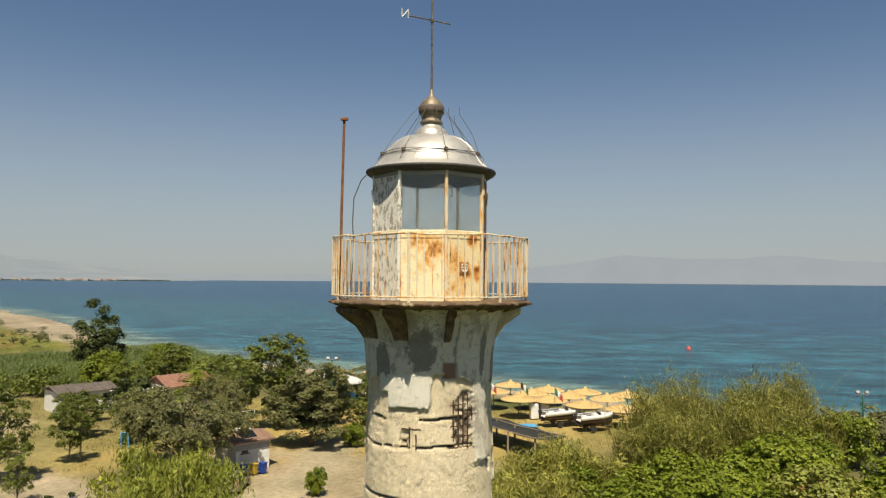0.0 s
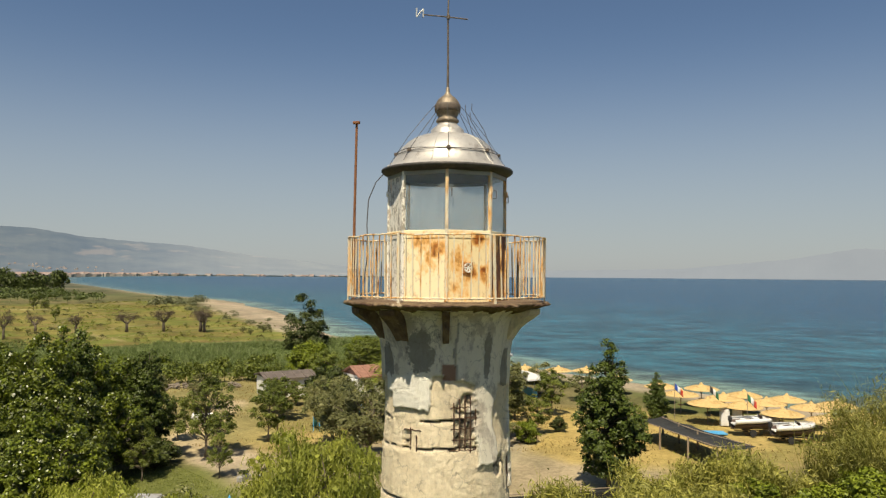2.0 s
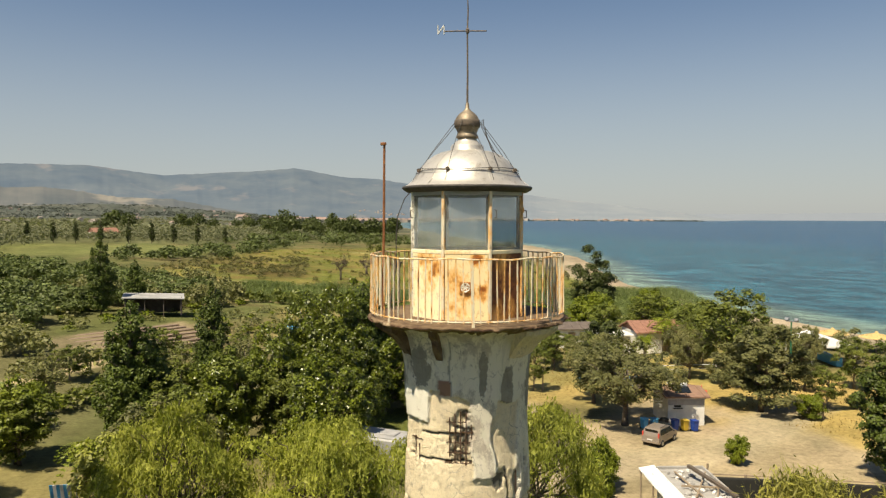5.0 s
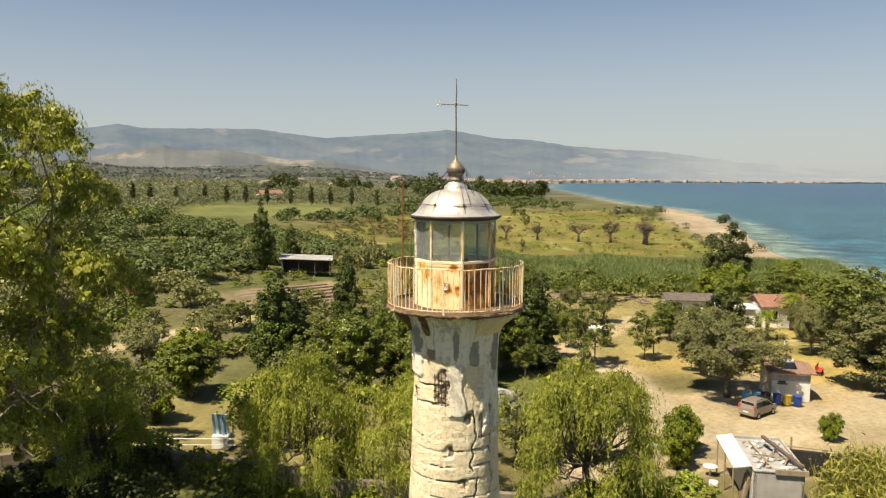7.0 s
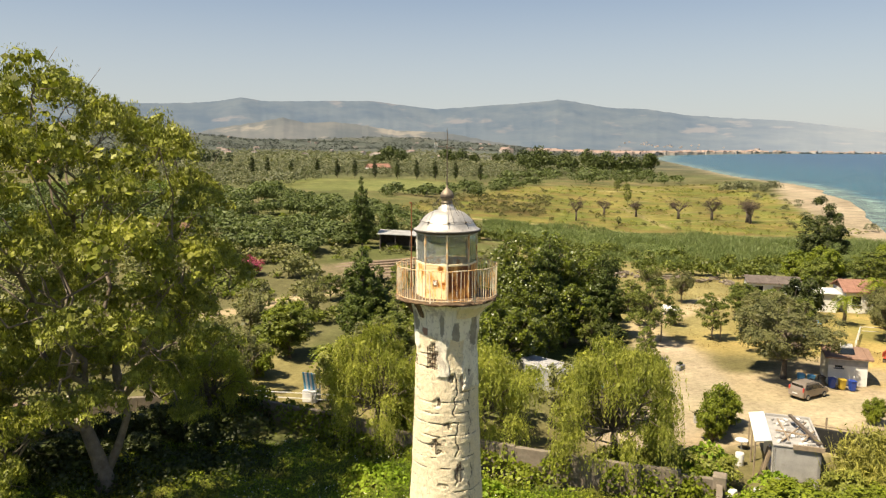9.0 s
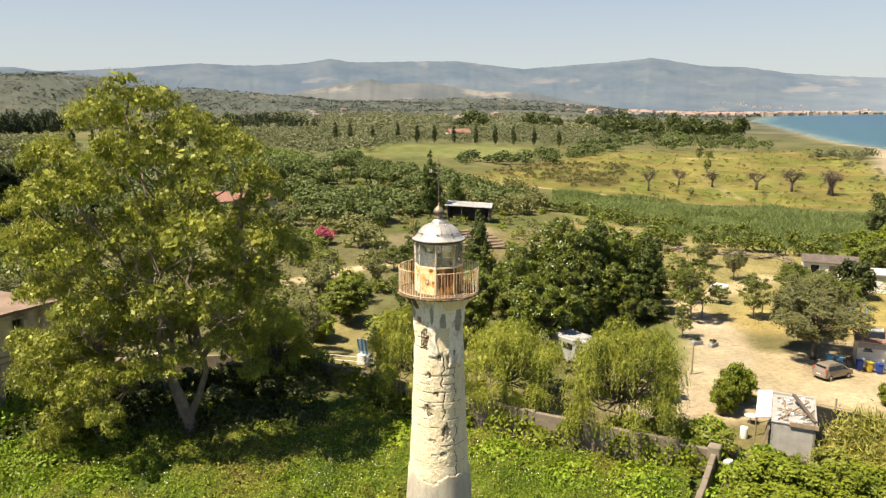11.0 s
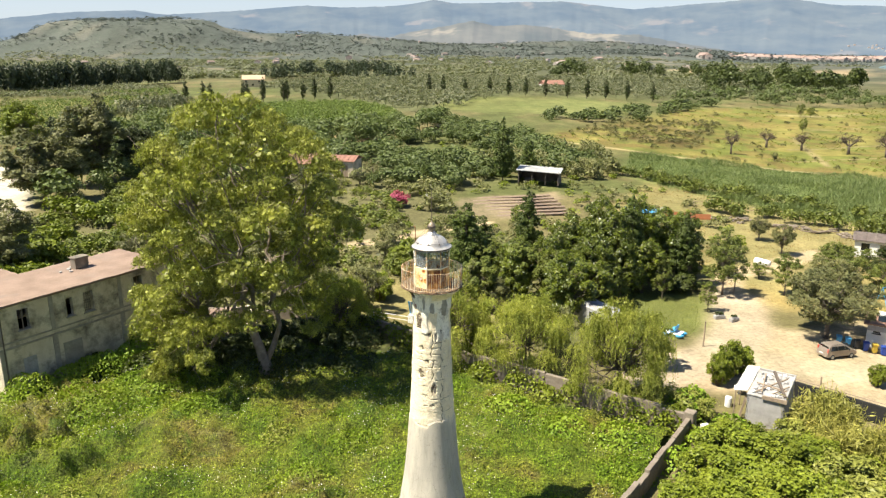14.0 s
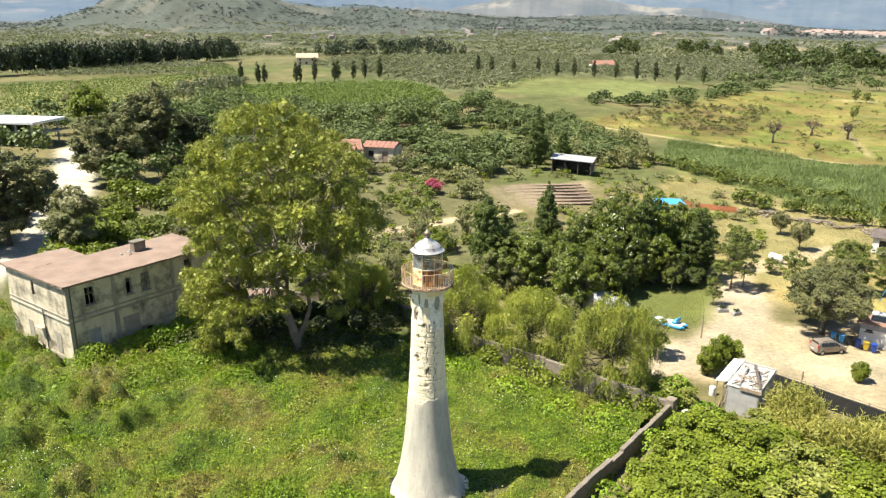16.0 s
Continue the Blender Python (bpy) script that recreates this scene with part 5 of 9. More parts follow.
    attribute(me, "brick", (slot & (Zz < 14.32)).astype(float))
    attribute(me, "crack", crack)
    shaft = part("shaft", me, SHAFT, lh, "flaking rendered concrete with bare cracked core")
    bars = Shape()
    # bared reinforcing bars
    up = Shape()
    up.tube([(0, 0, -0.42), (0.004, 0, 0.0), (0, 0.004, 0.42)], 0.011, 5)
    upright = up.mesh("reinforcing_bar")
    for a, z, s in ((209, 13.36, 0.9), (214, 13.38, 1), (219, 13.42, 1), (224, 13.4, 1), (229, 13.3, 0.8), (170, 13.15, 0.45), (176, 13.1, 0.3), (264, 9.6, 0.8), (270, 9.62, 0.8), (228, 10.5, 0.6), (275, 12.6, 0.8)):
        q = np.interp(z, [k[0] for k in prof], [k[1] for k in prof]) - 0.045
        b = part("reinforcing_bar", upright, BAR_RUST, shaft, "bared rusty bar")
        b.matrix_basis = pose(q * math.cos(radians(a)), q * math.sin(radians(a)), z) @ Matrix.Diagonal((1, 1, s, 1))
    for a0, a1, z in ((206, 231, 13.66), (204, 232, 13.5), (206, 231, 13.34), (207, 232, 13.18), (205, 231, 13.02), (162, 180, 13.3), (258, 276, 9.7), (222, 242, 10.55)):
        q = np.interp(z, [k[0] for k in prof], [k[1] for k in prof]) - 0.05
        s = Shape().tube([(q * math.cos(radians(a)), q * math.sin(radians(a)), z + 0.01 * math.sin(a)) for a in np.linspace(a0, a1, 9)], 0.009, 5)
        part("reinforcing_bar", s.mesh("reinforcing_bar"), BAR_RUST, shaft, "bared rusty bar")
    part("plinth", Shape().lathe([(2.95, -0.2), (2.95, 0.12), (2.85, 0.18), (2.4, 0.2)], 48, lambda a, z: 1 + 0.03 * math.sin(3 * a)).mesh("plinth"), SHAFT, lh, "broken concrete footing")
    # gallery -----------------------------------------------------------
    na = 360
    ga = np.arange(na) * 2 * math.pi / na
    broken = fbm(14 * np.cos(ga) + 19, 14 * np.sin(ga) + 19, 3.0, 5) - 0.5
    bite = np.clip(fbm(5 * np.cos(ga) + 40, 5 * np.sin(ga) + 40, 1.0, 4) - 0.5, 0, 1)
    fine_ = fbm(40 * np.cos(ga) + 60, 40 * np.sin(ga) + 60, 1.0, 3) - 0.5
    rings = []
    for q, z, kr, kz in ((0.9, 15.12, 0.0, 0.0), (1.38, 15.135, 0.2, 0.03), (1.52, 15.145, 0.3, 0.045), (1.59, 15.165, 0.25, 0.035), (1.645, 15.195, 0.14, 0.02), (1.66, 15.215, 0.05, 0.0), (1.655, 15.245, 0.03, 0.0), (1.60, 15.255, 0.0, 0.0), (0.9, 15.255, 0.0, 0.0)):
        rr = q + kr * (broken * 1.5 + fine_ * 1.3) - kr * 2.2 * bite
        rings.append(np.stack([rr * np.cos(ga), rr * np.sin(ga), z + kz * (fine_ * 3.4 + broken * 2.6) + kz * bite], -1))
    slab = part("gallery", quad_mesh("gallery", np.array(rings), grid_quads(len(rings), na, True)), GALLERY, lh, "crumbling concrete gallery slab with a rusty edge")
    r = np.random.default_rng(12)
    for a0 in np.arange(0, 360, 15):
        if r.random() < 0.6:
            bar_ = Shape().tube([((1.665 + r.normal() * 0.006) * math.cos(radians(a)), (1.665 + r.normal() * 0.006) * math.sin(radians(a)), 15.215 + r.normal() * 0.006) for a in np.linspace(a0, a0 + r.uniform(7, 15), 6)], 0.013, 5)
            part("edge_bar", bar_.mesh("edge_bar"), BAR_RUST, slab, "rusty bar bared along the edge")
    # what is left of the cornice under the slab, in broken lengths
    for a0, a1, r1 in ((92, 140, 1.53), (158, 170, 1.46), (199, 204, 1.36), (262, 352, 1.52), (8, 60, 1.5)):
        V = []
        for a in np.linspace(a0, a1, max(4, int((a1 - a0) / 2.5))):
            q = r1 + 0.16 * (float(fbm(a / 6, 3.3, 1)) - 0.5)
            lo = 0.07 * (float(fbm(a / 4, 8.1, 2)) - 0.5)
            V.append([(x * math.cos(radians(a)), x * math.sin(radians(a)), z) for x, z in ((1.0, 15.13), (q, 15.13), (q - 0.01, 15.05 + lo * 0.5), (q - 0.1, 14.98 + lo), (1.24, 14.84 + lo), (1.12, 14.66 + lo), (1.0, 14.6))])
        n, c = len(V), 7
        faces = [(i * c + k, i * c + (k + 1) % c, (i + 1) * c + (k + 1) % c, (i + 1) * c + k) for i in range(n - 1) for k in range(c)] + [tuple(range(c)), tuple((n - 1) * c + k for k in reversed(range(c)))]
        part("cornice", mesh_of("cornice", [q for row in V for q in row], faces), GALLERY if a0 < 200 else SHAFT, slab, "broken concrete cornice")
    # railing -----------------------------------------------------------
    railing = part("railing", Shape().tube([(1.615 * math.cos(a), 1.615 * math.sin(a), 16.26 + 0.008 * math.sin(7 * a) + 0.006 * math.sin(17 * a)) for a in np.linspace(0, 2 * math.pi, 145)], 0.013, 6).mesh("railing"), RAIL, lh, "cream painted railing with worn rusty bars")
    part("bottom_rail", Shape().tube([(1.615 * math.cos(a), 1.615 * math.sin(a), 15.33) for a in np.linspace(0, 2 * math.pi, 97)], 0.012, 6).mesh("bottom_rail"), RAIL, railing)
    thin = Shape().box((0, 0, 0), (0.017, 0.017, 0.95)).mesh("baluster")
    thick = Shape().box((0, 0, 0), (0.022, 0.045, 1.02), 0, 0.003).mesh("post")
    r = np.random.default_rng(8)
    n = 84
    for k in range(n):
        a = 360 / n * k + r.normal() * 0.35
        post = k % 12 == 5
        b = part("post" if post else "baluster", thick if post else thin, RAIL, railing)
        b.matrix_basis = pose(1.615 * math.cos(radians(a)), 1.615 * math.sin(radians(a)), 15.25 + (0.51 if post else 0.53), r.normal() * 0.7, r.normal() * 0.7, a)
    # lantern -----------------------------------------------------------
    circ = 0.955
    apo, side = circ * math.cos(math.pi / 8), 2 * circ * math.sin(math.pi / 8)
    for k in range(8):
        a = 44 + 45 * k
        m_ = pose(apo * math.cos(radians(a)), apo * math.sin(radians(a)), 15.25, 0, 0, a - 90)
        mat = {134: PEEL, 179: CREAM, 224: RUSTY, 269: RUST_PANEL, 314: RUST_PANEL}.get(a, CREAM)
        s = Shape()
        s.box((0, 0, 0.53), (side - 0.05, 0.03, 1.06), 0, 0.004)
        s.box((0, 0.018, 0.035), (side - 0.05, 0.012, 0.07)).box((0, 0.018, 1.02), (side - 0.05, 0.012, 0.06))
        pn = part("wall_panel", s.mesh("wall_panel"), mat, lh, {134: "white peeling paint over grey metal", 224: "cream panel with orange rust blotches", 269: "brown rusted panel"}.get(a, "cream painted panel with rust"))
        pn.matrix_basis = m_
        if a == 224:
            hd = part("hatch_plate", Shape().box((0, 0.03, 0), (0.17, 0.02, 0.17), 0, 0.004).mesh("hatch_plate"), surface("orange_rust", (0.34, 0.12, 0.025), (0.52, 0.24, 0.06), 9, 0.85, 0, 0.4, 40), pn, "rust-framed vent plate")
            hd.matrix_basis = pose(0.02, 0, 0.53)
            vs = Shape().tube([(0.065 * math.cos(q), 0.042, 0.065 * math.sin(q)) for q in np.linspace(0, 6.2832, 17)], 0.012, 5)
            for q in range(3):
                vs.box((0, 0.045, 0), (0.12, 0.006, 0.018), m=Matrix.Translation((0, 0.045, 0)) @ Matrix.Rotation(q * math.pi / 3, 4, "Y") @ Matrix.Diagonal((1, 1, 1, 1)))
            v_ = part("vent_rosette", vs.mesh("vent_rosette"), PEEL, hd, "pale pierced rosette")
        # window or blind panel above
        if a == 134:
            up_ = part("blind_panel", Shape().box((0, 0, 1.55), (side - 0.05, 0.03, 0.96), 0, 0.004).mesh("blind_panel"), PEEL, lh, "white peeling blind panel")
        else:
            up_ = part("window_pane", Shape().box((0, 0, 1.56), (side - 0.07, 0.008, 0.92)).mesh("window_pane"), GLASS, lh, "dusty lantern glass")
            up_.visible_shadow = False
        up_.matrix_basis = m_
        v = a + 22.5
        c, s_ = circ * math.cos(radians(v)), circ * math.sin(radians(v))
        mu = part("mullion", Shape().box((0, 0, 1.06), (0.06, 0.05, 2.1), 0, 0.008).box((0.035, 0, 1.75), (0.03, 0.018, 0.09)).mesh("mullion"), PEEL if a in (134, 89) else RAIL, lh)
        mu.matrix_basis = pose(c, s_, 15.25, 0, 0, v)
        for zz, hh, nm in ((16.33, 0.06, "sill_bar"), (17.30, 0.14, "head_bar")):
            b = part(nm, Shape().box((0, 0, 0), (side - 0.02, 0.06, hh), 0, 0.006).mesh(nm), CREAM if zz < 17 else IRON_GREY, lh)
            b.matrix_basis = pose(apo * math.cos(radians(a)), apo * math.sin(radians(a)), zz, 0, 0, a - 90)
        if a in (224, 269, 179, 314):
            h_ = part("handle", Shape().tube([(-0.045, 0.04, 1.62), (-0.045, 0.09, 1.63), (-0.045, 0.09, 1.74), (-0.045, 0.04, 1.75)], 0.009, 5).mesh("handle"), IRON, lh)
            h_.matrix_basis = m_ @ pose(side / 2, 0, 0)
    part("lantern_floor", Shape().lathe([(0.02, 15.26), (0.85, 15.26), (0.85, 15.28), (0.02, 15.28)], 24).mesh("lantern_floor"), IRON, lh)
    cup = part("cupola", Shape().lathe([(0.70, 17.34), (0.98, 17.335), (1.065, 17.36), (1.075, 17.385), (1.045, 17.40), (0.99, 17.425), (0.93, 17.48), (0.875, 17.56), (0.82, 17.65), (0.755, 17.74), (0.665, 17.83), (0.56, 17.905), (0.45, 17.955), (0.33, 17.985), (0.29, 17.99), (0.278, 18.0),
                                        (0.275, 18.065), (0.262, 18.08), (0.20, 18.13), (0.155, 18.18), (0.15, 18.2)], 64).mesh("cupola", True), SILVER, lh, "silver sheet-metal dome with a flared eave")
    part("eave_rim", Shape().lathe([(0.93, 17.285), (1.0, 17.29), (1.065, 17.325), (1.09, 17.355), (1.09, 17.375), (1.078, 17.39), (1.05, 17.394)], 64).mesh("eave_rim", True), WIRE, cup, "dark rim under the eave")
    for k in range(6):
        a = radians(7 + 60 * k)
        part("seam", Shape().tube([(q * math.cos(a), q * math.sin(a), z) for q, z in ((1.02, 17.415), (0.93, 17.483), (0.875, 17.563), (0.82, 17.653), (0.755, 17.743), (0.665, 17.833), (0.56, 17.908), (0.45, 17.958), (0.34, 17.985))], 0.006, 5).mesh("seam"), SILVER, cup)
    part("ceiling_plate", Shape().lathe([(0.05, 17.30), (0.95, 17.30), (0.95, 17.335), (0.05, 17.335)], 32).mesh("ceiling_plate"), IRON_GREY, cup)
    ball = part("vent_ball", Shape().lathe([(0.15, 18.19), (0.185, 18.205), (0.19, 18.23), (0.17, 18.26), (0.155, 18.285), (0.18, 18.33), (0.205, 18.40), (0.212, 18.45), (0.20, 18.51), (0.17, 18.57), (0.12, 18.62), (0.07, 18.655), (0.035, 18.70), (0.028, 18.78), (0.015, 18.8)], 32).mesh("vent_ball", True), BRONZE, lh, "tarnished grey vent ball")
    part("band", Shape().lathe([(0.19, 18.375), (0.212, 18.38), (0.218, 18.42), (0.218, 18.47), (0.21, 18.5), (0.19, 18.5)], 32).mesh("band", True), IRON, ball, "dark band")
    rod = part("vane_rod", Shape().tube([(0, 0, 18.7), (0.005, 0, 19.3), (0, 0.005, 19.98), (0.012, 0, 20.3), (0, 0, 20.58)], [0.022, 0.017, 0.016, 0.013, 0.008], 6).mesh("vane_rod"), IRON, lh, "thin iron rod")
    part("knuckle", Shape().lathe([(0.01, 19.93), (0.03, 19.95), (0.03, 20.01), (0.01, 20.03)], 10).mesh("knuckle"), IRON, rod)
    d = Vector((math.cos(radians(115)), math.sin(radians(115)), 0))
    part("vane_arm", Shape().tube([d * 0.42 + Vector((0, 0, 20.01)), Vector((0, 0, 19.98)), d * -0.33 + Vector((0, 0, 19.95))], 0.011, 6).mesh("vane_arm"), IRON, rod)
    ns = Shape()
    for p0, p1 in (((0.42, -0.06), (0.42, 0.09)), ((0.42, 0.09), (0.53, -0.05)), ((0.53, -0.05), (0.53, 0.10))):
        ns.tube([d * p0[0] + Vector((0, 0, 20.02 + p0[1])), d * p1[0] + Vector((0, 0, 20.02 + p1[1]))], 0.012, 5)
    part("vane_letter", ns.mesh("vane_letter"), PALE_METAL, rod, "pale bent metal letter N")
    # wires over the dome
    ring = Shape().tube([((0.845 + 0.012 * math.sin(5 * a)) * math.cos(a), (0.845 + 0.012 * math.sin(5 * a)) * math.sin(a), 17.655 + 0.015 * math.sin(3 * a)) for a in np.linspace(0, 6.2832, 65)], 0.006, 4)
    ring.tube([((0.87 + 0.015 * math.sin(4 * a + 1)) * math.cos(a), (0.87 + 0.015 * math.sin(4 * a + 1)) * math.sin(a), 17.625 + 0.02 * math.sin(2 * a + 1)) for a in np.linspace(0, 6.2832, 65)], 0.005, 4)
    wires = part("wire_ring", ring.mesh("wire_ring"), WIRE, cup, "thin wire tied round the dome")
    r = np.random.default_rng(2)
    for k in range(8):
        a = radians(22 + 45 * k)
        a2 = a + radians(r.normal() * 3)
        loose = r.uniform(0.0, 0.12)
        pts = [(0.04 * math.cos(a), 0.04 * math.sin(a), 18.68), ((0.25 + loose) * math.cos(a), (0.25 + loose) * math.sin(a), 18.35), ((0.60 + loose * 0.6) * math.cos(a2), (0.60 + loose * 0.6) * math.sin(a2), 17.95), (0.845 * math.cos(a2), 0.845 * math.sin(a2), 17.65), (0.96 * math.cos(a2), 0.96 * math.sin(a2), 17.47)]
        part("stay_wire", Shape().tube(pts, 0.005, 4).mesh("stay_wire"), WIRE, cup)
        part("wire_clip", Shape().lathe([(0.01, -0.03), (0.034, -0.02), (0.034, 0.02), (0.01, 0.03)], 8).mesh("wire_clip"), IRON, cup).matrix_basis = pose(0.85 * math.cos(a2), 0.85 * math.sin(a2), 17.65)
    for a, b_, z1 in ((262, 0.72, 18.45), (285, 0.55, 18.35), (300, 0.42, 18.5)):
        a = radians(a)
        pts = [(0.84 * math.cos(a), 0.84 * math.sin(a), 17.62), (b_ * math.cos(a - 0.1), b_ * math.sin(a - 0.1), 17.62 + (z1 - 17.62) * 0.45), (b_ * 0.72 * math.cos(a - 0.2), b_ * 0.72 * math.sin(a - 0.2), z1 - 0.12), (b_ * 0.7 * math.cos(a - 0.16), b_ * 0.7 * math.sin(a - 0.16), z1)]
        part("loose_wire", Shape().tube(pts, 0.006, 4).mesh("loose_wire"), WIRE, cup)
    a = radians(118)
    pole = part("flag_pole", Shape().tube([(1.53 * math.cos(a), 1.53 * math.sin(a), 15.27), (1.53 * math.cos(a) + 0.02, 1.53 * math.sin(a), 16.6), (1.5 * math.cos(a), 1.5 * math.sin(a), 18.14)], [0.026, 0.023, 0.021], 8).mesh("flag_pole"), RUST, lh, "rusty pole fixed to the railing")
    part("pulley", Shape().box((1.5 * math.cos(a) - 0.03, 1.5 * math.sin(a) - 0.01, 18.15), (0.12, 0.05, 0.05), radians(97), 0.01).mesh("pulley"), RUST, pole)
    pts = [(1.03 * math.cos(radians(a_)), 1.03 * math.sin(radians(a_)), z_) if i == 0 else (q_ * math.cos(radians(a_)), q_ * math.sin(radians(a_)), z_) for i, (a_, q_, z_) in enumerate(((112, 1.03, 17.36), (112, 1.18, 17.2), (113, 1.3, 16.9), (114, 1.32, 16.5), (116, 1.3, 16.0), (118, 1.35, 15.6), (118, 1.4, 15.26)))]
    part("cable", Shape().tube(pts, 0.009, 5).mesh("cable"), WIRE, lh, "slack black cable")


IRON_GREY = surface("grey_painted_iron", (0.30, 0.31, 0.30), (0.42, 0.42, 0.40), 4, 0.6, 0.1, 0.2, 40, (0.25, 0.15, 0.08), 4, (0.62, 0.74))
BRONZE = surface("tarnished_bronze", (0.16, 0.12, 0.08), (0.34, 0.28, 0.2), 7, 0.55, 0.5, 0.3, 30)
PALE_METAL = surface("pale_metal", (0.55, 0.55, 0.52), (0.7, 0.7, 0.66), 8, 0.5, 0.3, 0.1)
lighthouse()

# ------------------------------------------------------------ buildings and things
OLD_WALL = surface("old_plaster", (0.54, 0.45, 0.31), (0.74, 0.65, 0.47), 0.8, 0.9, 0, 0.5, 14, (0.13, 0.11, 0.08), 0.45, (0.47, 0.66), (1, 1, 0.4))
OLD_TRIM = surface("old_plaster_trim", (0.28, 0.245, 0.19), (0.40, 0.36, 0.28), 1.5, 0.9, 0, 0.5, 14, (0.18, 0.16, 0.13), 0.8)
ROOF_SLAB = surface("worn_roof_screed", (0.20, 0.135, 0.095), (0.29, 0.205, 0.15), 0.6, 0.9, 0, 0.4, 12, (0.2, 0.15, 0.115), 0.4, (0.55, 0.7))
# near-black: the gloom of unlit rooms is put into the interior colour
DARK = surface("dark_room", (0.03, 0.028, 0.025), (0.05, 0.045, 0.04), 2, 0.9)
WHITEWASH = surface("whitewash", (0.7, 0.68, 0.62), (0.8, 0.78, 0.73), 1.2, 0.85, 0, 0.3, 20, (0.5, 0.45, 0.38), 0.9, (0.62, 0.76))
BROWN_TILE = surface("brown_roof_tile", (0.2, 0.12, 0.085), (0.3, 0.18, 0.12), 3, 0.85, 0, 0.3, 25)
RED_TILE = surface("red_roof_tile", (0.22, 0.105, 0.07), (0.31, 0.16, 0.11), 2, 0.85, 0, 0.3, 20)
GREY_SHEET = surface("grey_roof_sheet", (0.28, 0.28, 0.28), (0.4, 0.39, 0.38), 1.5, 0.8, 0, 0.3, 15, (0.2, 0.17, 0.14), 1.0)
WOOD = surface("weathered_wood", (0.24, 0.18, 0.12), (0.36, 0.28, 0.19), 3, 0.85, 0, 0.4, 40, None, stretch=(1, 1, 0.2))
BLOCK = surface("concrete_block", (0.3, 0.29, 0.27), (0.42, 0.40, 0.37), 1.5, 0.9, 0, 0.6, 20, (0.2, 0.18, 0.15), 1.0)
WALL_STONE = surface("old_wall", (0.17, 0.135, 0.10), (0.29, 0.24, 0.18), 0.9, 0.95, 0, 0.8, 9, (0.13, 0.115, 0.085), 0.5, (0.48, 0.68))
WHITE_SHEET = surface("white_sheet_metal", (0.66, 0.66, 0.62), (0.78, 0.78, 0.75), 2, 0.5, 0, 0.2, 20, (0.42, 0.3, 0.2), 1.6, (0.62, 0.74))
THATCH = surface("straw_thatch", (0.5, 0.34, 0.13), (0.64, 0.46, 0.2), 4, 0.95, 0, 0.7, 25)
NET = surface("black_shade_net", (0.016, 0.016, 0.014), (0.03, 0.03, 0.027), 2, 0.9, 0, 0.2, 30)
HULL = surface("white_gelcoat", (0.74, 0.73, 0.7), (0.82, 0.81, 0.78), 2, 0.35, 0, 0.05, 20)
HULL_DARK = surface("dark_hull", (0.05, 0.03, 0.022), (0.09, 0.055, 0.04), 2, 0.5, 0, 0.05, 20)
BLUE = surface("blue_plastic", (0.015, 0.05, 0.28), (0.025, 0.075, 0.36), 3, 0.4, 0, 0.05)
SKYBLUE = surface("light_blue_paint", (0.06, 0.32, 0.6), (0.1, 0.4, 0.68), 3, 0.45, 0, 0.05)
YELLOW = surface("yellow_plastic", (0.55, 0.38, 0.04), (0.65, 0.46, 0.06), 3, 0.4, 0, 0.05)
BLACK = surface("black_rubber", (0.015, 0.015, 0.015), (0.03, 0.03, 0.03), 8, 0.7, 0, 0.1)
RED = surface("red_paint", (0.5, 0.05, 0.03), (0.6, 0.08, 0.05), 3, 0.5, 0, 0.05)
GREEN = surface("green_paint", (0.02, 0.12, 0.06), (0.03, 0.17, 0.08), 3, 0.5, 0, 0.05)
BROWN_SHEET = surface("brown_roof_sheet", (0.085, 0.065, 0.055), (0.15, 0.12, 0.1), 1.5, 0.85, 0, 0.3, 20, (0.19, 0.16, 0.13), 0.9)
ORANGE = surface("orange_net", (0.42, 0.15, 0.06), (0.5, 0.2, 0.09), 3, 0.7, 0, 0.1)
TAUPE = surface("taupe_car_paint", (0.3, 0.25, 0.2), (0.34, 0.285, 0.23), 3, 0.28, 0.35, 0.0)
CHROME = surface("grey_metal", (0.4, 0.4, 0.4), (0.5, 0.5, 0.5), 3, 0.35, 0.8, 0.05)
m, t, p, o = nodes_of("dark_glass")
p.inputs["Base Color"].default_value, p.inputs["Roughness"].default_value = (0.012, 0.015, 0.017, 1), 0.06
CAR_GLASS = m


def wall_with_holes(length, height_, thick, holes):
    """A wall along x from 0, its outer face at y = 0, with rectangular openings (x0, x1, z0, z1): one closed mesh."""
    s = Shape()
    xs = sorted({0.0, length, *[h[0] for h in holes], *[h[1] for h in holes]})
    zs = sorted({0.0, height_, *[h[2] for h in holes], *[h[3] for h in holes]})
    full = {(i, k) for i in range(len(xs) - 1) for k in range(len(zs) - 1) if not any(h[0] <= xs[i] < h[1] and h[2] <= zs[k] < h[3] for h in holes)}
    at = {}
    verts, faces = [], []

    def corner(i, k, back):
        if (i, k, back) not in at:
            at[i, k, back] = len(verts)
            verts.append((xs[i], thick * back, zs[k]))
        return at[i, k, back]

    for i, k in full:
        a, b, c, d = (i, k), (i + 1, k), (i + 1, k + 1), (i, k + 1)
        faces.append([corner(*q, 0) for q in (a, b, c, d)])
        faces.append([corner(*q, 1) for q in (d, c, b, a)])
        for p0, p1, nb in ((a, b, (i, k - 1)), (b, c, (i + 1, k)), (c, d, (i, k + 1)), (d, a, (i - 1, k))):
            if nb not in full:
                faces.append([corner(*p1, 0), corner(*p0, 0), corner(*p0, 1), corner(*p1, 1)])
    return s.add(verts, faces)


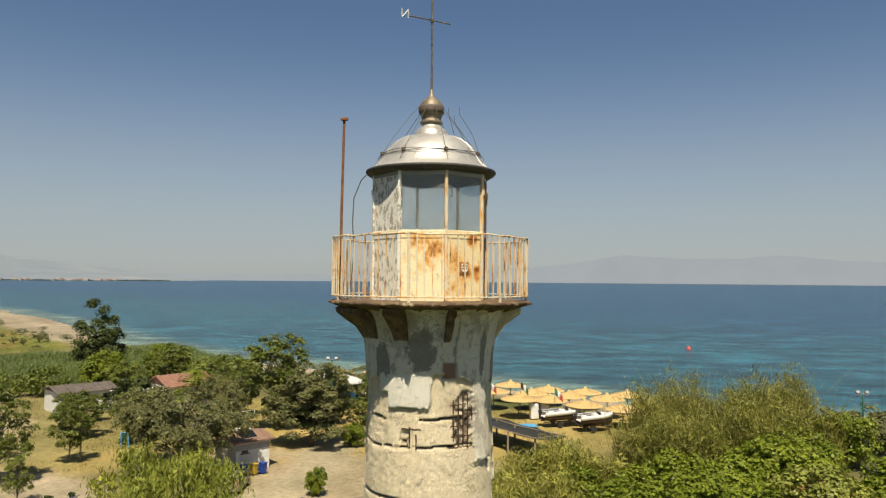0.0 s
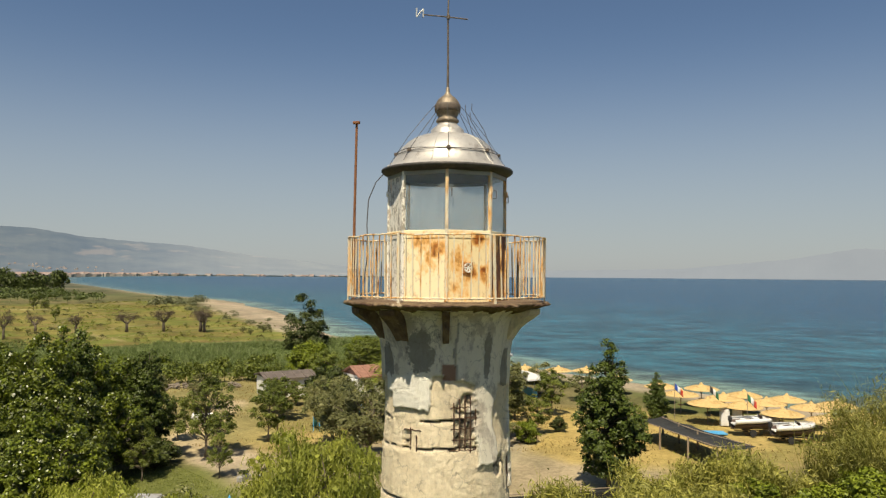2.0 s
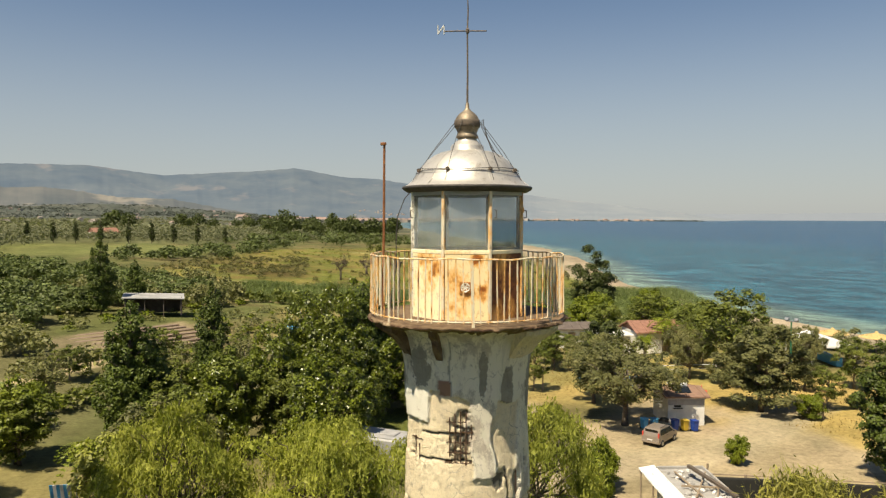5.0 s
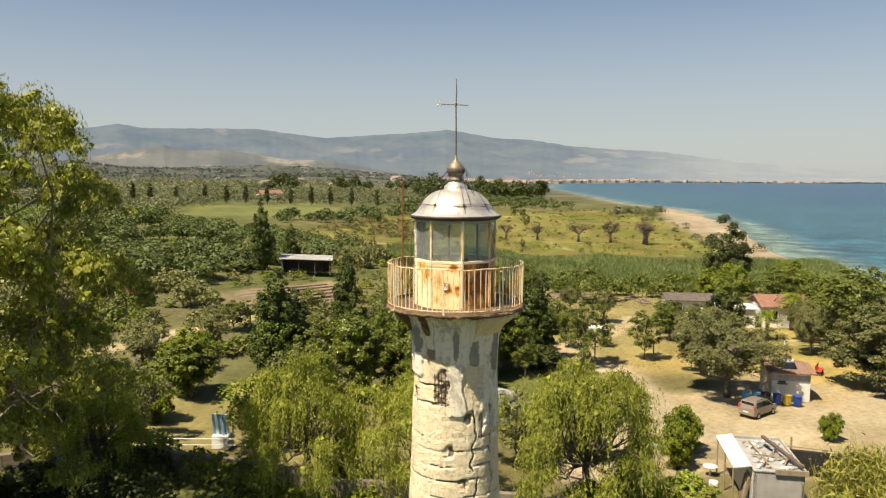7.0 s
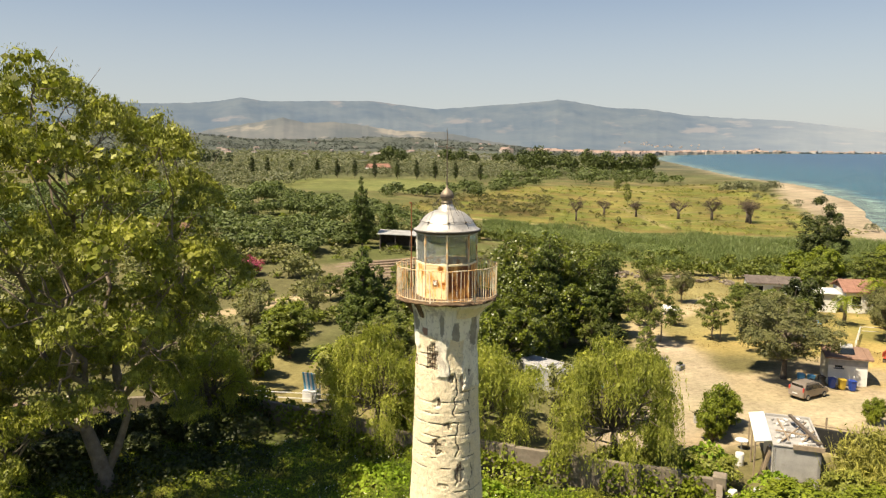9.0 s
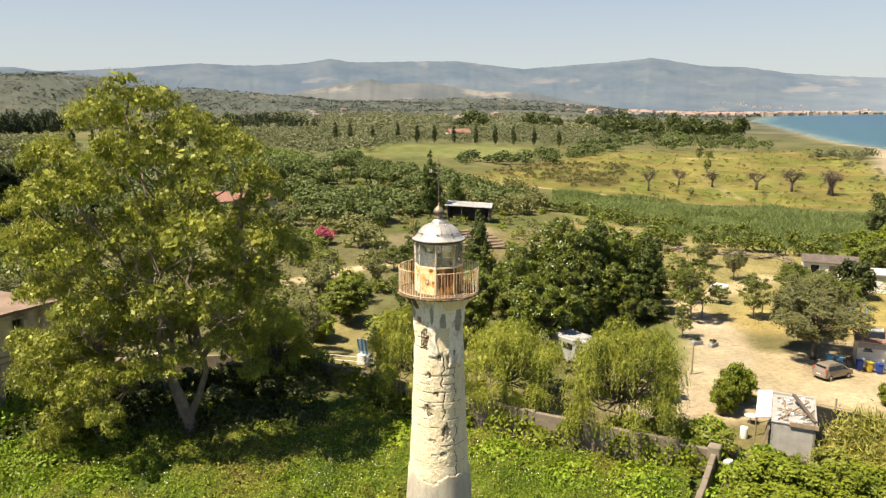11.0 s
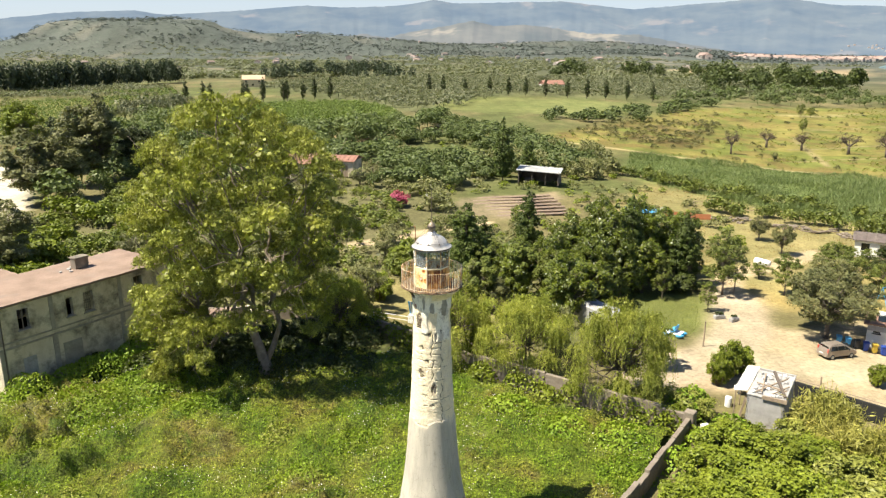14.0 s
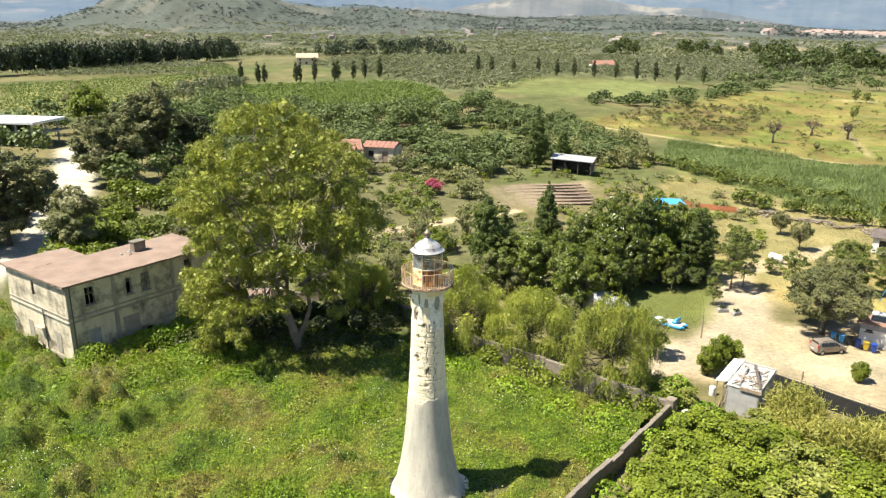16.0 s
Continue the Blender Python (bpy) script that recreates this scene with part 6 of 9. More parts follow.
def old_house():
    ex, ey = 9.7 / 14.74, 11.1 / 14.74
    turn = math.atan2(ey, ex)
    th = thing("old_house", "derelict two-storey house with stained plaster and flat roof", "house", at=(-31.6, 21.6, 0), turn=turn)
    L, D, H, wing = 16.0, 7.2, 7.75, (5.9, 4.2)
    front = [(1.8, 2.7, 5.5, 7.2), (5.9, 6.5, 5.4, 7.0), (7.5, 8.4, 5.3, 7.1), (12.5, 13.4, 5.3, 7.2), (7.6, 8.4, 0.0, 1.4), (11.4, 12.1, 0.2, 2.6)]
    part("front_wall", wall_with_holes(L, H, 0.4, front).mesh("front_wall"), OLD_WALL, th, "stained grey plaster wall")
    e = part("end_wall", wall_with_holes(D + wing[1] - 0.8, H, 0.4, [(5.0 - 0.4, 5.5 - 0.4, 5.7, 7.2)]).mesh("end_wall"), OLD_WALL, th, "sunlit pale plaster wall")
    e.matrix_basis = pose(0, D + wing[1] - 0.4, 0, 0, 0, -90)
    b = part("back_wall", wall_with_holes(L - wing[0], H, 0.4, []).mesh("back_wall"), OLD_WALL, th)
    b.matrix_basis = pose(L, D, 0, 0, 0, 180)
    b = part("back_wall", wall_with_holes(wing[0], H, 0.4, []).mesh("back_wall"), OLD_WALL, th)
    b.matrix_basis = pose(wing[0], D + wing[1], 0, 0, 0, 180)
    b = part("side_wall", wall_with_holes(wing[1] - 0.4, H, 0.4, []).mesh("side_wall"), OLD_WALL, th)
    b.matrix_basis = pose(wing[0], D, 0, 0, 0, 90)
    b = part("side_wall", wall_with_holes(D - 0.8, H, 0.4, []).mesh("side_wall"), OLD_WALL, th)
    b.matrix_basis = pose(L, 0.4, 0, 0, 0, 90)
    part("inner_floor", Shape().box((L / 2, D / 2, 3.95), (L - 0.9, D - 0.9, 0.2)).mesh("inner_floor"), DARK, th)
    for z0, z1, out in ((4.15, 4.32, 0.10), (4.62, 4.75, 0.07), (0.0, 0.5, 0.06)):
        part("string_course", Shape().box((L / 2, -out / 2, (z0 + z1) / 2), (L + 0.1, out, z1 - z0), 0, 0.015).mesh("string_course"), OLD_TRIM, th)
        part("string_course", Shape().box((-out / 2, (D + wing[1]) / 2, (z0 + z1) / 2), (out, D + wing[1], z1 - z0), 0, 0.015).mesh("string_course"), OLD_TRIM, th)
    for x, w in ((0.25, 0.5), (4.6, 0.45), (11.0, 0.45)):
        part("pilaster", Shape().box((x, -0.035, 2.1), (w, 0.07, 4.05), 0, 0.01).mesh("pilaster"), OLD_TRIM, th)
        part("pilaster", Shape().box((x, -0.03, 6.2), (w * 0.8, 0.06, 2.85), 0, 0.01).mesh("pilaster"), OLD_TRIM, th)
    for x0, x1, z0, z1 in ((1.75, 2.85, 0.45, 3.05), (12.6, 13.5, 0.4, 2.7), (5.2, 6.9, 0.4, 3.2)):
        part("blind_window", Shape().box(((x0 + x1) / 2, -0.02, (z0 + z1) / 2), (x1 - x0, 0.04, z1 - z0), 0, 0.01).mesh("blind_window"), OLD_TRIM if x0 > 5 else BLOCK, th, "bricked-up window")
    for y0 in (2.4, 7.7):
        part("blind_window", Shape().box((-0.02, y0, 1.75), (0.04, 0.95, 2.1), 0, 0.01).mesh("blind_window"), OLD_TRIM, th, "bricked-up window")
    for x0, x1, z0, z1 in front[:4]:
        w = part("window", Shape().box(((x0 + x1) / 2, -0.05, z0 - 0.06), (x1 - x0 + 0.24, 0.3, 0.1), 0, 0.01).mesh("window"), OLD_TRIM, th, "broken window opening with a stone sill")
        if x0 == 7.5:
            for i in range(1, 5):
                part("lattice_bar", Shape().box((x0 + (x1 - x0) * i / 5, 0.15, (z0 + z1) / 2), (0.05, 0.08, z1 - z0)).mesh("lattice_bar"), OLD_WALL, w)
            for i in range(1, 8):
                part("lattice_bar", Shape().box(((x0 + x1) / 2, 0.15, z0 + (z1 - z0) * i / 8), (x1 - x0, 0.085, 0.05)).mesh("lattice_bar"), OLD_WALL, w)
        elif x0 < 3 or x0 > 12:
            part("casement", Shape().box(((x0 + x1) / 2, 0.2, (z0 + z1) / 2), (0.07, 0.05, z1 - z0)).box(((x0 + x1) / 2, 0.2, z0 + (z1 - z0) * 0.6), (x1 - x0, 0.05, 0.06)).mesh("casement"), WOOD, w)
    part("downpipe", Shape().tube([(-0.1, 4.6, 0.2), (-0.1, 4.6, 4.6)], 0.06, 8).mesh("downpipe"), IRON, th, "rusty downpipe")
    part("downpipe", Shape().tube([(0.35, -0.1, 0.1), (0.4, -0.1, 7.7)], 0.05, 8).mesh("downpipe"), IRON, th, "rusty downpipe")
    part("awning_slab", Shape().box((-0.3, 5.2, 2.75), (0.6, 1.3, 0.08), 0, 0.01).mesh("awning_slab"), OLD_TRIM, th)
    r = np.random.default_rng(12)
    # roof slab with a ragged edge
    for (x0, x1, y0, y1) in ((-0.35, L + 0.3, -0.35, D + 0.2), (-0.35, wing[0] + 0.25, D + 0.2, D + wing[1] + 0.3)):
        nx, ny = 40, 20
        verts, faces = [], []
        for zz in (7.75, 7.95):
            for i in range(nx + 1):
                for j in range(ny + 1):
                    rag = 0.10 * (vnoise(i * 0.7, j * 0.7, zz * 3) - 0.5) * (i in (0, nx) or j in (0, ny))
                    verts.append((x0 + (x1 - x0) * i / nx + rag, y0 + (y1 - y0) * j / ny + rag, zz + (0.05 * (vnoise(i * 0.3, j * 0.3, 2) - 0.5) if zz > 7.8 else 0)))
        n = (nx + 1) * (ny + 1)
        for i in range(nx):
            for j in range(ny):
                a = i * (ny + 1) + j
                faces += [(a, a + 1, a + ny + 2, a + ny + 1), (n + a, n + a + ny + 1, n + a + ny + 2, n + a + 1)]
        rim = [i * (ny + 1) for i in range(nx + 1)] + [nx * (ny + 1) + j for j in range(1, ny + 1)] + [i * (ny + 1) + ny for i in range(nx - 1, -1, -1)] + [j for j in range(ny - 1, 0, -1)]
        faces += [(a, b_, n + b_, n + a) for a, b_ in zip(rim, rim[1:] + rim[:1])]
        part("roof", mesh_of("roof", verts, faces), ROOF_SLAB, th, "worn pinkish flat roof")
    ch = part("chimney", Shape().box((10.3, 4.6, 8.45), (1.3, 0.85, 1.0), 0, 0.03).box((10.3, 4.6, 8.98), (1.45, 1.0, 0.1), 0, 0.02).mesh("chimney"), WALL_STONE, th, "squat brown masonry chimney")
    for i in range(7):
        part("rubble", Shape().box((9.3 + r.normal() * 0.5, 4.4 + r.normal() * 0.4, 8.02), (0.3, 0.2, 0.14), r.uniform(0, 3), 0.03).mesh("rubble"), BLOCK, th)


old_house()


def ruin():
    """What is left of a low outbuilding: broken walls, part of a pinkish roof slab, rubble."""
    th = thing("ruined_outbuilding", "low ruined outbuilding with stained walls and broken roof", "ruin", at=(-18.6, 29.0, 0), turn=radians(12))
    part("front_wall", wall_with_holes(6.4, 2.3, 0.35, [(1.0, 1.9, 0.0, 1.8), (5.5, 6.4, 1.7, 2.3), (3.8, 4.5, 1.9, 2.3)]).mesh("front_wall"), OLD_WALL, th)
    part("side_wall", wall_with_holes(3.4, 2.6, 0.35, [(0.0, 0.8, 2.0, 2.6)]).mesh("side_wall"), OLD_WALL, th).matrix_basis = pose(6.4, 0.35, 0, 0, 0, 90)
    part("side_wall", wall_with_holes(3.4, 2.6, 0.35, []).mesh("side_wall"), OLD_WALL, th).matrix_basis = pose(0, 3.75, 0, 0, 0, -90)
    part("back_wall", wall_with_holes(5.7, 2.9, 0.35, []).mesh("back_wall"), OLD_WALL, th).matrix_basis = pose(6.05, 3.75, 0, 0, 0, 180)
    slab = part("roof_slab", Shape().box((0, 0, 0), (4.2, 3.6, 0.16), bevel=0.03, m=pose(2.2, 1.9, 2.75, 6, 2, 0)).mesh("roof_slab"), ROOF_SLAB, th, "broken pinkish roof slab")
    q = np.random.default_rng(31)
    for k in range(22):
        sz = q.uniform(0.15, 0.5, 3) * (1, 1, 0.5)
        part("rubble", Shape().box((0, 0, 0), sz, bevel=0.02, m=pose(q.uniform(4.3, 6.0), q.uniform(0.5, 3.2), 0.1 + sz[2] / 2 + q.uniform(0, 0.25), q.normal() * 12, q.normal() * 12, q.uniform(0, 180))).mesh("rubble"), ROOF_SLAB if k % 2 else BLOCK, th)


ruin()


def yard_wall():
    pts = [(3.0, -11.0), (8.2, -4.2), (14.2, 1.8), (20.2, 7.9), (17.0, 10.6), (13.4, 14.4), (10.0, 17.6), (6.8, 20.6), (4.6, 23.6), (1.6, 27.4), (-1.8, 31.4), (-7.5, 34.2), (-18, 36.6)]
    w = thing("yard_wall", "long old masonry yard wall with worn top", "wall", kind="structure")
    w.name = "wall_yard"
    r = np.random.default_rng(3)
    for (ax, ay), (bx, by) in zip(pts[:-1], pts[1:]):
        L = math.hypot(bx - ax, by - ay)
        tall = 1.5 if by < 8 else 1.95
        n = max(2, int(L / 1.6))
        for i in range(n):
            u = (i + 0.5) / n
            hh = tall + r.normal() * 0.04 - (0.25 if r.random() < 0.12 else 0)
            q = part("wall_section", Shape().box((0, 0, hh / 2 - 0.1), (L / n + 0.002, 0.34 + r.normal() * 0.008, hh + 0.2), 0, 0.03).mesh("wall_section"), WALL_STONE, w)
            q.matrix_basis = pose(ax + (bx - ax) * u, ay + (by - ay) * u, 0, 0, 0, math.degrees(math.atan2(by - ay, bx - ax)))
    q = part("gate_pier", Shape().box((20.3, 8.0, 0.9), (0.75, 0.75, 2.0), 0.75, 0.05).mesh("gate_pier"), WALL_STONE, w, "weathered square pier")


yard_wall()


def gable_house(name, label, at, turn, L, D, H, wall, roof, rise=1.0, openings=(), flat=False):
    """A small house: four walls with openings on the front, a roof with eaves."""
    th = thing(name, label, "house", at=at, turn=turn)
    part("front_wall", wall_with_holes(L, H, 0.25, openings).mesh("front_wall"), wall, th)
    for x, y, rz, ln in ((0, D - 0.25, -90, D - 0.5), (L, 0.25, 90, D - 0.5), (L, D, 180, L)):
        part("side_wall", wall_with_holes(ln, H, 0.25, []).mesh("side_wall"), wall, th).matrix_basis = pose(x, y, 0, 0, 0, rz)
    part("inner_wall", Shape().box((L / 2, D * 0.5, H * 0.48), (L - 0.6, 0.1, H * 0.94)).mesh("inner_wall"), DARK, th)
    e = 0.35
    if flat:
        part("roof", Shape().box((L / 2, D / 2, H + 0.09), (L + 2 * e, D + 2 * e, 0.18), 0, 0.03).mesh("roof"), roof, th)
    else:
        s = Shape()
        for sg in (0, 1):
            y0, y1 = (-e, D / 2) if sg == 0 else (D + e, D / 2)
            zz = H - rise * e / (D / 2)
            v = [(-e, y0, zz), (L + e, y0, zz), (L + e, y1, H + rise), (-e, y1, H + rise)]
            v += [(x, y, z + 0.12) for x, y, z in v]
            s.add(v, [(0, 3, 2, 1), (4, 5, 6, 7), (0, 1, 5, 4), (1, 2, 6, 5), (2, 3, 7, 6), (3, 0, 4, 7)])
        for x in (0.0, L):
            s.add([(x, 0, H), (x, D, H), (x, D / 2, H + rise)], [(0, 1, 2)])
        rf = part("roof", s.mesh("roof"), roof, th)
        for k in range(int(L / 0.9)):
            for sg in (0, 1):
                y0, y1 = (-e, D / 2) if sg == 0 else (D + e, D / 2)
                x = -e + 0.45 + k * (L + 2 * e - 0.9) / max(1, int(L / 0.9) - 1)
                part("tile_ridge", Shape().tube([(x, y0, H - rise * e / (D / 2) + 0.13), (x, y1, H + rise + 0.13)], 0.05, 6).mesh("tile_ridge"), roof, rf)
    for x0, x1, z0, z1 in openings:
        if z0 > 0.3:
            part("window", Shape().box(((x0 + x1) / 2, 0.12, (z0 + z1) / 2), (x1 - x0, 0.04, z1 - z0)).box(((x0 + x1) / 2, -0.04, z0 - 0.05), (x1 - x0 + 0.2, 0.2, 0.07), 0, 0.01).mesh("window"), CAR_GLASS, th)
        else:
            part("door", Shape().box(((x0 + x1) / 2, 0.14, (z0 + z1) / 2), (x1 - x0, 0.06, z1 - z0)).mesh("door"), WOOD, th)
    return th


# toilet block with a water tank on its roof
wc = gable_house("toilet_block", "small white toilet block with brown roof beside bins", (45.0, 21.0, 0), math.atan2(-1.9, 2.15), 3.0, 3.6, 2.4, WHITEWASH, BROWN_TILE, 0.35, [(0.5, 1.1, 1.5, 2.0)])
part("lower_band", Shape().box((1.5, -0.012, 1.95), (3.0, 0.02, 0.5)).mesh("lower_band"), GREY_SHEET, wc, "grey upper band")
wt = part("water_tank", Shape().tube([(0.7, 1.4, 3.05), (0.75, 1.4, 3.05), (1.95, 1.4, 3.05), (2.0, 1.4, 3.05)], [0.2, 0.26, 0.26, 0.2], 16).mesh("water_tank", True), HULL, wc, "white cylinder tank")
for x in (0.85, 1.85):
    part("leg", Shape().box((x, 1.4, 2.72), (0.05, 0.4, 0.3)).mesh("leg"), CHROME, wt)
part("solar_panel", Shape().box((0, 0, 0), (1.3, 0.9, 0.05), m=pose(1.4, 0.75, 2.78, 22, 0, 0)).mesh("solar_panel"), CAR_GLASS, wc, "dark solar water panel")


def wheelie_bin(at, turn, mat, label):
    th = thing("wheelie_bin", label, "bin", "bins beside the toilet block", at=at, turn=turn)
    th.scale = (0.85, 0.85, 0.85)
    bm = bmesh.new()
    bmesh.ops.create_cube(bm, size=1.0)
    for v in bm.verts:
        k = 0.5 if v.co.z > 0 else 0.4
        v.co = (v.co.x * 1.1 * k, v.co.y * 1.25 * k, 0.08 + (v.co.z + 0.5) * 0.92)
    bmesh.ops.bevel(bm, geom=bm.edges[:], offset=0.03, segments=2, affect="EDGES")
    me = bpy.data.meshes.new("body")
    bm.to_mesh(me)
    bm.free()
    part("body", me, mat, th)
    part("lid", Shape().box((0, -0.02, 1.04), (0.6, 0.7, 0.07), 0, 0.025).mesh("lid"), mat, th)
    part("handle", Shape().tube([(-0.22, 0.36, 1.0), (-0.22, 0.42, 1.0), (0.22, 0.42, 1.0), (0.22, 0.36, 1.0)], 0.018, 6).mesh("handle"), BLACK, th)
    for x in (-0.24, 0.24):
        part("wheel", Shape().tube([(x - 0.03, 0.26, 0.1), (x + 0.03, 0.26, 0.1)], 0.1, 12).mesh("wheel"), BLACK, th)


for (x, y), mt, lb in (((42.9, 21.9), SKYBLUE, "light blue plastic wheelie bin"), ((43.4, 21.3), SKYBLUE, "light blue plastic wheelie bin"), ((43.9, 20.7), BLACK, "black plastic wheelie bin"), ((44.3, 20.0), BLUE, "dark blue plastic wheelie bin"), ((44.75, 19.4), YELLOW, "yellow plastic wheelie bin"), ((45.2, 18.8), BLUE, "dark blue plastic wheelie bin")):
    wheelie_bin((x, y, 0), radians(-45 + 20), mt, lb)


def parked_car():
    th = thing("car", "parked taupe compact hatchback on the sandy lot", "car", at=(40.7, 19.3, 0.0), turn=radians(5))
    th.scale = (0.86, 0.86, 0.86)
    # side outline along x (front at +x), half widths by height
    outline = [(-1.82, 0.32), (-1.86, 0.62), (-1.8, 0.95), (-1.68, 1.02), (-1.48, 1.50), (-1.2, 1.57), (0.25, 1.56), (0.55, 1.48), (1.12, 1.02), (1.70, 0.86), (1.88, 0.62), (1.86, 0.34)]
    def shell(name, pts, w0, w1, z0, z1):
        v, n = [], len(pts)
        for sg in (-1, 1):
            for x, z in pts:
                v.append((x, sg * (w0 + (w1 - w0) * max(0, min(1, (z - z0) / (z1 - z0)))), z))
        f = [tuple(range(n)), tuple(range(2 * n - 1, n - 1, -1))] + [(i, i + n, (i + 1) % n + n, (i + 1) % n) for i in range(n)]
        bm = bmesh.new()
        vs = [bm.verts.new(q) for q in v]
        for q in f:
            bm.faces.new([vs[i] for i in reversed(q)])
        bmesh.ops.bevel(bm, geom=bm.edges[:], offset=0.035, segments=2, affect="EDGES")
        bmesh.ops.recalc_face_normals(bm, faces=bm.faces)
        me = bpy.data.meshes.new(name)
        bm.to_mesh(me)
        bm.free()
        return me
    body = part("body", shell("body", outline, 0.82, 0.66, 0.95, 1.55), TAUPE, th)
    for y in (-1, 1):
        for x0, x1, x2, x3 in ((-1.42, -0.62, -0.62, -1.30), (-0.55, 0.30, 0.22, -0.55), (0.36, 0.98, 0.36, 0.30)):
            v = [(x0, y * 0.835, 1.03), (x1, y * 0.835, 1.03), (x2, y * 0.715, 1.46), (x3, y * 0.715, 1.46)]
            v += [(x, yy - y * 0.05, z) for x, yy, z in v]
            part("side_window", mesh_of("side_window", v, [(0, 1, 2, 3), (4, 7, 6, 5), (0, 4, 5, 1), (1, 5, 6, 2), (2, 6, 7, 3), (3, 7, 4, 0)]), CAR_GLASS, body)
        part("mirror", Shape().box((0.75, y * 0.93, 1.05), (0.12, 0.18, 0.12), 0, 0.03).mesh("mirror"), BLACK, body)
        part("tail_light", Shape().box((-1.76, y * 0.72, 1.05), (0.14, 0.14, 0.42), 0, 0.03).mesh("tail_light"), RED, body, "tall red tail light")
        part("headlight", Shape().box((1.74, y * 0.6, 0.76), (0.2, 0.3, 0.16), 0, 0.04).mesh("headlight"), HULL, body)
        part("door_handle", Shape().box((-0.35, y * 0.845, 0.9), (0.16, 0.03, 0.03), 0, 0.008).mesh("door_handle"), BLACK, body)
        part("roof_rail", Shape().tube([(-1.2, y * 0.6, 1.58), (-1.1, y * 0.6, 1.63), (0.2, y * 0.6, 1.62), (0.3, y * 0.6, 1.57)], 0.02, 6).mesh("roof_rail"), BLACK, body)
        for x in (-1.18, 1.2):
            w = part("wheel", Shape().tube([(x, y * 0.66, 0.3), (x, y * 0.68, 0.3), (x, y * 0.84, 0.3), (x, y * 0.86, 0.3)], [0.26, 0.3, 0.3, 0.26], 20).mesh("wheel", True), BLACK, th)
            part("rim", Shape().tube([(x, y * 0.852, 0.3), (x, y * 0.868, 0.3)], [0.19, 0.17], 16).mesh("rim"), CHROME, w)
    part("rear_window", Shape().box((0, 0, 0), (1.15, 0.03, 0.42), m=pose(-1.60, 0, 1.27, 0, 0, 90) @ pose(0, 0, 0, -22)).mesh("rear_window"), CAR_GLASS, body)
    part("windscreen", Shape().box((0, 0, 0), (1.24, 0.03, 0.62), m=pose(0.86, 0, 1.26, 0, 0, 90) @ pose(0, 0, 0, 50)).mesh("windscreen"), CAR_GLASS, body)
    part("rear_bumper", Shape().box((-1.86, 0, 0.45), (0.14, 1.5, 0.24), 0, 0.05).mesh("rear_bumper"), TAUPE, body)
    part("number_plate", Shape().box((-1.94, 0, 0.66), (0.02, 0.5, 0.11)).mesh("number_plate"), HULL, body, "plain white plate")


parked_car()


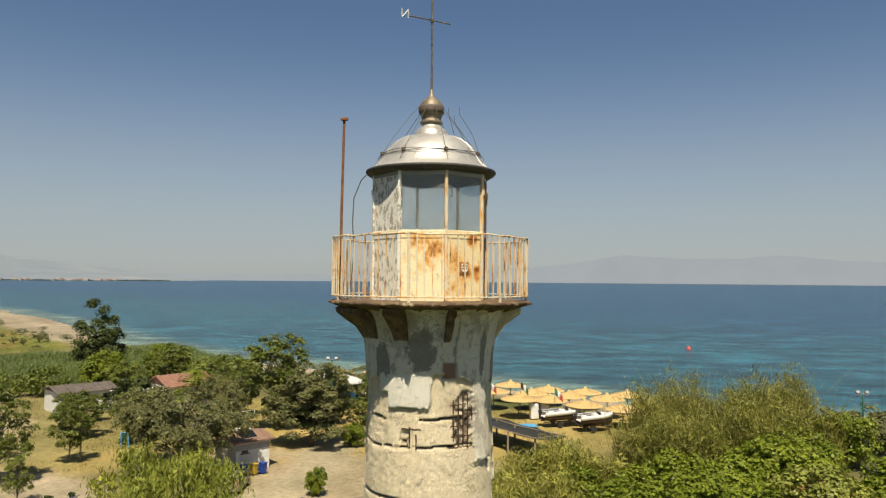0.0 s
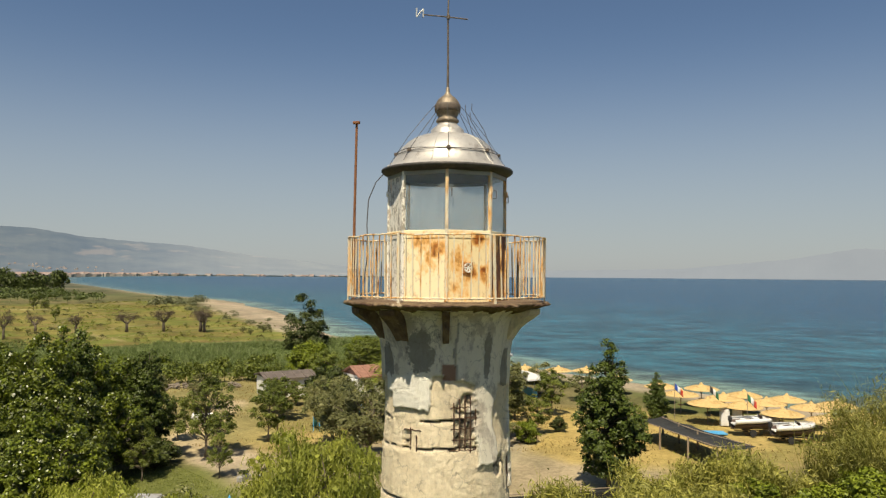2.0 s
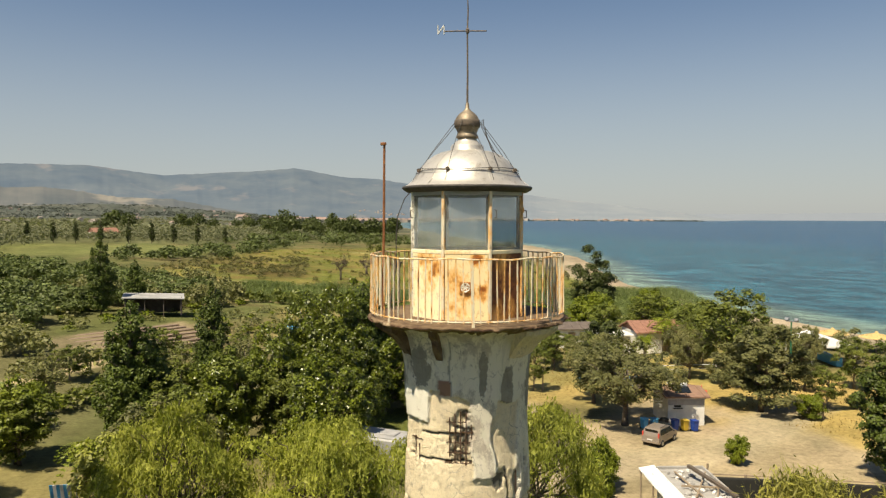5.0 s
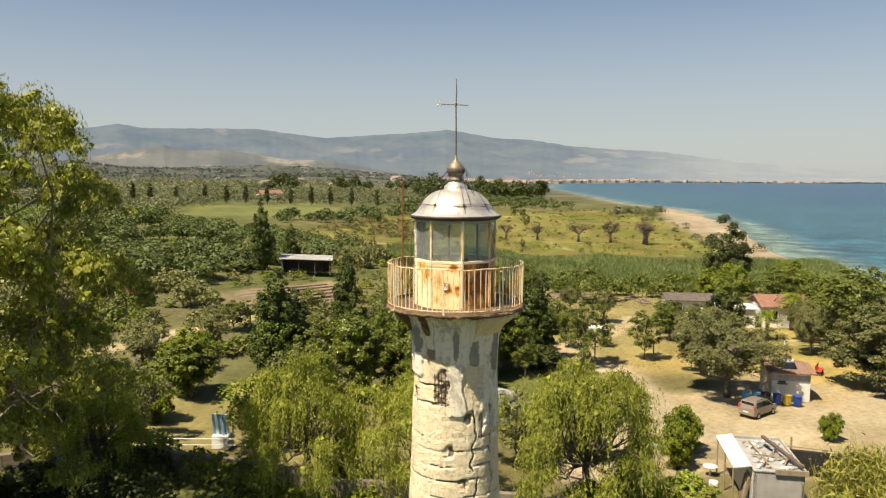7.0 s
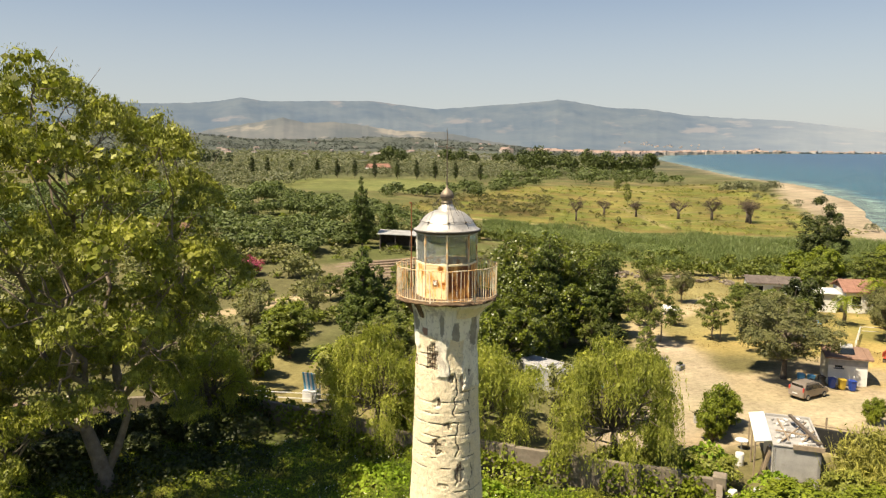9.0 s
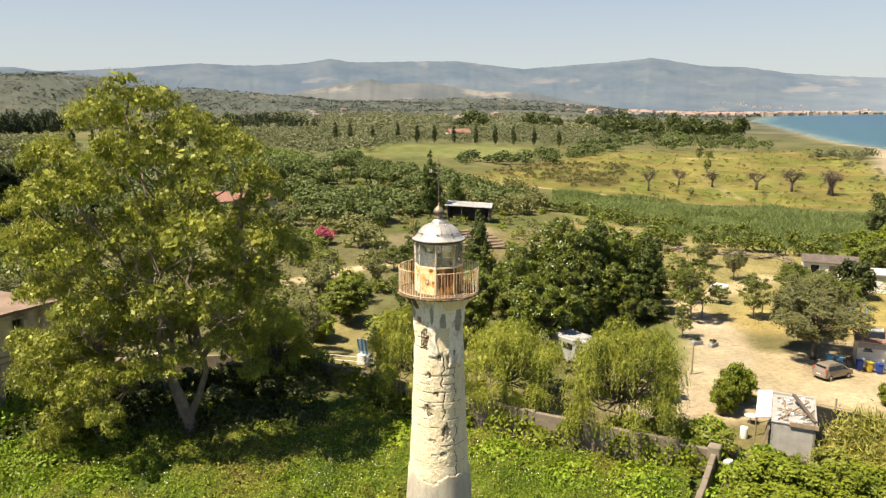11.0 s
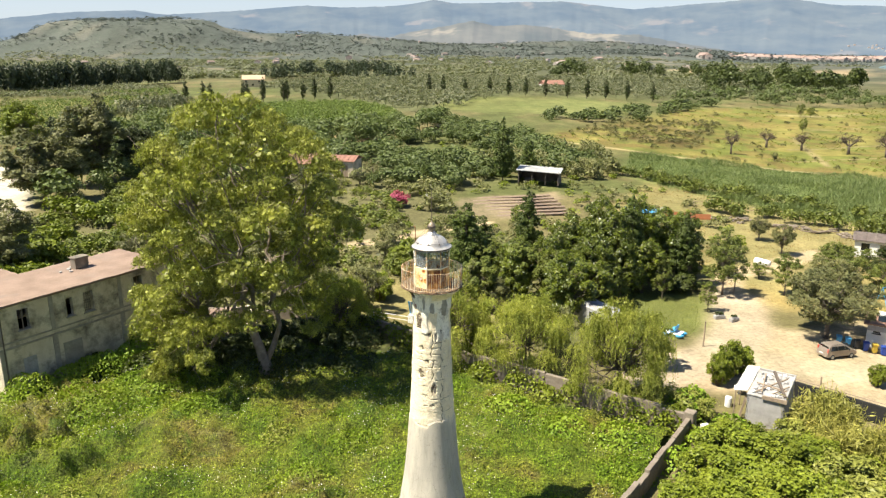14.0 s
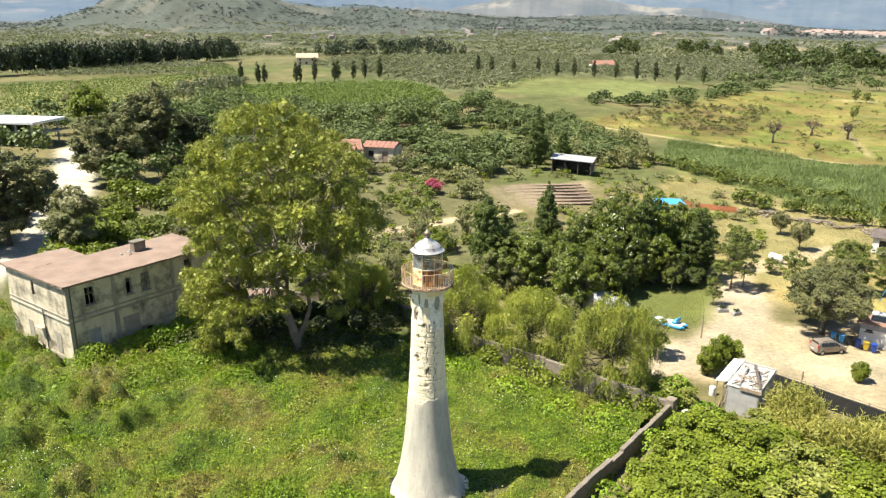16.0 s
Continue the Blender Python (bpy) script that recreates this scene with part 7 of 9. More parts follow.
def broken_shed():
    th = thing("shed", "grey block shed with rubble-strewn broken roof", "shed", at=(25.3, 8.9, 0), turn=radians(-42))
    part("front_wall", wall_with_holes(2.6, 2.4, 0.15, []).mesh("front_wall"), BLOCK, th, "grey cement wall")
    part("side_wall", wall_with_holes(5.0, 2.4, 0.15, [(3.4, 4.1, 0, 1.9)]).mesh("side_wall"), WHITEWASH, th).matrix_basis = pose(0, 5.0, 0, 0, 0, -90)
    part("side_wall", wall_with_holes(5.0, 2.4, 0.15, []).mesh("side_wall"), BLOCK, th).matrix_basis = pose(2.6, 0, 0, 0, 0, 90)
    part("back_wall", wall_with_holes(2.3, 2.4, 0.15, []).mesh("back_wall"), BLOCK, th).matrix_basis = pose(2.45, 5.0, 0, 0, 0, 180)
    part("door", Shape().box((-0.03, 1.2, 0.95), (0.05, 0.72, 1.9), 0, 0.01).mesh("door"), BLUE, th, "blue door")
    rf = part("roof", Shape().box((1.3, 2.5, 2.46), (2.7, 5.1, 0.1), 0, 0.02).mesh("roof"), BLOCK, th, "grey broken roof slab")
    part("kerb", Shape().box((2.6, 2.5, 2.58), (0.12, 5.1, 0.2), 0, 0.02).mesh("kerb"), BLOCK, rf)
    part("kerb", Shape().box((1.3, 5.0, 2.58), (2.7, 0.12, 0.2), 0, 0.02).mesh("kerb"), BLOCK, rf)
    ov = thing("lean_to_roof", "white corrugated lean-to roof on posts", "roof", at=(25.3, 8.9, 0), turn=radians(-42))
    for k in range(18):
        part("corrugation", Shape().tube([(-0.1, 0.3 + k * 0.29, 2.62), (-1.0, 0.3 + k * 0.29, 2.46)], 0.07, 6).mesh("corrugation"), WHITE_SHEET, ov)
    part("sheet", Shape().box((0, 0, 0), (0.95, 5.0, 0.03), m=pose(-0.54, 2.75, 2.52, 0, -9.5, 0)).mesh("sheet"), WHITE_SHEET, ov)
    for y in (0.6, 2.8, 5.0):
        part("post", Shape().tube([(-0.95, y, 0), (-0.95, y, 2.45)], 0.05, 6).mesh("post"), WOOD, ov)
    r = np.random.default_rng(21)
    for k in range(46):
        x, y = r.uniform(0.3, 2.3), r.uniform(0.3, 4.7)
        sz = (r.uniform(0.12, 0.42), r.uniform(0.1, 0.26), r.uniform(0.06, 0.16))
        part("rubble", Shape().box((0, 0, 0), sz, bevel=0.02, m=pose(x, y, 2.52 + sz[2] / 2, r.normal() * 10, r.normal() * 10, r.uniform(0, 180))).mesh("rubble"), BLOCK if k % 3 else WHITEWASH, rf)
    for a, b in (((0.5, 0.4, 2.62), (2.2, 3.6, 2.8)), ((0.9, 0.3, 2.62), (0.6, 3.9, 2.74)), ((1.6, 0.4, 2.66), (2.5, 2.4, 2.7)), ((0.3, 2.0, 2.66), (2.5, 1.2, 2.8))):
        part("beam", Shape().tube([a, b], 0.06, 4).mesh("beam"), WOOD, rf)
    part("beam", Shape().box((0, 0, 0), (0.2, 3.6, 0.16), bevel=0.01, m=pose(1.9, 1.9, 2.95, 8, 0, 22)).mesh("beam"), IRON, rf, "dark fallen beam")
    ft = part("fascia_board", Shape().box((1.9, -0.1, 2.5), (1.7, 0.1, 0.3), 0, 0.01).mesh("fascia_board"), WOOD, rf, "weathered board")
    pb = thing("plank_bundle", "bundle of old wooden planks leaning on the shed", "planks", at=(25.3, 8.9, 0), turn=radians(-42))
    for i in range(9):
        part("plank", Shape().box((0, 0, 0), (0.09, 0.035, 2.0), m=pose(-0.32 - 0.03 * (i % 3), 0.3 + 0.1 * i, 0.97, r.normal() * 6, 12 + r.normal() * 3, 0)).mesh("plank"), WOOD, pb)
    tb = thing("garden_table", "small round white table beside the shed", "table", at=(27.5, 13.4, 0))
    part("tabletop", Shape().lathe([(0.02, 0.68), (0.42, 0.68), (0.43, 0.71), (0.02, 0.72)], 20).mesh("tabletop"), HULL, tb)
    part("leg", Shape().lathe([(0.25, 0.0), (0.22, 0.04), (0.05, 0.1), (0.05, 0.68)], 12).mesh("leg"), HULL, tb)
    gb = thing("gas_boiler", "white round drum beside the shed", "drum", at=(25.5, 11.6, 0))
    part("drum", Shape().lathe([(0.02, 0), (0.26, 0), (0.27, 0.05), (0.27, 0.8), (0.25, 0.86), (0.02, 0.88)], 18).mesh("drum", True), HULL, gb)
    for k, (x, y, h, s) in enumerate(((22.6, 7.4, 0.6, 0.8), (21.9, 8.6, 0.4, 0.6), (23.4, 8.2, 0.35, 0.5))):
        solid("rubble_block", Shape().box((0, 0, h / 2), (s, s * 0.7, h), 0.4 * k, 0.06).mesh("rubble_block"), WHITEWASH, "pale broken masonry block on the sand", "rubble", "blocks beside the shed", at=(x, y, 0))


broken_shed()


def shade_net(name, label, corners, posts, sag=0.25):
    th = thing(name, label, "shade")
    n = 12
    a, b, c, d = [np.array(q, float) for q in corners]
    V = np.array([[(a * (1 - u) + b * u) * (1 - v) + (d * (1 - u) + c * u) * v - np.array((0, 0, sag * math.sin(math.pi * ((u * 3) % 1)) * 0.6 + sag * math.sin(math.pi * v))) for u in np.linspace(0, 1, 3 * n + 1)] for v in np.linspace(0, 1, n + 1)])
    me = quad_mesh("net", V, grid_quads(n + 1, 3 * n + 1), True)
    ob = part("net", me, NET, th, "sagging black shade net")
    md = ob.modifiers.new("thickness", "SOLIDIFY")
    md.thickness = 0.015
    for x, y, h in posts:
        part("post", Shape().tube([(x, y, -0.1), (x + 0.02, y, h)], [0.1, 0.085], 8).mesh("post"), WOOD, th)
    for p0, p1 in zip(posts[:-1], posts[1:]):
        part("rail", Shape().tube([(p0[0], p0[1], p0[2] - 0.06), (p1[0], p1[1], p1[2] - 0.06)], 0.04, 6).mesh("rail"), WOOD, th)
    return th


shade_net("shade_canopy", "black shade net on wooden posts over dry grass", [(62.2, 4.8, 1.95), (52.3, -3.0, 1.9), (56.0, -5.9, 1.45), (65.0, 2.4, 1.75)],
          [(61.8, 4.6, 1.95), (58.5, 2.1, 1.95), (55.4, -0.5, 1.92), (52.7, -2.9, 1.9), (56.4, -5.4, 1.5), (59.5, -1.1, 1.7), (61.8, 0.7, 1.75), (64.6, 2.4, 1.75)])
shade_net("net_fence", "low black net fence along the lot", [(30.8, 12.4, 1.75), (38.5, 2.5, 1.7), (38.6, 2.6, 0.08), (30.9, 12.5, 0.08)], [(31.0, 12.7, 1.8), (33.4, 9.6, 1.8), (36.0, 6.2, 1.8), (38.6, 2.8, 1.75)], 0.06)


# beach -------------------------------------------------------------
def straw_umbrella(first=None):
    th = thing("straw_umbrella", "golden straw beach umbrella on a wooden pole", "umbrella", "straw umbrellas on the beach")
    part("pole", Shape().tube([(0, 0, -0.1), (0, 0, 2.6)], 0.06, 8).mesh("pole"), WOOD, th)
    r = np.random.default_rng(6)
    s = Shape()
    s.lathe([(2.1, 2.10), (2.05, 2.17), (1.25, 2.40), (0.5, 2.58), (0.18, 2.68), (0.02, 2.72)], 28, lambda a, z: 1 + 0.03 * math.sin(14 * a))
    part("canopy", s.mesh("canopy"), THATCH, th, "golden thatch cone")
    s = Shape()
    for k in range(90):
        a = k * 2 * math.pi / 90
        q0, q1 = r.uniform(0.6, 1.7), r.uniform(2.0, 2.2)
        z = lambda q: 2.70 - 0.265 * q
        s.tube([(q0 * math.cos(a), q0 * math.sin(a), z(q0) + 0.05), (q1 * math.cos(a + 0.05), q1 * math.sin(a + 0.05), z(q1) - 0.02)], [0.03, 0.012], 4)
    part("straw_fringe", s.mesh("straw_fringe"), THATCH, th)
    part("cap", Shape().lathe([(0.3, 2.62), (0.24, 2.74), (0.12, 2.9), (0.02, 2.96)], 14).mesh("cap"), THATCH, th)
    for k in range(4):
        a = k * math.pi / 2
        part("brace", Shape().tube([(0, 0, 1.6), (1.1 * math.cos(a), 1.1 * math.sin(a), 2.36)], 0.03, 5).mesh("brace"), WOOD, th)
    part("table", Shape().lathe([(0.01, 0.9), (0.35, 0.9), (0.35, 0.94), (0.01, 0.94)], 14).mesh("table"), WOOD, th)
    return th


UMB = [(72.5, -1.5), (73.0, -5.0), (69.6, -8.6), (68.8, -12.6), (66.0, -16.2), (78.0, 1.6), (78.5, -3.0), (76.5, -7.4), (74.4, -11.6), (72.2, -16.0), (84.0, 4.4), (83.6, -0.4), (82.0, -5.2), (80.0, -9.6), (78.0, -14.4), (95.0, 19.8), (95.4, 15.8), (92.6, 24.2), (89, 10.5), (75.0, -20.5), (70.5, -20.5)]
umb = straw_umbrella()
umb.location = (*UMB[0], land(*UMB[0]))
for i, (x, y) in enumerate(UMB[1:]):
    copy_thing(umb, pose(x, y, land(x, y) + 0.12 * math.sin(i * 2.1), 0, 0, 40 * i)).scale = (0.96, 0.96, 0.96)


def motor_boat(at, turn, L, label):
    th = thing("motor_boat", label, "boat", "boats on trailers", at=at, turn=turn)
    rows = []
    for i in range(11):
        u = i / 10
        w = 0.98 * (1 - max(0, (u - 0.45) / 0.55) ** 2.2)
        x = -L / 2 + L * u
        keel, chine, sheer = 0.55 + 0.5 * max(0, u - 0.6) ** 1.3, 0.8 + 0.35 * max(0, u - 0.5), 1.28 + 0.22 * u
        rows.append([(x, -w - 0.02, sheer), (x, -w * 0.86, chine), (x, 0, keel), (x, w * 0.86, chine), (x, w + 0.02, sheer)])
    V = np.array(rows)
    hull = part("hull", quad_mesh("hull", V, grid_quads(11, 5), False), HULL_DARK, th, "dark lower hull")
    hull.modifiers.new("thickness", "SOLIDIFY").thickness = 0.05
    # topsides: a white flaring strake round the hull, open inside
    for sg in (0, 4):
        edge = V[:, sg]
        outw = np.array((0, -0.1 if sg == 0 else 0.1, 0))
        strake = np.stack([edge * (1, 0.97, 1) + (0, 0, -0.1), edge + outw * 0.4, edge + outw + (0, 0, 0.26), edge - outw * 0.9 + (0, 0, 0.28)], 1)
        ob = part("topside", quad_mesh("topside", strake, grid_quads(11, 4), False), HULL, th, "white topside")
        ob.modifiers.new("thickness", "SOLIDIFY").thickness = 0.04
    fore = np.stack([V[6:, 0] + (0, 0, 0.24), (V[6:, 0] + V[6:, 4]) / 2 + (0, 0, 0.36), V[6:, 4] + (0, 0, 0.24)], 1)
    part("foredeck", quad_mesh("foredeck", fore, grid_quads(5, 3), True), HULL, th, "white foredeck")
    part("cockpit_floor", Shape().box((-L * 0.18, 0, 1.0), (L * 0.6, 1.6, 0.06)).mesh("cockpit_floor"), HULL, th)
    part("windscreen", Shape().box((0, 0, 0), (0.04, 1.3, 0.4), m=pose(0.1 * L, 0, 1.78, 0, -28, 0)).mesh("windscreen"), CAR_GLASS, th)
    part("outboard_motor", Shape().box((-L / 2 - 0.2, 0, 1.55), (0.35, 0.35, 0.5), 0, 0.08).box((-L / 2 - 0.2, 0, 1.05), (0.16, 0.12, 0.7), 0, 0.03).mesh("outboard_motor"), BLACK, th)
    part("console", Shape().box((0.0, 0, 1.35), (0.6, 0.7, 0.7), 0, 0.06).mesh("console"), HULL, th)
    part("seat", Shape().box((-1.1, 0, 1.25), (0.5, 1.2, 0.5), 0, 0.06).mesh("seat"), HULL, th)
    part("bow_rail", Shape().tube([(L * 0.12, -0.8, 1.45), (L * 0.16, -0.78, 1.75), (L * 0.46, 0, 1.95), (L * 0.16, 0.78, 1.75), (L * 0.12, 0.8, 1.45)], 0.02, 6).mesh("bow_rail"), CHROME, th)
    tr = part("trailer", Shape().box((-0.2, -0.45, 0.5), (L * 0.9, 0.08, 0.1)).box((-0.2, 0.45, 0.5), (L * 0.9, 0.08, 0.1)).box((-0.6, 0, 0.42), (0.1, 1.9, 0.1)).box((0.9, 0, 0.5), (0.1, 1.0, 0.1)).mesh("trailer"), IRON, th, "dark trailer")
    for y in (-1, 1):
        part("wheel", Shape().tube([(-0.6, y * 0.95, 0.32), (-0.6, y * 1.13, 0.32)], 0.32, 16).mesh("wheel"), BLACK, tr)


motor_boat((68.4, -6.1, 0), radians(-70), 4.6, "white motor boat on a trailer in dry grass")
motor_boat((66.4, -9.4, 0), radians(-72), 3.9, "small white motor boat on a trailer")


def flag(at, stripes, label, turn):
    th = thing("flag", label, "flag", "flags on the beach", at=at)
    part("pole", Shape().tube([(0, 0, 0), (0, 0, 4.1)], 0.03, 6).mesh("pole"), WOOD, th)
    for i, mt in enumerate(stripes):
        V = np.array([[(0.03 + (i + u) * 0.3, 0.12 * math.sin((i + u) * 2.6 + v * 2), 4.0 - v * 0.7 - (i + u) * 0.3) for u in np.linspace(0, 1, 5)] for v in np.linspace(0, 1, 5)])
        ob = part("stripe", quad_mesh("stripe", V, grid_quads(5, 5), True), mt, th)
        ob.modifiers.new("thickness", "SOLIDIFY").thickness = 0.01
        ob.matrix_basis = pose(0, 0, 0, 0, 0, turn)


flag((74.2, 2.0, -0.2), (BLUE, HULL, RED), "blue, white and red flag on a pole", -75)
flag((69.6, -5.4, -0.2), (GREEN, HULL, RED), "green, white and red flag on a pole", -75)
flag((73.8, -1.7, -0.2), (BLACK, HULL, GREEN), "dark, white and green flag on a pole", -75)
for k, (x, y) in enumerate(((72.0, -3.2), (72.4, -4.4))):
    th = thing("beach_cabinet", "white plastic beach cabinet on dry grass", "cabinet", "white cabinets on the beach", at=(x, y, 0), turn=0.2)
    part("body", Shape().box((0, 0, 0.85), (0.8, 0.9, 1.7), 0, 0.03).mesh("body"), HULL, th)
    part("door", Shape().box((-0.41, 0, 0.9), (0.03, 0.78, 1.5), 0, 0.01).mesh("door"), HULL, th)
solid("ground_sheet", Shape().box((0, 0, 0.05), (1.6, 2.4, 0.08), 0.3, 0.02).mesh("ground_sheet"), SKYBLUE, "light blue plastic sheet on dry grass", "sheet", at=(67.4, -2.2, 0))
BUOY = Shape().lathe([(0.02, -0.5), (0.45, -0.35), (0.62, 0.0), (0.5, 0.35), (0.2, 0.55), (0.16, 0.8), (0.02, 0.82)], 16)
solid("buoy", BUOY.mesh("buoy", True), RED, "red plastic buoy floating on the sea", "buoy", at=(169, -41.8, -0.62))


# lot ---------------------------------------------------------------
def flood_lamp(at, h, label):
    th = thing("street_lamp", label, "lamp", at=at)
    part("pole", Shape().tube([(0, 0, -0.1), (0, 0, h * 0.5), (0, 0, h)], [0.11, 0.09, 0.06], 10).mesh("pole"), GREEN, th, "dark green steel pole")
    part("cross_arm", Shape().box((0, 0, h), (0.12, 1.0, 0.08), 0, 0.01).mesh("cross_arm"), CHROME, th)
    for y in (-0.42, 0.42):
        part("floodlight", Shape().box((0, 0, 0), (0.3, 0.36, 0.26), bevel=0.03, m=pose(0.1, y, h + 0.16, 0, 25, 0)).mesh("floodlight"), CHROME, th)


flood_lamp((59.6, 17.0, 0), 7.5, "green steel lamp post with two floodlights")
flood_lamp((62.5, -34.3, 0), 4.9, "lamp post with floodlights beside the beach")


# white body greyed: shade of the trees is put into its colour
CAMPER = surface("shaded_white_panel", (0.3, 0.3, 0.29), (0.4, 0.4, 0.385), 1.2, 0.5, 0, 0.1, 15, (0.3, 0.29, 0.27), 0.8)


def camper():
    th = thing("camper_van", "white camper van parked under trees", "van", at=(21.4, 28.6, 0), turn=radians(112))
    part("body", Shape().box((0, 0, 1.55), (4.6, 2.1, 2.1), 0, 0.12).mesh("body"), CAMPER, th)
    part("cab", Shape().box((2.75, 0, 1.0), (1.3, 1.9, 1.1), 0, 0.2).mesh("cab"), CAMPER, th)
    for y in (-1, 1):
        part("window", Shape().box((0.2, y * 1.055, 1.85), (1.1, 0.02, 0.55), 0, 0.005).mesh("window"), CAR_GLASS, th)
        for x in (-1.4, 2.5):
            part("wheel", Shape().tube([(x, y * 0.85, 0.34), (x, y * 1.03, 0.34)], 0.34, 16).mesh("wheel"), BLACK, th)
    part("rear_window", Shape().box((-2.305, 0, 1.95), (0.02, 1.2, 0.5), 0, 0.005).mesh("rear_window"), CAR_GLASS, th)
    # grey sheet on the roof carries the tree shade in its colour
    part("roof_sheet", Shape().box((0, 0, 2.63), (4.3, 1.9, 0.06), 0, 0.02).mesh("roof_sheet"), GREY_SHEET, th, "grey roof")
    part("roof_box", Shape().box((-0.6, 0, 2.68), (1.2, 0.9, 0.16), 0, 0.04).mesh("roof_box"), GREY_SHEET, th)


camper()


def pedal_boat():
    th = thing("pedal_boat", "blue and white pedal boat on the sandy track", "boat", at=(27.6, 26.9, 0), turn=math.atan2(-2.8, 2.6))
    for y in (-0.42, 0.42):
        part("float", Shape().tube([(-1.9, y, 0.3), (-1.6, y, 0.25), (1.4, y, 0.25), (1.9, y, 0.4)], [0.06, 0.24, 0.24, 0.08], 10).mesh("float", True), SKYBLUE, th)
    part("deck", Shape().box((0, 0, 0.46), (3.2, 1.2, 0.08), 0, 0.03).mesh("deck"), HULL, th)
    part("seat", Shape().box((0.7, 0, 0.66), (0.5, 1.0, 0.35), 0, 0.08).box((0.98, 0, 0.95), (0.12, 1.0, 0.4), 0, 0.04).mesh("seat"), SKYBLUE, th)


pedal_boat()
tk = thing("gas_tank", "white horizontal gas tank in dry grass", "tank", at=(50.3, 46.8, land(50.3, 46.8)), turn=math.atan2(-2.1, 0.8))
part("tank", Shape().tube([(-1.15, 0, 0.75), (-1.0, 0, 0.75), (1.0, 0, 0.75), (1.15, 0, 0.75)], [0.2, 0.45, 0.45, 0.2], 18).mesh("tank", True), HULL, tk)
for x in (-0.7, 0.7):
    part("foot", Shape().box((x, 0, 0.18), (0.12, 0.6, 0.38)).mesh("foot"), BLOCK, tk)
for i, (x, y) in enumerate(((35.1, 30.2), (36.2, 29.2), (28.5, 18.6))):
    th = thing("planter", "rough stone planter with a small plant", "planter", "stone planters beside the track", at=(x, y, 0), turn=0.4 * i)
    part("trough", Shape().box((0, 0, 0.2), (1.2, 0.5, 0.42), 0, 0.06).mesh("trough"), BLOCK, th)
    r = np.random.default_rng(40 + i)
    part("plant", quad_mesh("plant", leaf_quads(clump_points(np.array([(-0.25, 0, 0.55), (0.2, 0, 0.5)]), 0.3, 90, r)[0], 0.16, r)), LEAF_DARK, th)
for x, y, h in ((29.6, 23.3, 2.6), (23.0, 18.1, 1.5), (56.2, 13.0, 1.8), (41.0, 37.5, 2.2), (47.0, 35.4, 2.0), (62.0, 9.5, 1.8), (33.9, 12.2, 1.7)):
    solid("wooden_post", Shape().tube([(0, 0, -0.1), (0.03, 0, h)], [0.08, 0.065], 7).mesh("wooden_post"), WOOD, "leaning weathered wooden post in the sand", "post", "posts round the sandy lot", at=(x, y, 0))


def striped_booth():
    th = thing("beach_booth", "white booth with blue and white striped top", "booth", at=(2.8, 31.6, land(2.8, 31.6)), turn=math.atan2(-0.6, 0.8))
    part("base", Shape().box((0, 0, 0.45), (1.1, 0.8, 0.9), 0, 0.03).mesh("base"), HULL, th)
    for k in range(6):
        part("slat", Shape().box((0, 0, 0), (0.17, 0.05, 1.5), bevel=0.01, m=pose(-0.42 + k * 0.17, -0.22, 1.6, 14, 0, 0)).mesh("slat"), SKYBLUE if k % 2 == 0 else HULL, th)
    part("post", Shape().tube([(0.6, 0.3, 0), (0.6, 0.3, 2.6)], 0.05, 6).mesh("post"), HULL, th)


striped_booth()


def post_fence(pts, label, h=1.0, mat=None, rails=2):
    th = thing("fence", label, "fence")
    for (ax, ay), (bx, by) in zip(pts[:-1], pts[1:]):
        n = max(1, int(math.hypot(bx - ax, by - ay) / 2.2))
        for i in range(n + 1):
            x, y = ax + (bx - ax) * i / n, ay + (by - ay) * i / n
            part("post", Shape().tube([(x, y, land(x, y) - 0.1), (x, y, land(x, y) + h)], 0.05, 6).mesh("post"), mat or WOOD, th)
        for k in range(rails):
            z = h * (0.45 + 0.45 * k)
            part("rail", Shape().tube([(ax, ay, land(ax, ay) + z), (bx, by, land(bx, by) + z)], 0.035, 5).mesh("rail"), mat or WOOD, th)


post_fence([(-1.2, 32.8), (2.7, 30.9), (5.1, 29.9)], "low pale wooden rail fence in the garden", 0.9, WHITEWASH)
post_fence([(57, 27.5), (63, 31.5), (68, 28)], "pale wooden rail fence beside the palms", 1.0, WHITEWASH)
post_fence([(59, 82.1), (68, 77), (77, 62)], "rough wooden fence along the reed field", 1.2)


# houses round the camp and inland ------------------------------------
gable_house("bungalow", "white bungalow with a dark brown sheet roof", (66.0, 50.0, 0), math.atan2(-4.6, 5.6), 6.2, 5.0, 2.4, WHITEWASH, BROWN_SHEET, 0.5, [(0.8, 1.8, 1.0, 2.0), (3.0, 4.0, 0.0, 2.0), (4.8, 5.7, 1.0, 2.0)])
gable_house("low_annex", "low white annex with a flat roof", (66.8, 42.6, 0), math.atan2(-4.6, 5.6), 4.2, 3.2, 2.3, WHITEWASH, WHITE_SHEET, 0, [(1.0, 2.0, 1.0, 1.9)], True)
gable_house("red_roofed_house", "cream house with a red tiled roof", (71.0, 39.6, 0), math.atan2(-2.6, 3.6), 6.0, 5.0, 2.7, WHITEWASH, RED_TILE, 1.0, [(0.8, 1.8, 1.0, 2.1), (3.4, 4.4, 0.0, 2.1)])
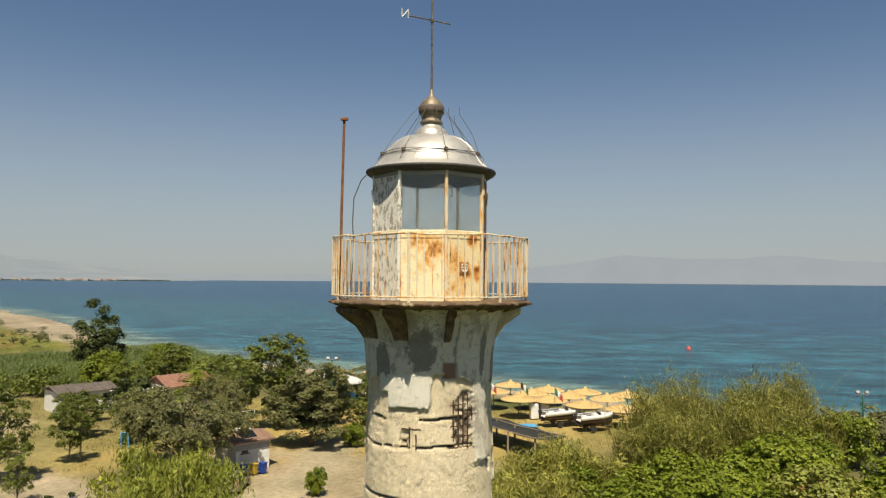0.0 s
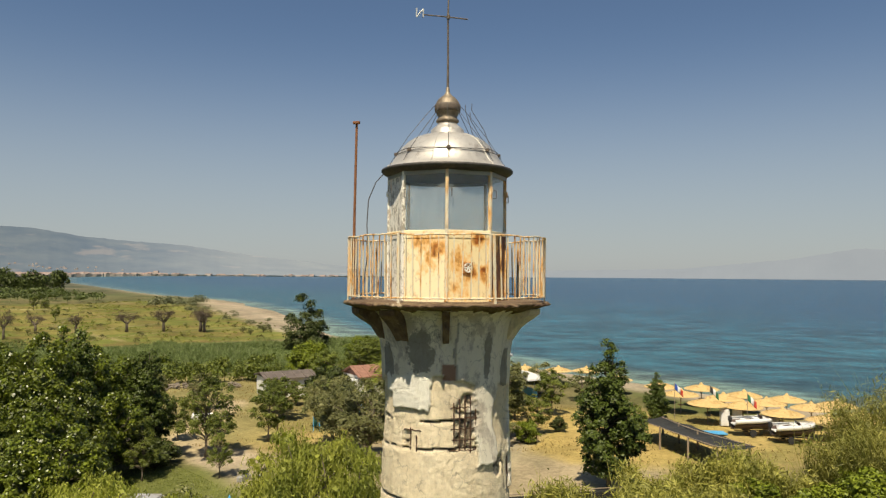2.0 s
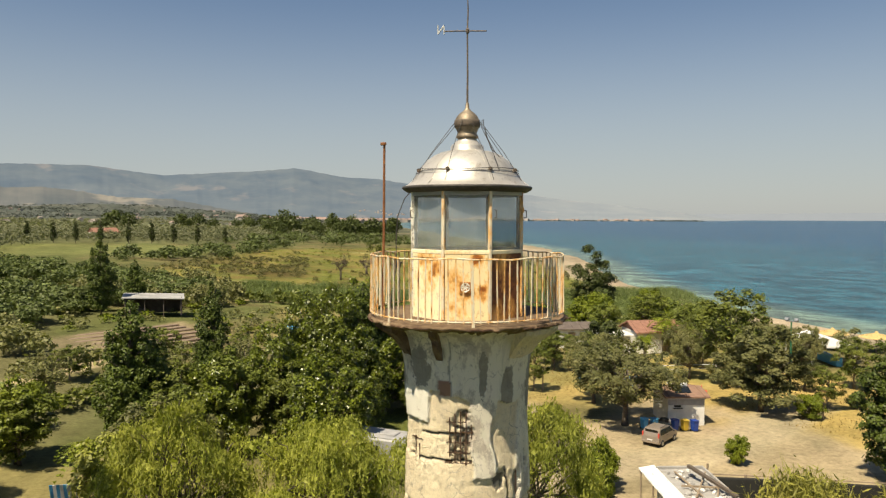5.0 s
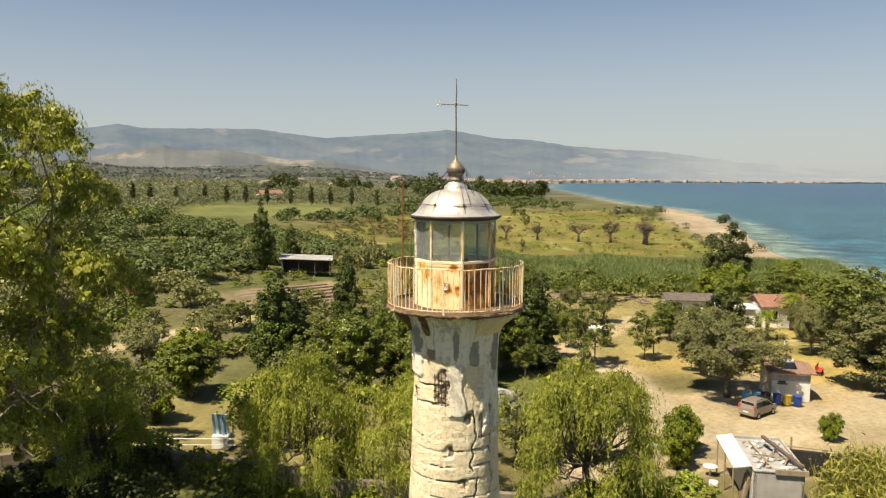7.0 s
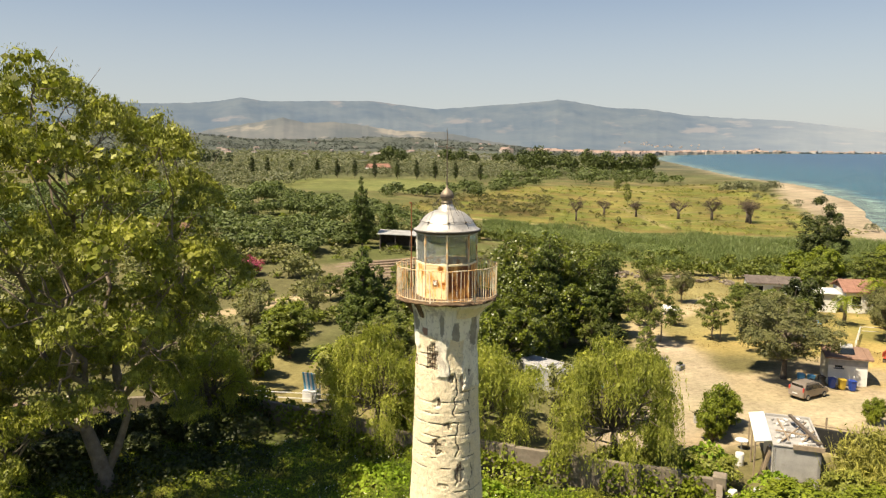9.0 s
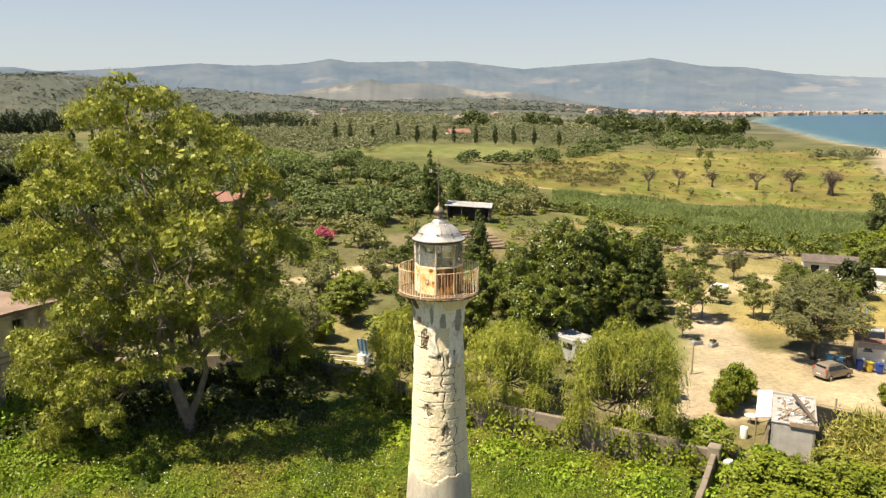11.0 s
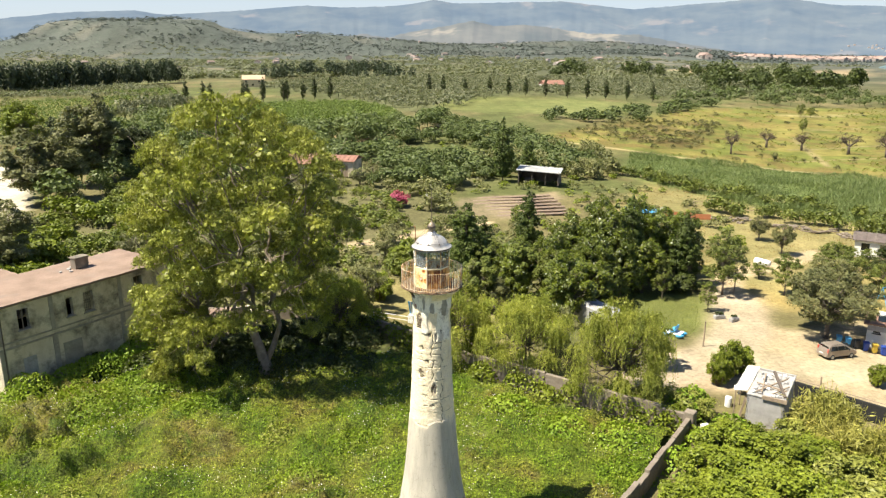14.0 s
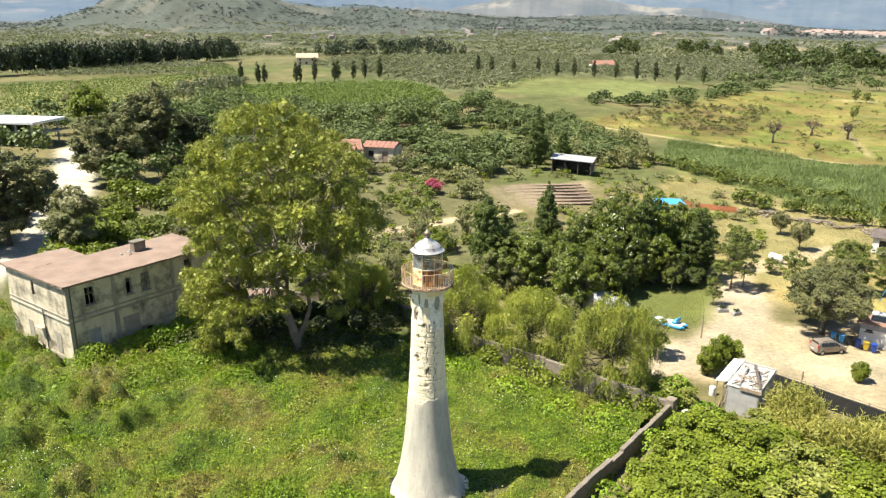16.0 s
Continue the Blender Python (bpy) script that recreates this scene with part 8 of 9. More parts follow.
gable_house("farm_house", "farmhouse with red tiled roof among trees", (-11.9, 99.5, land(-11.9, 99.5)), 0.1, 5.4, 12.6, 3.2, OLD_WALL, RED_TILE, 1.0, [(1.0, 2.0, 1.0, 2.2), (3.6, 4.8, 0.0, 2.2)])
gable_house("garden_house", "small house with red tiled veranda roof", (-6.2, 104.8, land(-6.2, 104.8)), -0.35, 6.3, 5.4, 3.0, OLD_WALL, RED_TILE, 0.7, [(1.0, 2.2, 1.0, 2.2), (4.0, 5.2, 0.0, 2.2)])
gable_house("far_red_house", "distant house with a bright red roof", (114.5, 359.7, land(114.5, 359.7)), 0.1, 12, 8, 2.9, WHITEWASH, RED_TILE, 2.0, [(1.4, 2.5, 0.9, 2.0), (5, 6.1, 0.9, 2.0), (8.5, 9.6, 0.9, 2.0)])
gable_house("far_cream_house", "distant cream farmhouse with a pale tiled roof", (-48.2, 381.6, land(-48.2, 381.6)), 0.05, 11.5, 8, 4.2, surface("cream_wall", (0.6, 0.48, 0.3), (0.7, 0.58, 0.38), 1.0), surface("pale_tile", (0.5, 0.33, 0.2), (0.6, 0.42, 0.27), 1.0), 2.0, [(1.4, 2.4, 0.8, 1.8), (4.8, 5.8, 0.8, 1.8), (1.4, 2.4, 2.6, 3.6), (8.2, 9.2, 2.6, 3.6)])


def shack():
    th = thing("shack", "dark open-fronted shack with a pale flat roof", "shed", at=(31.2, 99.6, land(31.2, 99.6)), turn=-0.42)
    part("roof", Shape().box((0, 0, 0), (8.6, 5.0, 0.14), bevel=0.02, m=pose(4, 2.4, 2.75, 3, 2.5, 0)).mesh("roof"), surface("dull_sheet", (0.3, 0.3, 0.29), (0.5, 0.49, 0.47), 0.6, 0.8, 0.3, 0.2), th)
    part("back_wall", Shape().box((4, 4.6, 1.3), (8, 0.12, 2.6)).mesh("back_wall"), BROWN_SHEET, th)
    for x in (0.1, 7.9):
        part("side_wall", Shape().box((x, 2.5, 1.3), (0.12, 4.1, 2.6)).mesh("side_wall"), BROWN_SHEET, th)
    for x in (0.2, 2.8, 5.4, 7.8):
        part("post", Shape().tube([(x, 0.2, 0), (x, 0.2, 2.6)], 0.07, 6).mesh("post"), BROWN_SHEET, th)
    part("crate", Shape().box((2.0, 2.0, 0.5), (1.6, 1.2, 1.0), 0.2, 0.03).mesh("crate"), BROWN_SHEET, th)


shack()


def open_frame():
    th = thing("unfinished_building", "unfinished concrete frame with a white flat roof", "building", at=(-88.2, 115.9, land(-88.2, 115.9)), turn=-0.25)
    th.scale = (0.72, 0.72, 0.78)
    part("roof", Shape().box((11, 6, 6.2), (24, 14, 0.7), 0, 0.1).mesh("roof"), WHITE_SHEET, th, "white roof slab")
    part("floor_slab", Shape().box((11, 6, 3.0), (22, 12, 0.3), 0, 0.03).mesh("floor_slab"), BLOCK, th)
    for i in range(5):
        for j in range(3):
            part("column", Shape().box((0.6 + i * 5.2, 0.6 + j * 5.3, 3.0), (0.45, 0.45, 6.0), 0, 0.03).mesh("column"), BLOCK, th)
    part("block_wall", Shape().box((6, 11.6, 1.4), (10, 0.2, 2.8)).mesh("block_wall"), BLOCK, th)


open_frame()
tn = thing("white_tent", "white canvas pavilion by the beach", "tent", at=(81.5, 22.0, 0), turn=math.atan2(-4, -4))
part("roof", Shape().add([(-3.4, -2.6, 2.5), (3.4, -2.6, 2.5), (3.4, 2.6, 2.5), (-3.4, 2.6, 2.5), (-3.0, 0, 3.4), (3.0, 0, 3.4), (-3.4, -2.6, 2.3), (3.4, -2.6, 2.3), (3.4, 2.6, 2.3), (-3.4, 2.6, 2.3)], [(0, 1, 5, 4), (2, 3, 4, 5), (1, 2, 5), (3, 0, 4), (0, 6, 7, 1), (1, 7, 8, 2), (2, 8, 9, 3), (3, 9, 6, 0), (6, 9, 8, 7)]).mesh("roof"), HULL, tn, "white canvas roof")
for x in (-3.2, 0, 3.2):
    for y in (-2.4, 2.4):
        part("post", Shape().tube([(x, y, 0), (x, y, 2.35)], 0.05, 6).mesh("post"), HULL, tn)
part("counter", Shape().box((0, 1.2, 0.5), (4.5, 0.7, 1.0), 0, 0.03).mesh("counter"), SKYBLUE, tn, "light blue bar counter")
tp = thing("tarpaulin_shelter", "blue tarpaulin over a low garden shelter", "shelter", at=(45.3, 74.4, land(45.3, 74.4)), turn=0.1)
part("tarpaulin", Shape().box((0, 0, 0), (5.4, 2.6, 0.06), bevel=0.01, m=pose(0.6, 0, 1.35, 10, 4, 0)).mesh("tarpaulin"), SKYBLUE, tp)
part("side_sheet", Shape().box((-1.9, -0.6, 0.6), (0.08, 2.4, 1.2), 0.2).mesh("side_sheet"), GREEN, tp)
for x in (-1.9, 3.1):
    part("post", Shape().tube([(x, -1.0, 0), (x, -1.0, 1.2)], 0.05, 6).mesh("post"), WOOD, tp)
th = thing("plastic_fence", "orange plastic net fence on stakes", "fence")
FEN = [(49.5, 76.9), (52, 75.4), (54.5, 74.1), (57.4, 73.1)]
for (ax, ay), (bx, by) in zip(FEN[:-1], FEN[1:]):
    part("net", Shape().box(((ax + bx) / 2, (ay + by) / 2, land((ax + bx) / 2, (ay + by) / 2) + 0.5), (math.hypot(bx - ax, by - ay), 0.03, 0.9), math.atan2(by - ay, bx - ax)).mesh("net"), ORANGE, th)
    part("stake", Shape().tube([(ax, ay, land(ax, ay)), (ax, ay, land(ax, ay) + 1.1)], 0.03, 5).mesh("stake"), WOOD, th)


def swing_frame():
    th = thing("slide", "small blue garden slide in dry grass", "slide", at=(52.5, 34.6, 0), turn=0.6)
    part("chute", Shape().box((0, 0, 0), (2.2, 0.5, 0.06), bevel=0.02, m=pose(0.6, 0, 0.75, 0, 35, 0)).mesh("chute"), SKYBLUE, th)
    for y in (-0.3, 0.3):
        part("ladder_leg", Shape().tube([(-0.8, y, 0), (-0.2, y, 1.5)], 0.03, 6).mesh("ladder_leg"), SKYBLUE, th)
    th = thing("swing_frame", "blue A-frame garden swing", "swing", at=(56.0, 31.5, 0), turn=0.3)
    for x in (-1.1, 1.1):
        for y in (-0.7, 0.7):
            part("leg", Shape().tube([(x, y, 0), (x, 0, 2.1)], 0.04, 6).mesh("leg"), SKYBLUE, th)
    part("beam", Shape().tube([(-1.2, 0, 2.1), (1.2, 0, 2.1)], 0.04, 6).mesh("beam"), SKYBLUE, th)
    part("seat", Shape().box((0, 0, 0.5), (0.5, 0.25, 0.05), 0, 0.01).mesh("seat"), RED, th)
    th = thing("bench", "red garden bench beside the lot", "bench", at=(56.2, 23.5, 0), turn=0.4)
    part("seat", Shape().box((0, 0, 0.45), (1.8, 0.5, 0.06), 0, 0.01).mesh("seat"), RED, th)
    part("backrest", Shape().box((0, 0.26, 0.75), (1.8, 0.05, 0.45), 0, 0.01).mesh("backrest"), RED, th)
    for x in (-0.75, 0.75):
        part("leg", Shape().box((x, 0, 0.21), (0.08, 0.45, 0.42)).mesh("leg"), IRON, th)


swing_frame()

# ------------------------------------------------------------ uncountable growth
def stuff(name, quads, mat, label, category):
    return solid(name, quad_mesh(name, quads), mat, label, category, kind="stuff")


def scatter(poly, n, r, margin=0.0):
    xs, ys = [q[0] for q in poly], [q[1] for q in poly]
    out = np.zeros((0, 2))
    while len(out) < n:
        p = np.stack([r.uniform(min(xs), max(xs), n), r.uniform(min(ys), max(ys), n)], -1)
        out = np.concatenate([out, p[inside(p[:, 0], p[:, 1], poly) > margin]])
    return out[:n]


def blades(xy, h, w, r, lean=0.3, z0=None):
    """Upright tapering blades at places on the ground."""
    n = len(xy)
    z = height(xy[:, 0], xy[:, 1]) if z0 is None else z0
    base = np.column_stack([xy, z - 0.03])
    a = r.uniform(0, 2 * math.pi, n)
    hh = (h * r.uniform(0.6, 1.3, n))[:, None]
    side = np.column_stack([np.cos(a), np.sin(a), np.zeros(n)]) * (w * r.uniform(0.7, 1.3, n))[:, None]
    tilt = np.column_stack([r.normal(size=n) * lean, r.normal(size=n) * lean, np.ones(n)])
    mid, top = base + tilt * hh * 0.6, base + tilt * hh + np.column_stack([r.normal(size=n), r.normal(size=n), np.zeros(n)]) * hh * lean * 0.4
    return np.stack([base - side * 0.3, mid - side, top, mid + side], 1)


r = np.random.default_rng(77)
HOUSE = [(-39.8, 29.4), (-31.8, 21.4), (-20.5, 34.0), (-25.5, 39.0), (-36, 34)]
TOWER = [(2.7 * math.cos(k), 2.7 * math.sin(k)) for k in np.linspace(0, 6.1, 14)]
WEEDS = [(-62, 30), (-42, 31), (-31, 20), (-20, 27), (-8, 29.5), (-1, 26.5), (5, 21), (12, 13.8), (19, 8), (13.4, 1.2), (7.8, -4.4), (2.6, -11), (-4, -24), (-14, -48), (-70, -48)]


def canopy(x, y):
    """Height of the rank growth: knee-high towards the tower, head-high thickets by the house."""
    wild = step(-8, -30, x + 0.3 * y)
    lump = step(0.38, 0.66, fbm(x / 3.4, y / 3.4, 51, 3))
    tuft = fbm(x / 0.9, y / 0.9, 57, 3)
    return 0.16 + (0.5 + 0.45 * wild) * tuft ** 1.5 + lump * (0.6 + 1.0 * wild) * (0.4 + 1.2 * tuft)


def meadow_leaves(name, leaf, through_light=0.3):
    """Weeds of several kinds that take over from one another in patches."""
    m, t, p, o = nodes_of(name)
    g = t.nodes.new("ShaderNodeNewGeometry")

    def noise(scale, detail):
        n = t.nodes.new("ShaderNodeTexNoise")
        n.inputs["Scale"].default_value, n.inputs["Detail"].default_value, n.inputs["Roughness"].default_value = scale, detail, 0.62
        link(t, g.outputs["Position"], n.inputs["Vector"])
        return n.outputs["Fac"]

    col = ramp(t, noise(0.16, 6.0), [(0.34, (0.085, 0.145, 0.01)), (0.43, (0.16, 0.23, 0.014)), (0.53, (0.225, 0.265, 0.027)), (0.62, (0.23, 0.20, 0.04)), (0.7, (0.21, 0.235, 0.028))])
    col = mix(t, ramp(t, noise(0.42, 5.0), [(0.54, 0.0), (0.64, 0.85)]), col, (0.095, 0.16, 0.01))
    col = mix(t, ramp(t, noise(0.31, 5.0), [(0.6, 0.0), (0.7, 0.7)]), col, (0.28, 0.275, 0.10))
    col = mix(t, 1.0, col, ramp(t, noise(1.7, 3.0), [(0.3, 0.7), (0.7, 1.3)]), "MULTIPLY")
    if leaf:
        col = mix(t, 1.0, col, ramp(t, g.outputs["Random Per Island"], [(0.0, 0.7), (1.0, 1.35)]), "MULTIPLY")
    else:
        # mat under the leaves is darkened: shade of the gaps is in its colour
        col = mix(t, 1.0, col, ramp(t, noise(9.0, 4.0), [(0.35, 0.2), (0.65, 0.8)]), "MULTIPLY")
        bump(t, p, noise(7.0, 5.0), 1.0, 0.25)
    link(t, col, p.inputs["Base Color"])
    p.inputs["Roughness"].default_value, p.inputs["Specular IOR Level"].default_value = 0.6, 0.2
    if leaf:
        tr, ms = t.nodes.new("ShaderNodeBsdfTranslucent"), t.nodes.new("ShaderNodeMixShader")
        link(t, mix(t, 1.0, col, (1.2, 1.35, 0.5), "MULTIPLY"), tr.inputs[0])
        ms.inputs[0].default_value = through_light
        link(t, p.outputs[0], ms.inputs[1])
        link(t, tr.outputs[0], ms.inputs[2])
        link(t, ms.outputs[0], o.inputs[0])
    return m


def in_yard(p, gap=0.0):
    return (inside(p[:, 0], p[:, 1], TOWER) < gap) & (inside(p[:, 0], p[:, 1], HOUSE) < 0)


# the matted undergrowth, and leaves that stand on it
ux, uy = np.meshgrid(np.arange(-62, 20, 0.3), np.arange(-48, 31.5, 0.3))
uz = height(ux, uy) + canopy(ux, uy) - 0.16 + 0.12 * (fbm(ux / 0.35, uy / 0.35, 63, 2) - 0.5)
cells = grid_quads(*ux.shape)
mid = np.stack([ux.ravel()[cells].mean(1), uy.ravel()[cells].mean(1)], -1)
cells = cells[(inside(mid[:, 0], mid[:, 1], WEEDS) > 0.2) & in_yard(mid)]
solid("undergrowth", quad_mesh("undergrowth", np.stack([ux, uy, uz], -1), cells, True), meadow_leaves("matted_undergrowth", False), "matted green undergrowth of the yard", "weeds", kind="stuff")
MEADOW = meadow_leaves("meadow_weeds", True)


def meadow(n, size, name, label, aspect, low, high, where=None, mat=None):
    p = scatter(WEEDS, n, r)
    p = p[in_yard(p)]
    if where is not None:
        p = p[where(p)]
    c = canopy(p[:, 0], p[:, 1])
    gx_, gy_ = (canopy(p[:, 0] + 0.25, p[:, 1]) - c) / 0.25, (canopy(p[:, 0], p[:, 1] + 0.25) - c) / 0.25
    z = height(p[:, 0], p[:, 1]) + c - 0.16 + r.uniform(low, high, len(p))
    return stuff(name, leaf_quads(np.column_stack([p, z]), size, r, aspect, 0.0, False, np.stack([-gx_, -gy_, np.full(len(p), 0.8)], -1)), mat or MEADOW, label, "weeds")


meadow(170000, 0.15, "weeds", "lush bright green weeds in the yard", 0.65, 0.0, 0.24)
meadow(40000, 0.26, "tall_weeds", "tall leafy weeds in the yard", 0.4, 0.1, 0.42, lambda p: fbm(p[:, 0] / 4, p[:, 1] / 4, 71) > 0.5)
p = scatter(WEEDS, 60000, r)
p = p[in_yard(p) & (fbm(p[:, 0] / 6, p[:, 1] / 6, 77) > 0.46)]
stuff("grass", blades(p, 0.45, 0.02, r, 0.4, height(p[:, 0], p[:, 1]) + canopy(p[:, 0], p[:, 1]) - 0.25), foliage("meadow_grass", (0.17, 0.21, 0.03), (0.36, 0.39, 0.09), 0.34), "tall seeding grass in the yard", "grass")
p = scatter(WEEDS, 26000, r)
p = p[(fbm(p[:, 0] / 3.5, p[:, 1] / 3.5, 40) > 0.545) & in_yard(p, 0.5)]
FLOWER = surface("white_petals", (0.75, 0.75, 0.66), (0.85, 0.84, 0.76), 9, 0.7, 0, 0.0)
stuff("flowers", leaf_quads(np.column_stack([p, height(p[:, 0], p[:, 1]) + canopy(p[:, 0], p[:, 1]) + r.uniform(-0.02, 0.2, len(p))]), 0.062, r, 1.0, 2.0), FLOWER, "small white flowers among the weeds", "flowers")


def heaps(n, seed):
    q = np.random.default_rng(seed)
    p_ = scatter(WEEDS, n, q)
    p_ = p_[(np.hypot(p_[:, 0], p_[:, 1]) > 6) & (inside(p_[:, 0], p_[:, 1], HOUSE) < -2)]
    return [(x, y, w, w * q.uniform(0.35, 0.68)) for (x, y), w in zip(p_, q.uniform(0.8, 2.4, len(p_)))]


def mounds(spots, mat, name, label, size, per):
    """Ivy and bramble heaps: leaves over low domes."""
    pts, face = [], []
    for x, y, w, h in spots:
        n = int(per * w * w)
        a, q = r.uniform(0, 2 * math.pi, n), np.sqrt(r.random(n))
        px, py = x + np.cos(a) * q * w, y + np.sin(a) * q * w
        pz = h * np.sqrt(np.clip(1 - q * q, 0, 1)) * (0.65 + 0.6 * fbm(px / 1.3, py / 1.3, 5)) - 0.25 * r.random(n)
        pts.append(np.column_stack([px, py, np.maximum(pz, 0.05) + height(px, py)]))
        face.append(np.column_stack([np.cos(a) * q, np.sin(a) * q, np.full(n, 0.55)]))
    return stuff(name, leaf_quads(np.concatenate(pts), size, r, 0.7, 0.0, False, np.concatenate(face)), mat, label, "brambles")


mounds([(-45, 24, 5, 3.0), (-40, 20, 4, 2.4), (-36, 17, 4, 1.8), (-50, 15, 6, 2.6), (-44, 10, 5, 2.0), (-55, 24, 6, 3.5), (-38, 8, 4, 1.4), (-30, 17, 3.5, 1.5), (-33, 3, 4.5, 1.4), (-25, 19, 4, 1.5), (-20, 22, 4, 1.7), (-16, 17, 3, 1.2), (-42, 28, 3, 4.5), (-48, 2, 5, 1.6)],
       LEAF_WEED, "brambles", "bramble and ivy heaps beside the old house", 0.22, 190)
# shade of the eucalyptus is put into these heaps by dark leaf colour
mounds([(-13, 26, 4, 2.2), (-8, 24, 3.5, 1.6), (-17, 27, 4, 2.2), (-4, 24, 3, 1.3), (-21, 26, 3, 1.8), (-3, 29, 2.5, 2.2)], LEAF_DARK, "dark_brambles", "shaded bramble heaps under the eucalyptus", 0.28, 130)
front = [(-31.6 + 0.658 * u - 0.753 * -v, 21.6 + 0.753 * u + 0.658 * -v) for u, v in zip(np.linspace(-3, 17, 22), r.uniform(1.0, 2.6, 22))]
mounds([(x, y, r.uniform(1.2, 2.2), r.uniform(1.2, 2.4)) for x, y in front], LEAF_WEED, "house_weeds", "tall weeds crowding the foot of the old house", 0.2, 190)
mounds([(-27, 3, 2.4, 1.3), (-29.5, 1, 2.0, 1.0), (-27, -8, 4, 0.9), (-20, -14, 3, 0.9), (-24, -20, 3.5, 1.5)], LEAF_OLIVE, "grey_bushes", "grey-green low bushes in the yard", 0.24, 130)

mounds(heaps(190, 5), MEADOW, "weed_heaps", "tall weed clumps standing out of the meadow", 0.17, 230)
mounds(heaps(16, 6), LEAF_PALE, "pale_heaps", "pale flowering weed clumps in the meadow", 0.16, 230)
mounds(heaps(70, 9), LEAF_WEED, "green_heaps", "dark green weed clumps in the meadow", 0.17, 230)
WALL = [(20.2, 7.9), (17.0, 10.6), (13.4, 14.4), (10.0, 17.6), (6.8, 20.6), (4.6, 23.6), (1.6, 27.4), (-1.8, 31.4), (-7.5, 34.2)]
iv = np.concatenate([np.linspace(a, b, 9) for a, b in zip(WALL[:-1], WALL[1:])])
iv = iv[r.random(len(iv)) < 0.68]
mounds([(x + r.normal() * 0.5, y + r.normal() * 0.5, r.uniform(0.8, 1.7), r.uniform(1.2, 2.3)) for x, y in iv], LEAF_BUSH, "wall_ivy", "ivy and shrubs growing over the yard wall", 0.26, 150)
mounds([(x, y, w, h) for x, y, w, h in ((17.5, 3.6, 1.6, 1.7), (20.5, 5.6, 1.8, 2.0), (12.0, -2.0, 1.5, 1.3), (22.5, 6.0, 2.0, 2.2), (21.6, 10.6, 2.0, 2.4), (15.0, 7.6, 2.4, 1.3), (11.5, 9.5, 2.2, 1.2), (8.0, 13.5, 2.2, 1.2), (3.5, 18.0, 2.2, 1.2))], LEAF_WEED, "wall_brambles", "brambles at the foot of the yard wall", 0.26, 150)

# reed bed behind the shrub hedge, and reeds by the field
CANES = [(45, -9), (51, -9), (57, -15), (62, -24), (61, -28), (52, -28), (46, -20), (42, -12)]
LOW_CANES = [(26.6, 2.4), (27.4, 7.6), (30.4, 7.6), (33, 7.5), (37.5, 2.5), (44, -4.5), (42, -9), (34, -5), (29, -1)]
for poly, n, hh, nm in ((CANES, 15000, 4.9, "tall"), (LOW_CANES, 12000, 2.9, "low")):
    p = scatter(poly, n, r)
    p = p[fbm(p[:, 0] / 3.2, p[:, 1] / 3.2, 6) > 0.42]
    c = p[r.integers(0, len(p), 3 * n)]
    lv = np.column_stack([c + r.normal(size=c.shape) * 0.35, height(c[:, 0], c[:, 1]) + r.uniform(0.3, 1.05 * hh, len(c))])
    tall_ = 0.1 + 1.75 * fbm(c[:, 0] / 2.2, c[:, 1] / 2.2, 15)
    lv[:, 2] = height(c[:, 0], c[:, 1]) + (lv[:, 2] - height(c[:, 0], c[:, 1])) * tall_
    stuff("reeds", np.concatenate([blades(p[::3], hh * (0.1 + 1.75 * fbm(p[::3, 0] / 2.2, p[::3, 1] / 2.2, 15)), 0.022, r, 0.2), leaf_quads(lv, 0.6, r, 0.13, 0.5, True), leaf_quads(lv + r.normal(size=lv.shape) * 0.25, 0.5, r, 0.15, 0.8)]), LEAF_REED, nm + " pale green cane reeds beside the lot", "reeds")
p = scatter(REEDS, 90000, r)
stuff("field_reeds", blades(p, 0.4 + 1.1 * step(0.4, 0.66, fbm(p[:, 0] / 11, p[:, 1] / 7, 17)), 0.04, r, 0.4), foliage("field_reed_blades", (0.12, 0.17, 0.06), (0.22, 0.285, 0.115), 0.35), "dense bright green reeds in a field", "reeds")


def crown_proto(kind, lobes, per, seed):
    """A crown one unit wide and high: leaf sprays over the upper side of a few lobes."""
    q = np.random.default_rng(seed)
    out = []
    for k in range(lobes):
        a = 2.4 * k + q.uniform(0, 1)
        if kind == "tall":
            u = (k + 0.5) / lobes
            c, rad = np.array((math.cos(a) * 0.22, math.sin(a) * 0.22, 0.22 + 0.6 * u)) * (1 - 0.35 * u, 1 - 0.35 * u, 1), 0.29 - 0.1 * u
        else:
            u = math.sqrt((k + 0.3) / lobes)
            c, rad = np.array((math.cos(a) * 0.3 * u, math.sin(a) * 0.3 * u, {"round": 0.62, "bush": 0.5}[kind] - {"round": 0.2, "bush": 0.28}[kind] * u * u + q.uniform(-0.05, 0.05))), q.uniform(0.2, 0.29)
        pts, face = clump_points([c], rad, per, q, 0.9, 0.7, -0.75)
        out.append(leaf_quads(pts, rad * min(0.9, 2.5 / math.sqrt(per)), q, 0.75, 0.1, False, face))
    return np.concatenate(out)


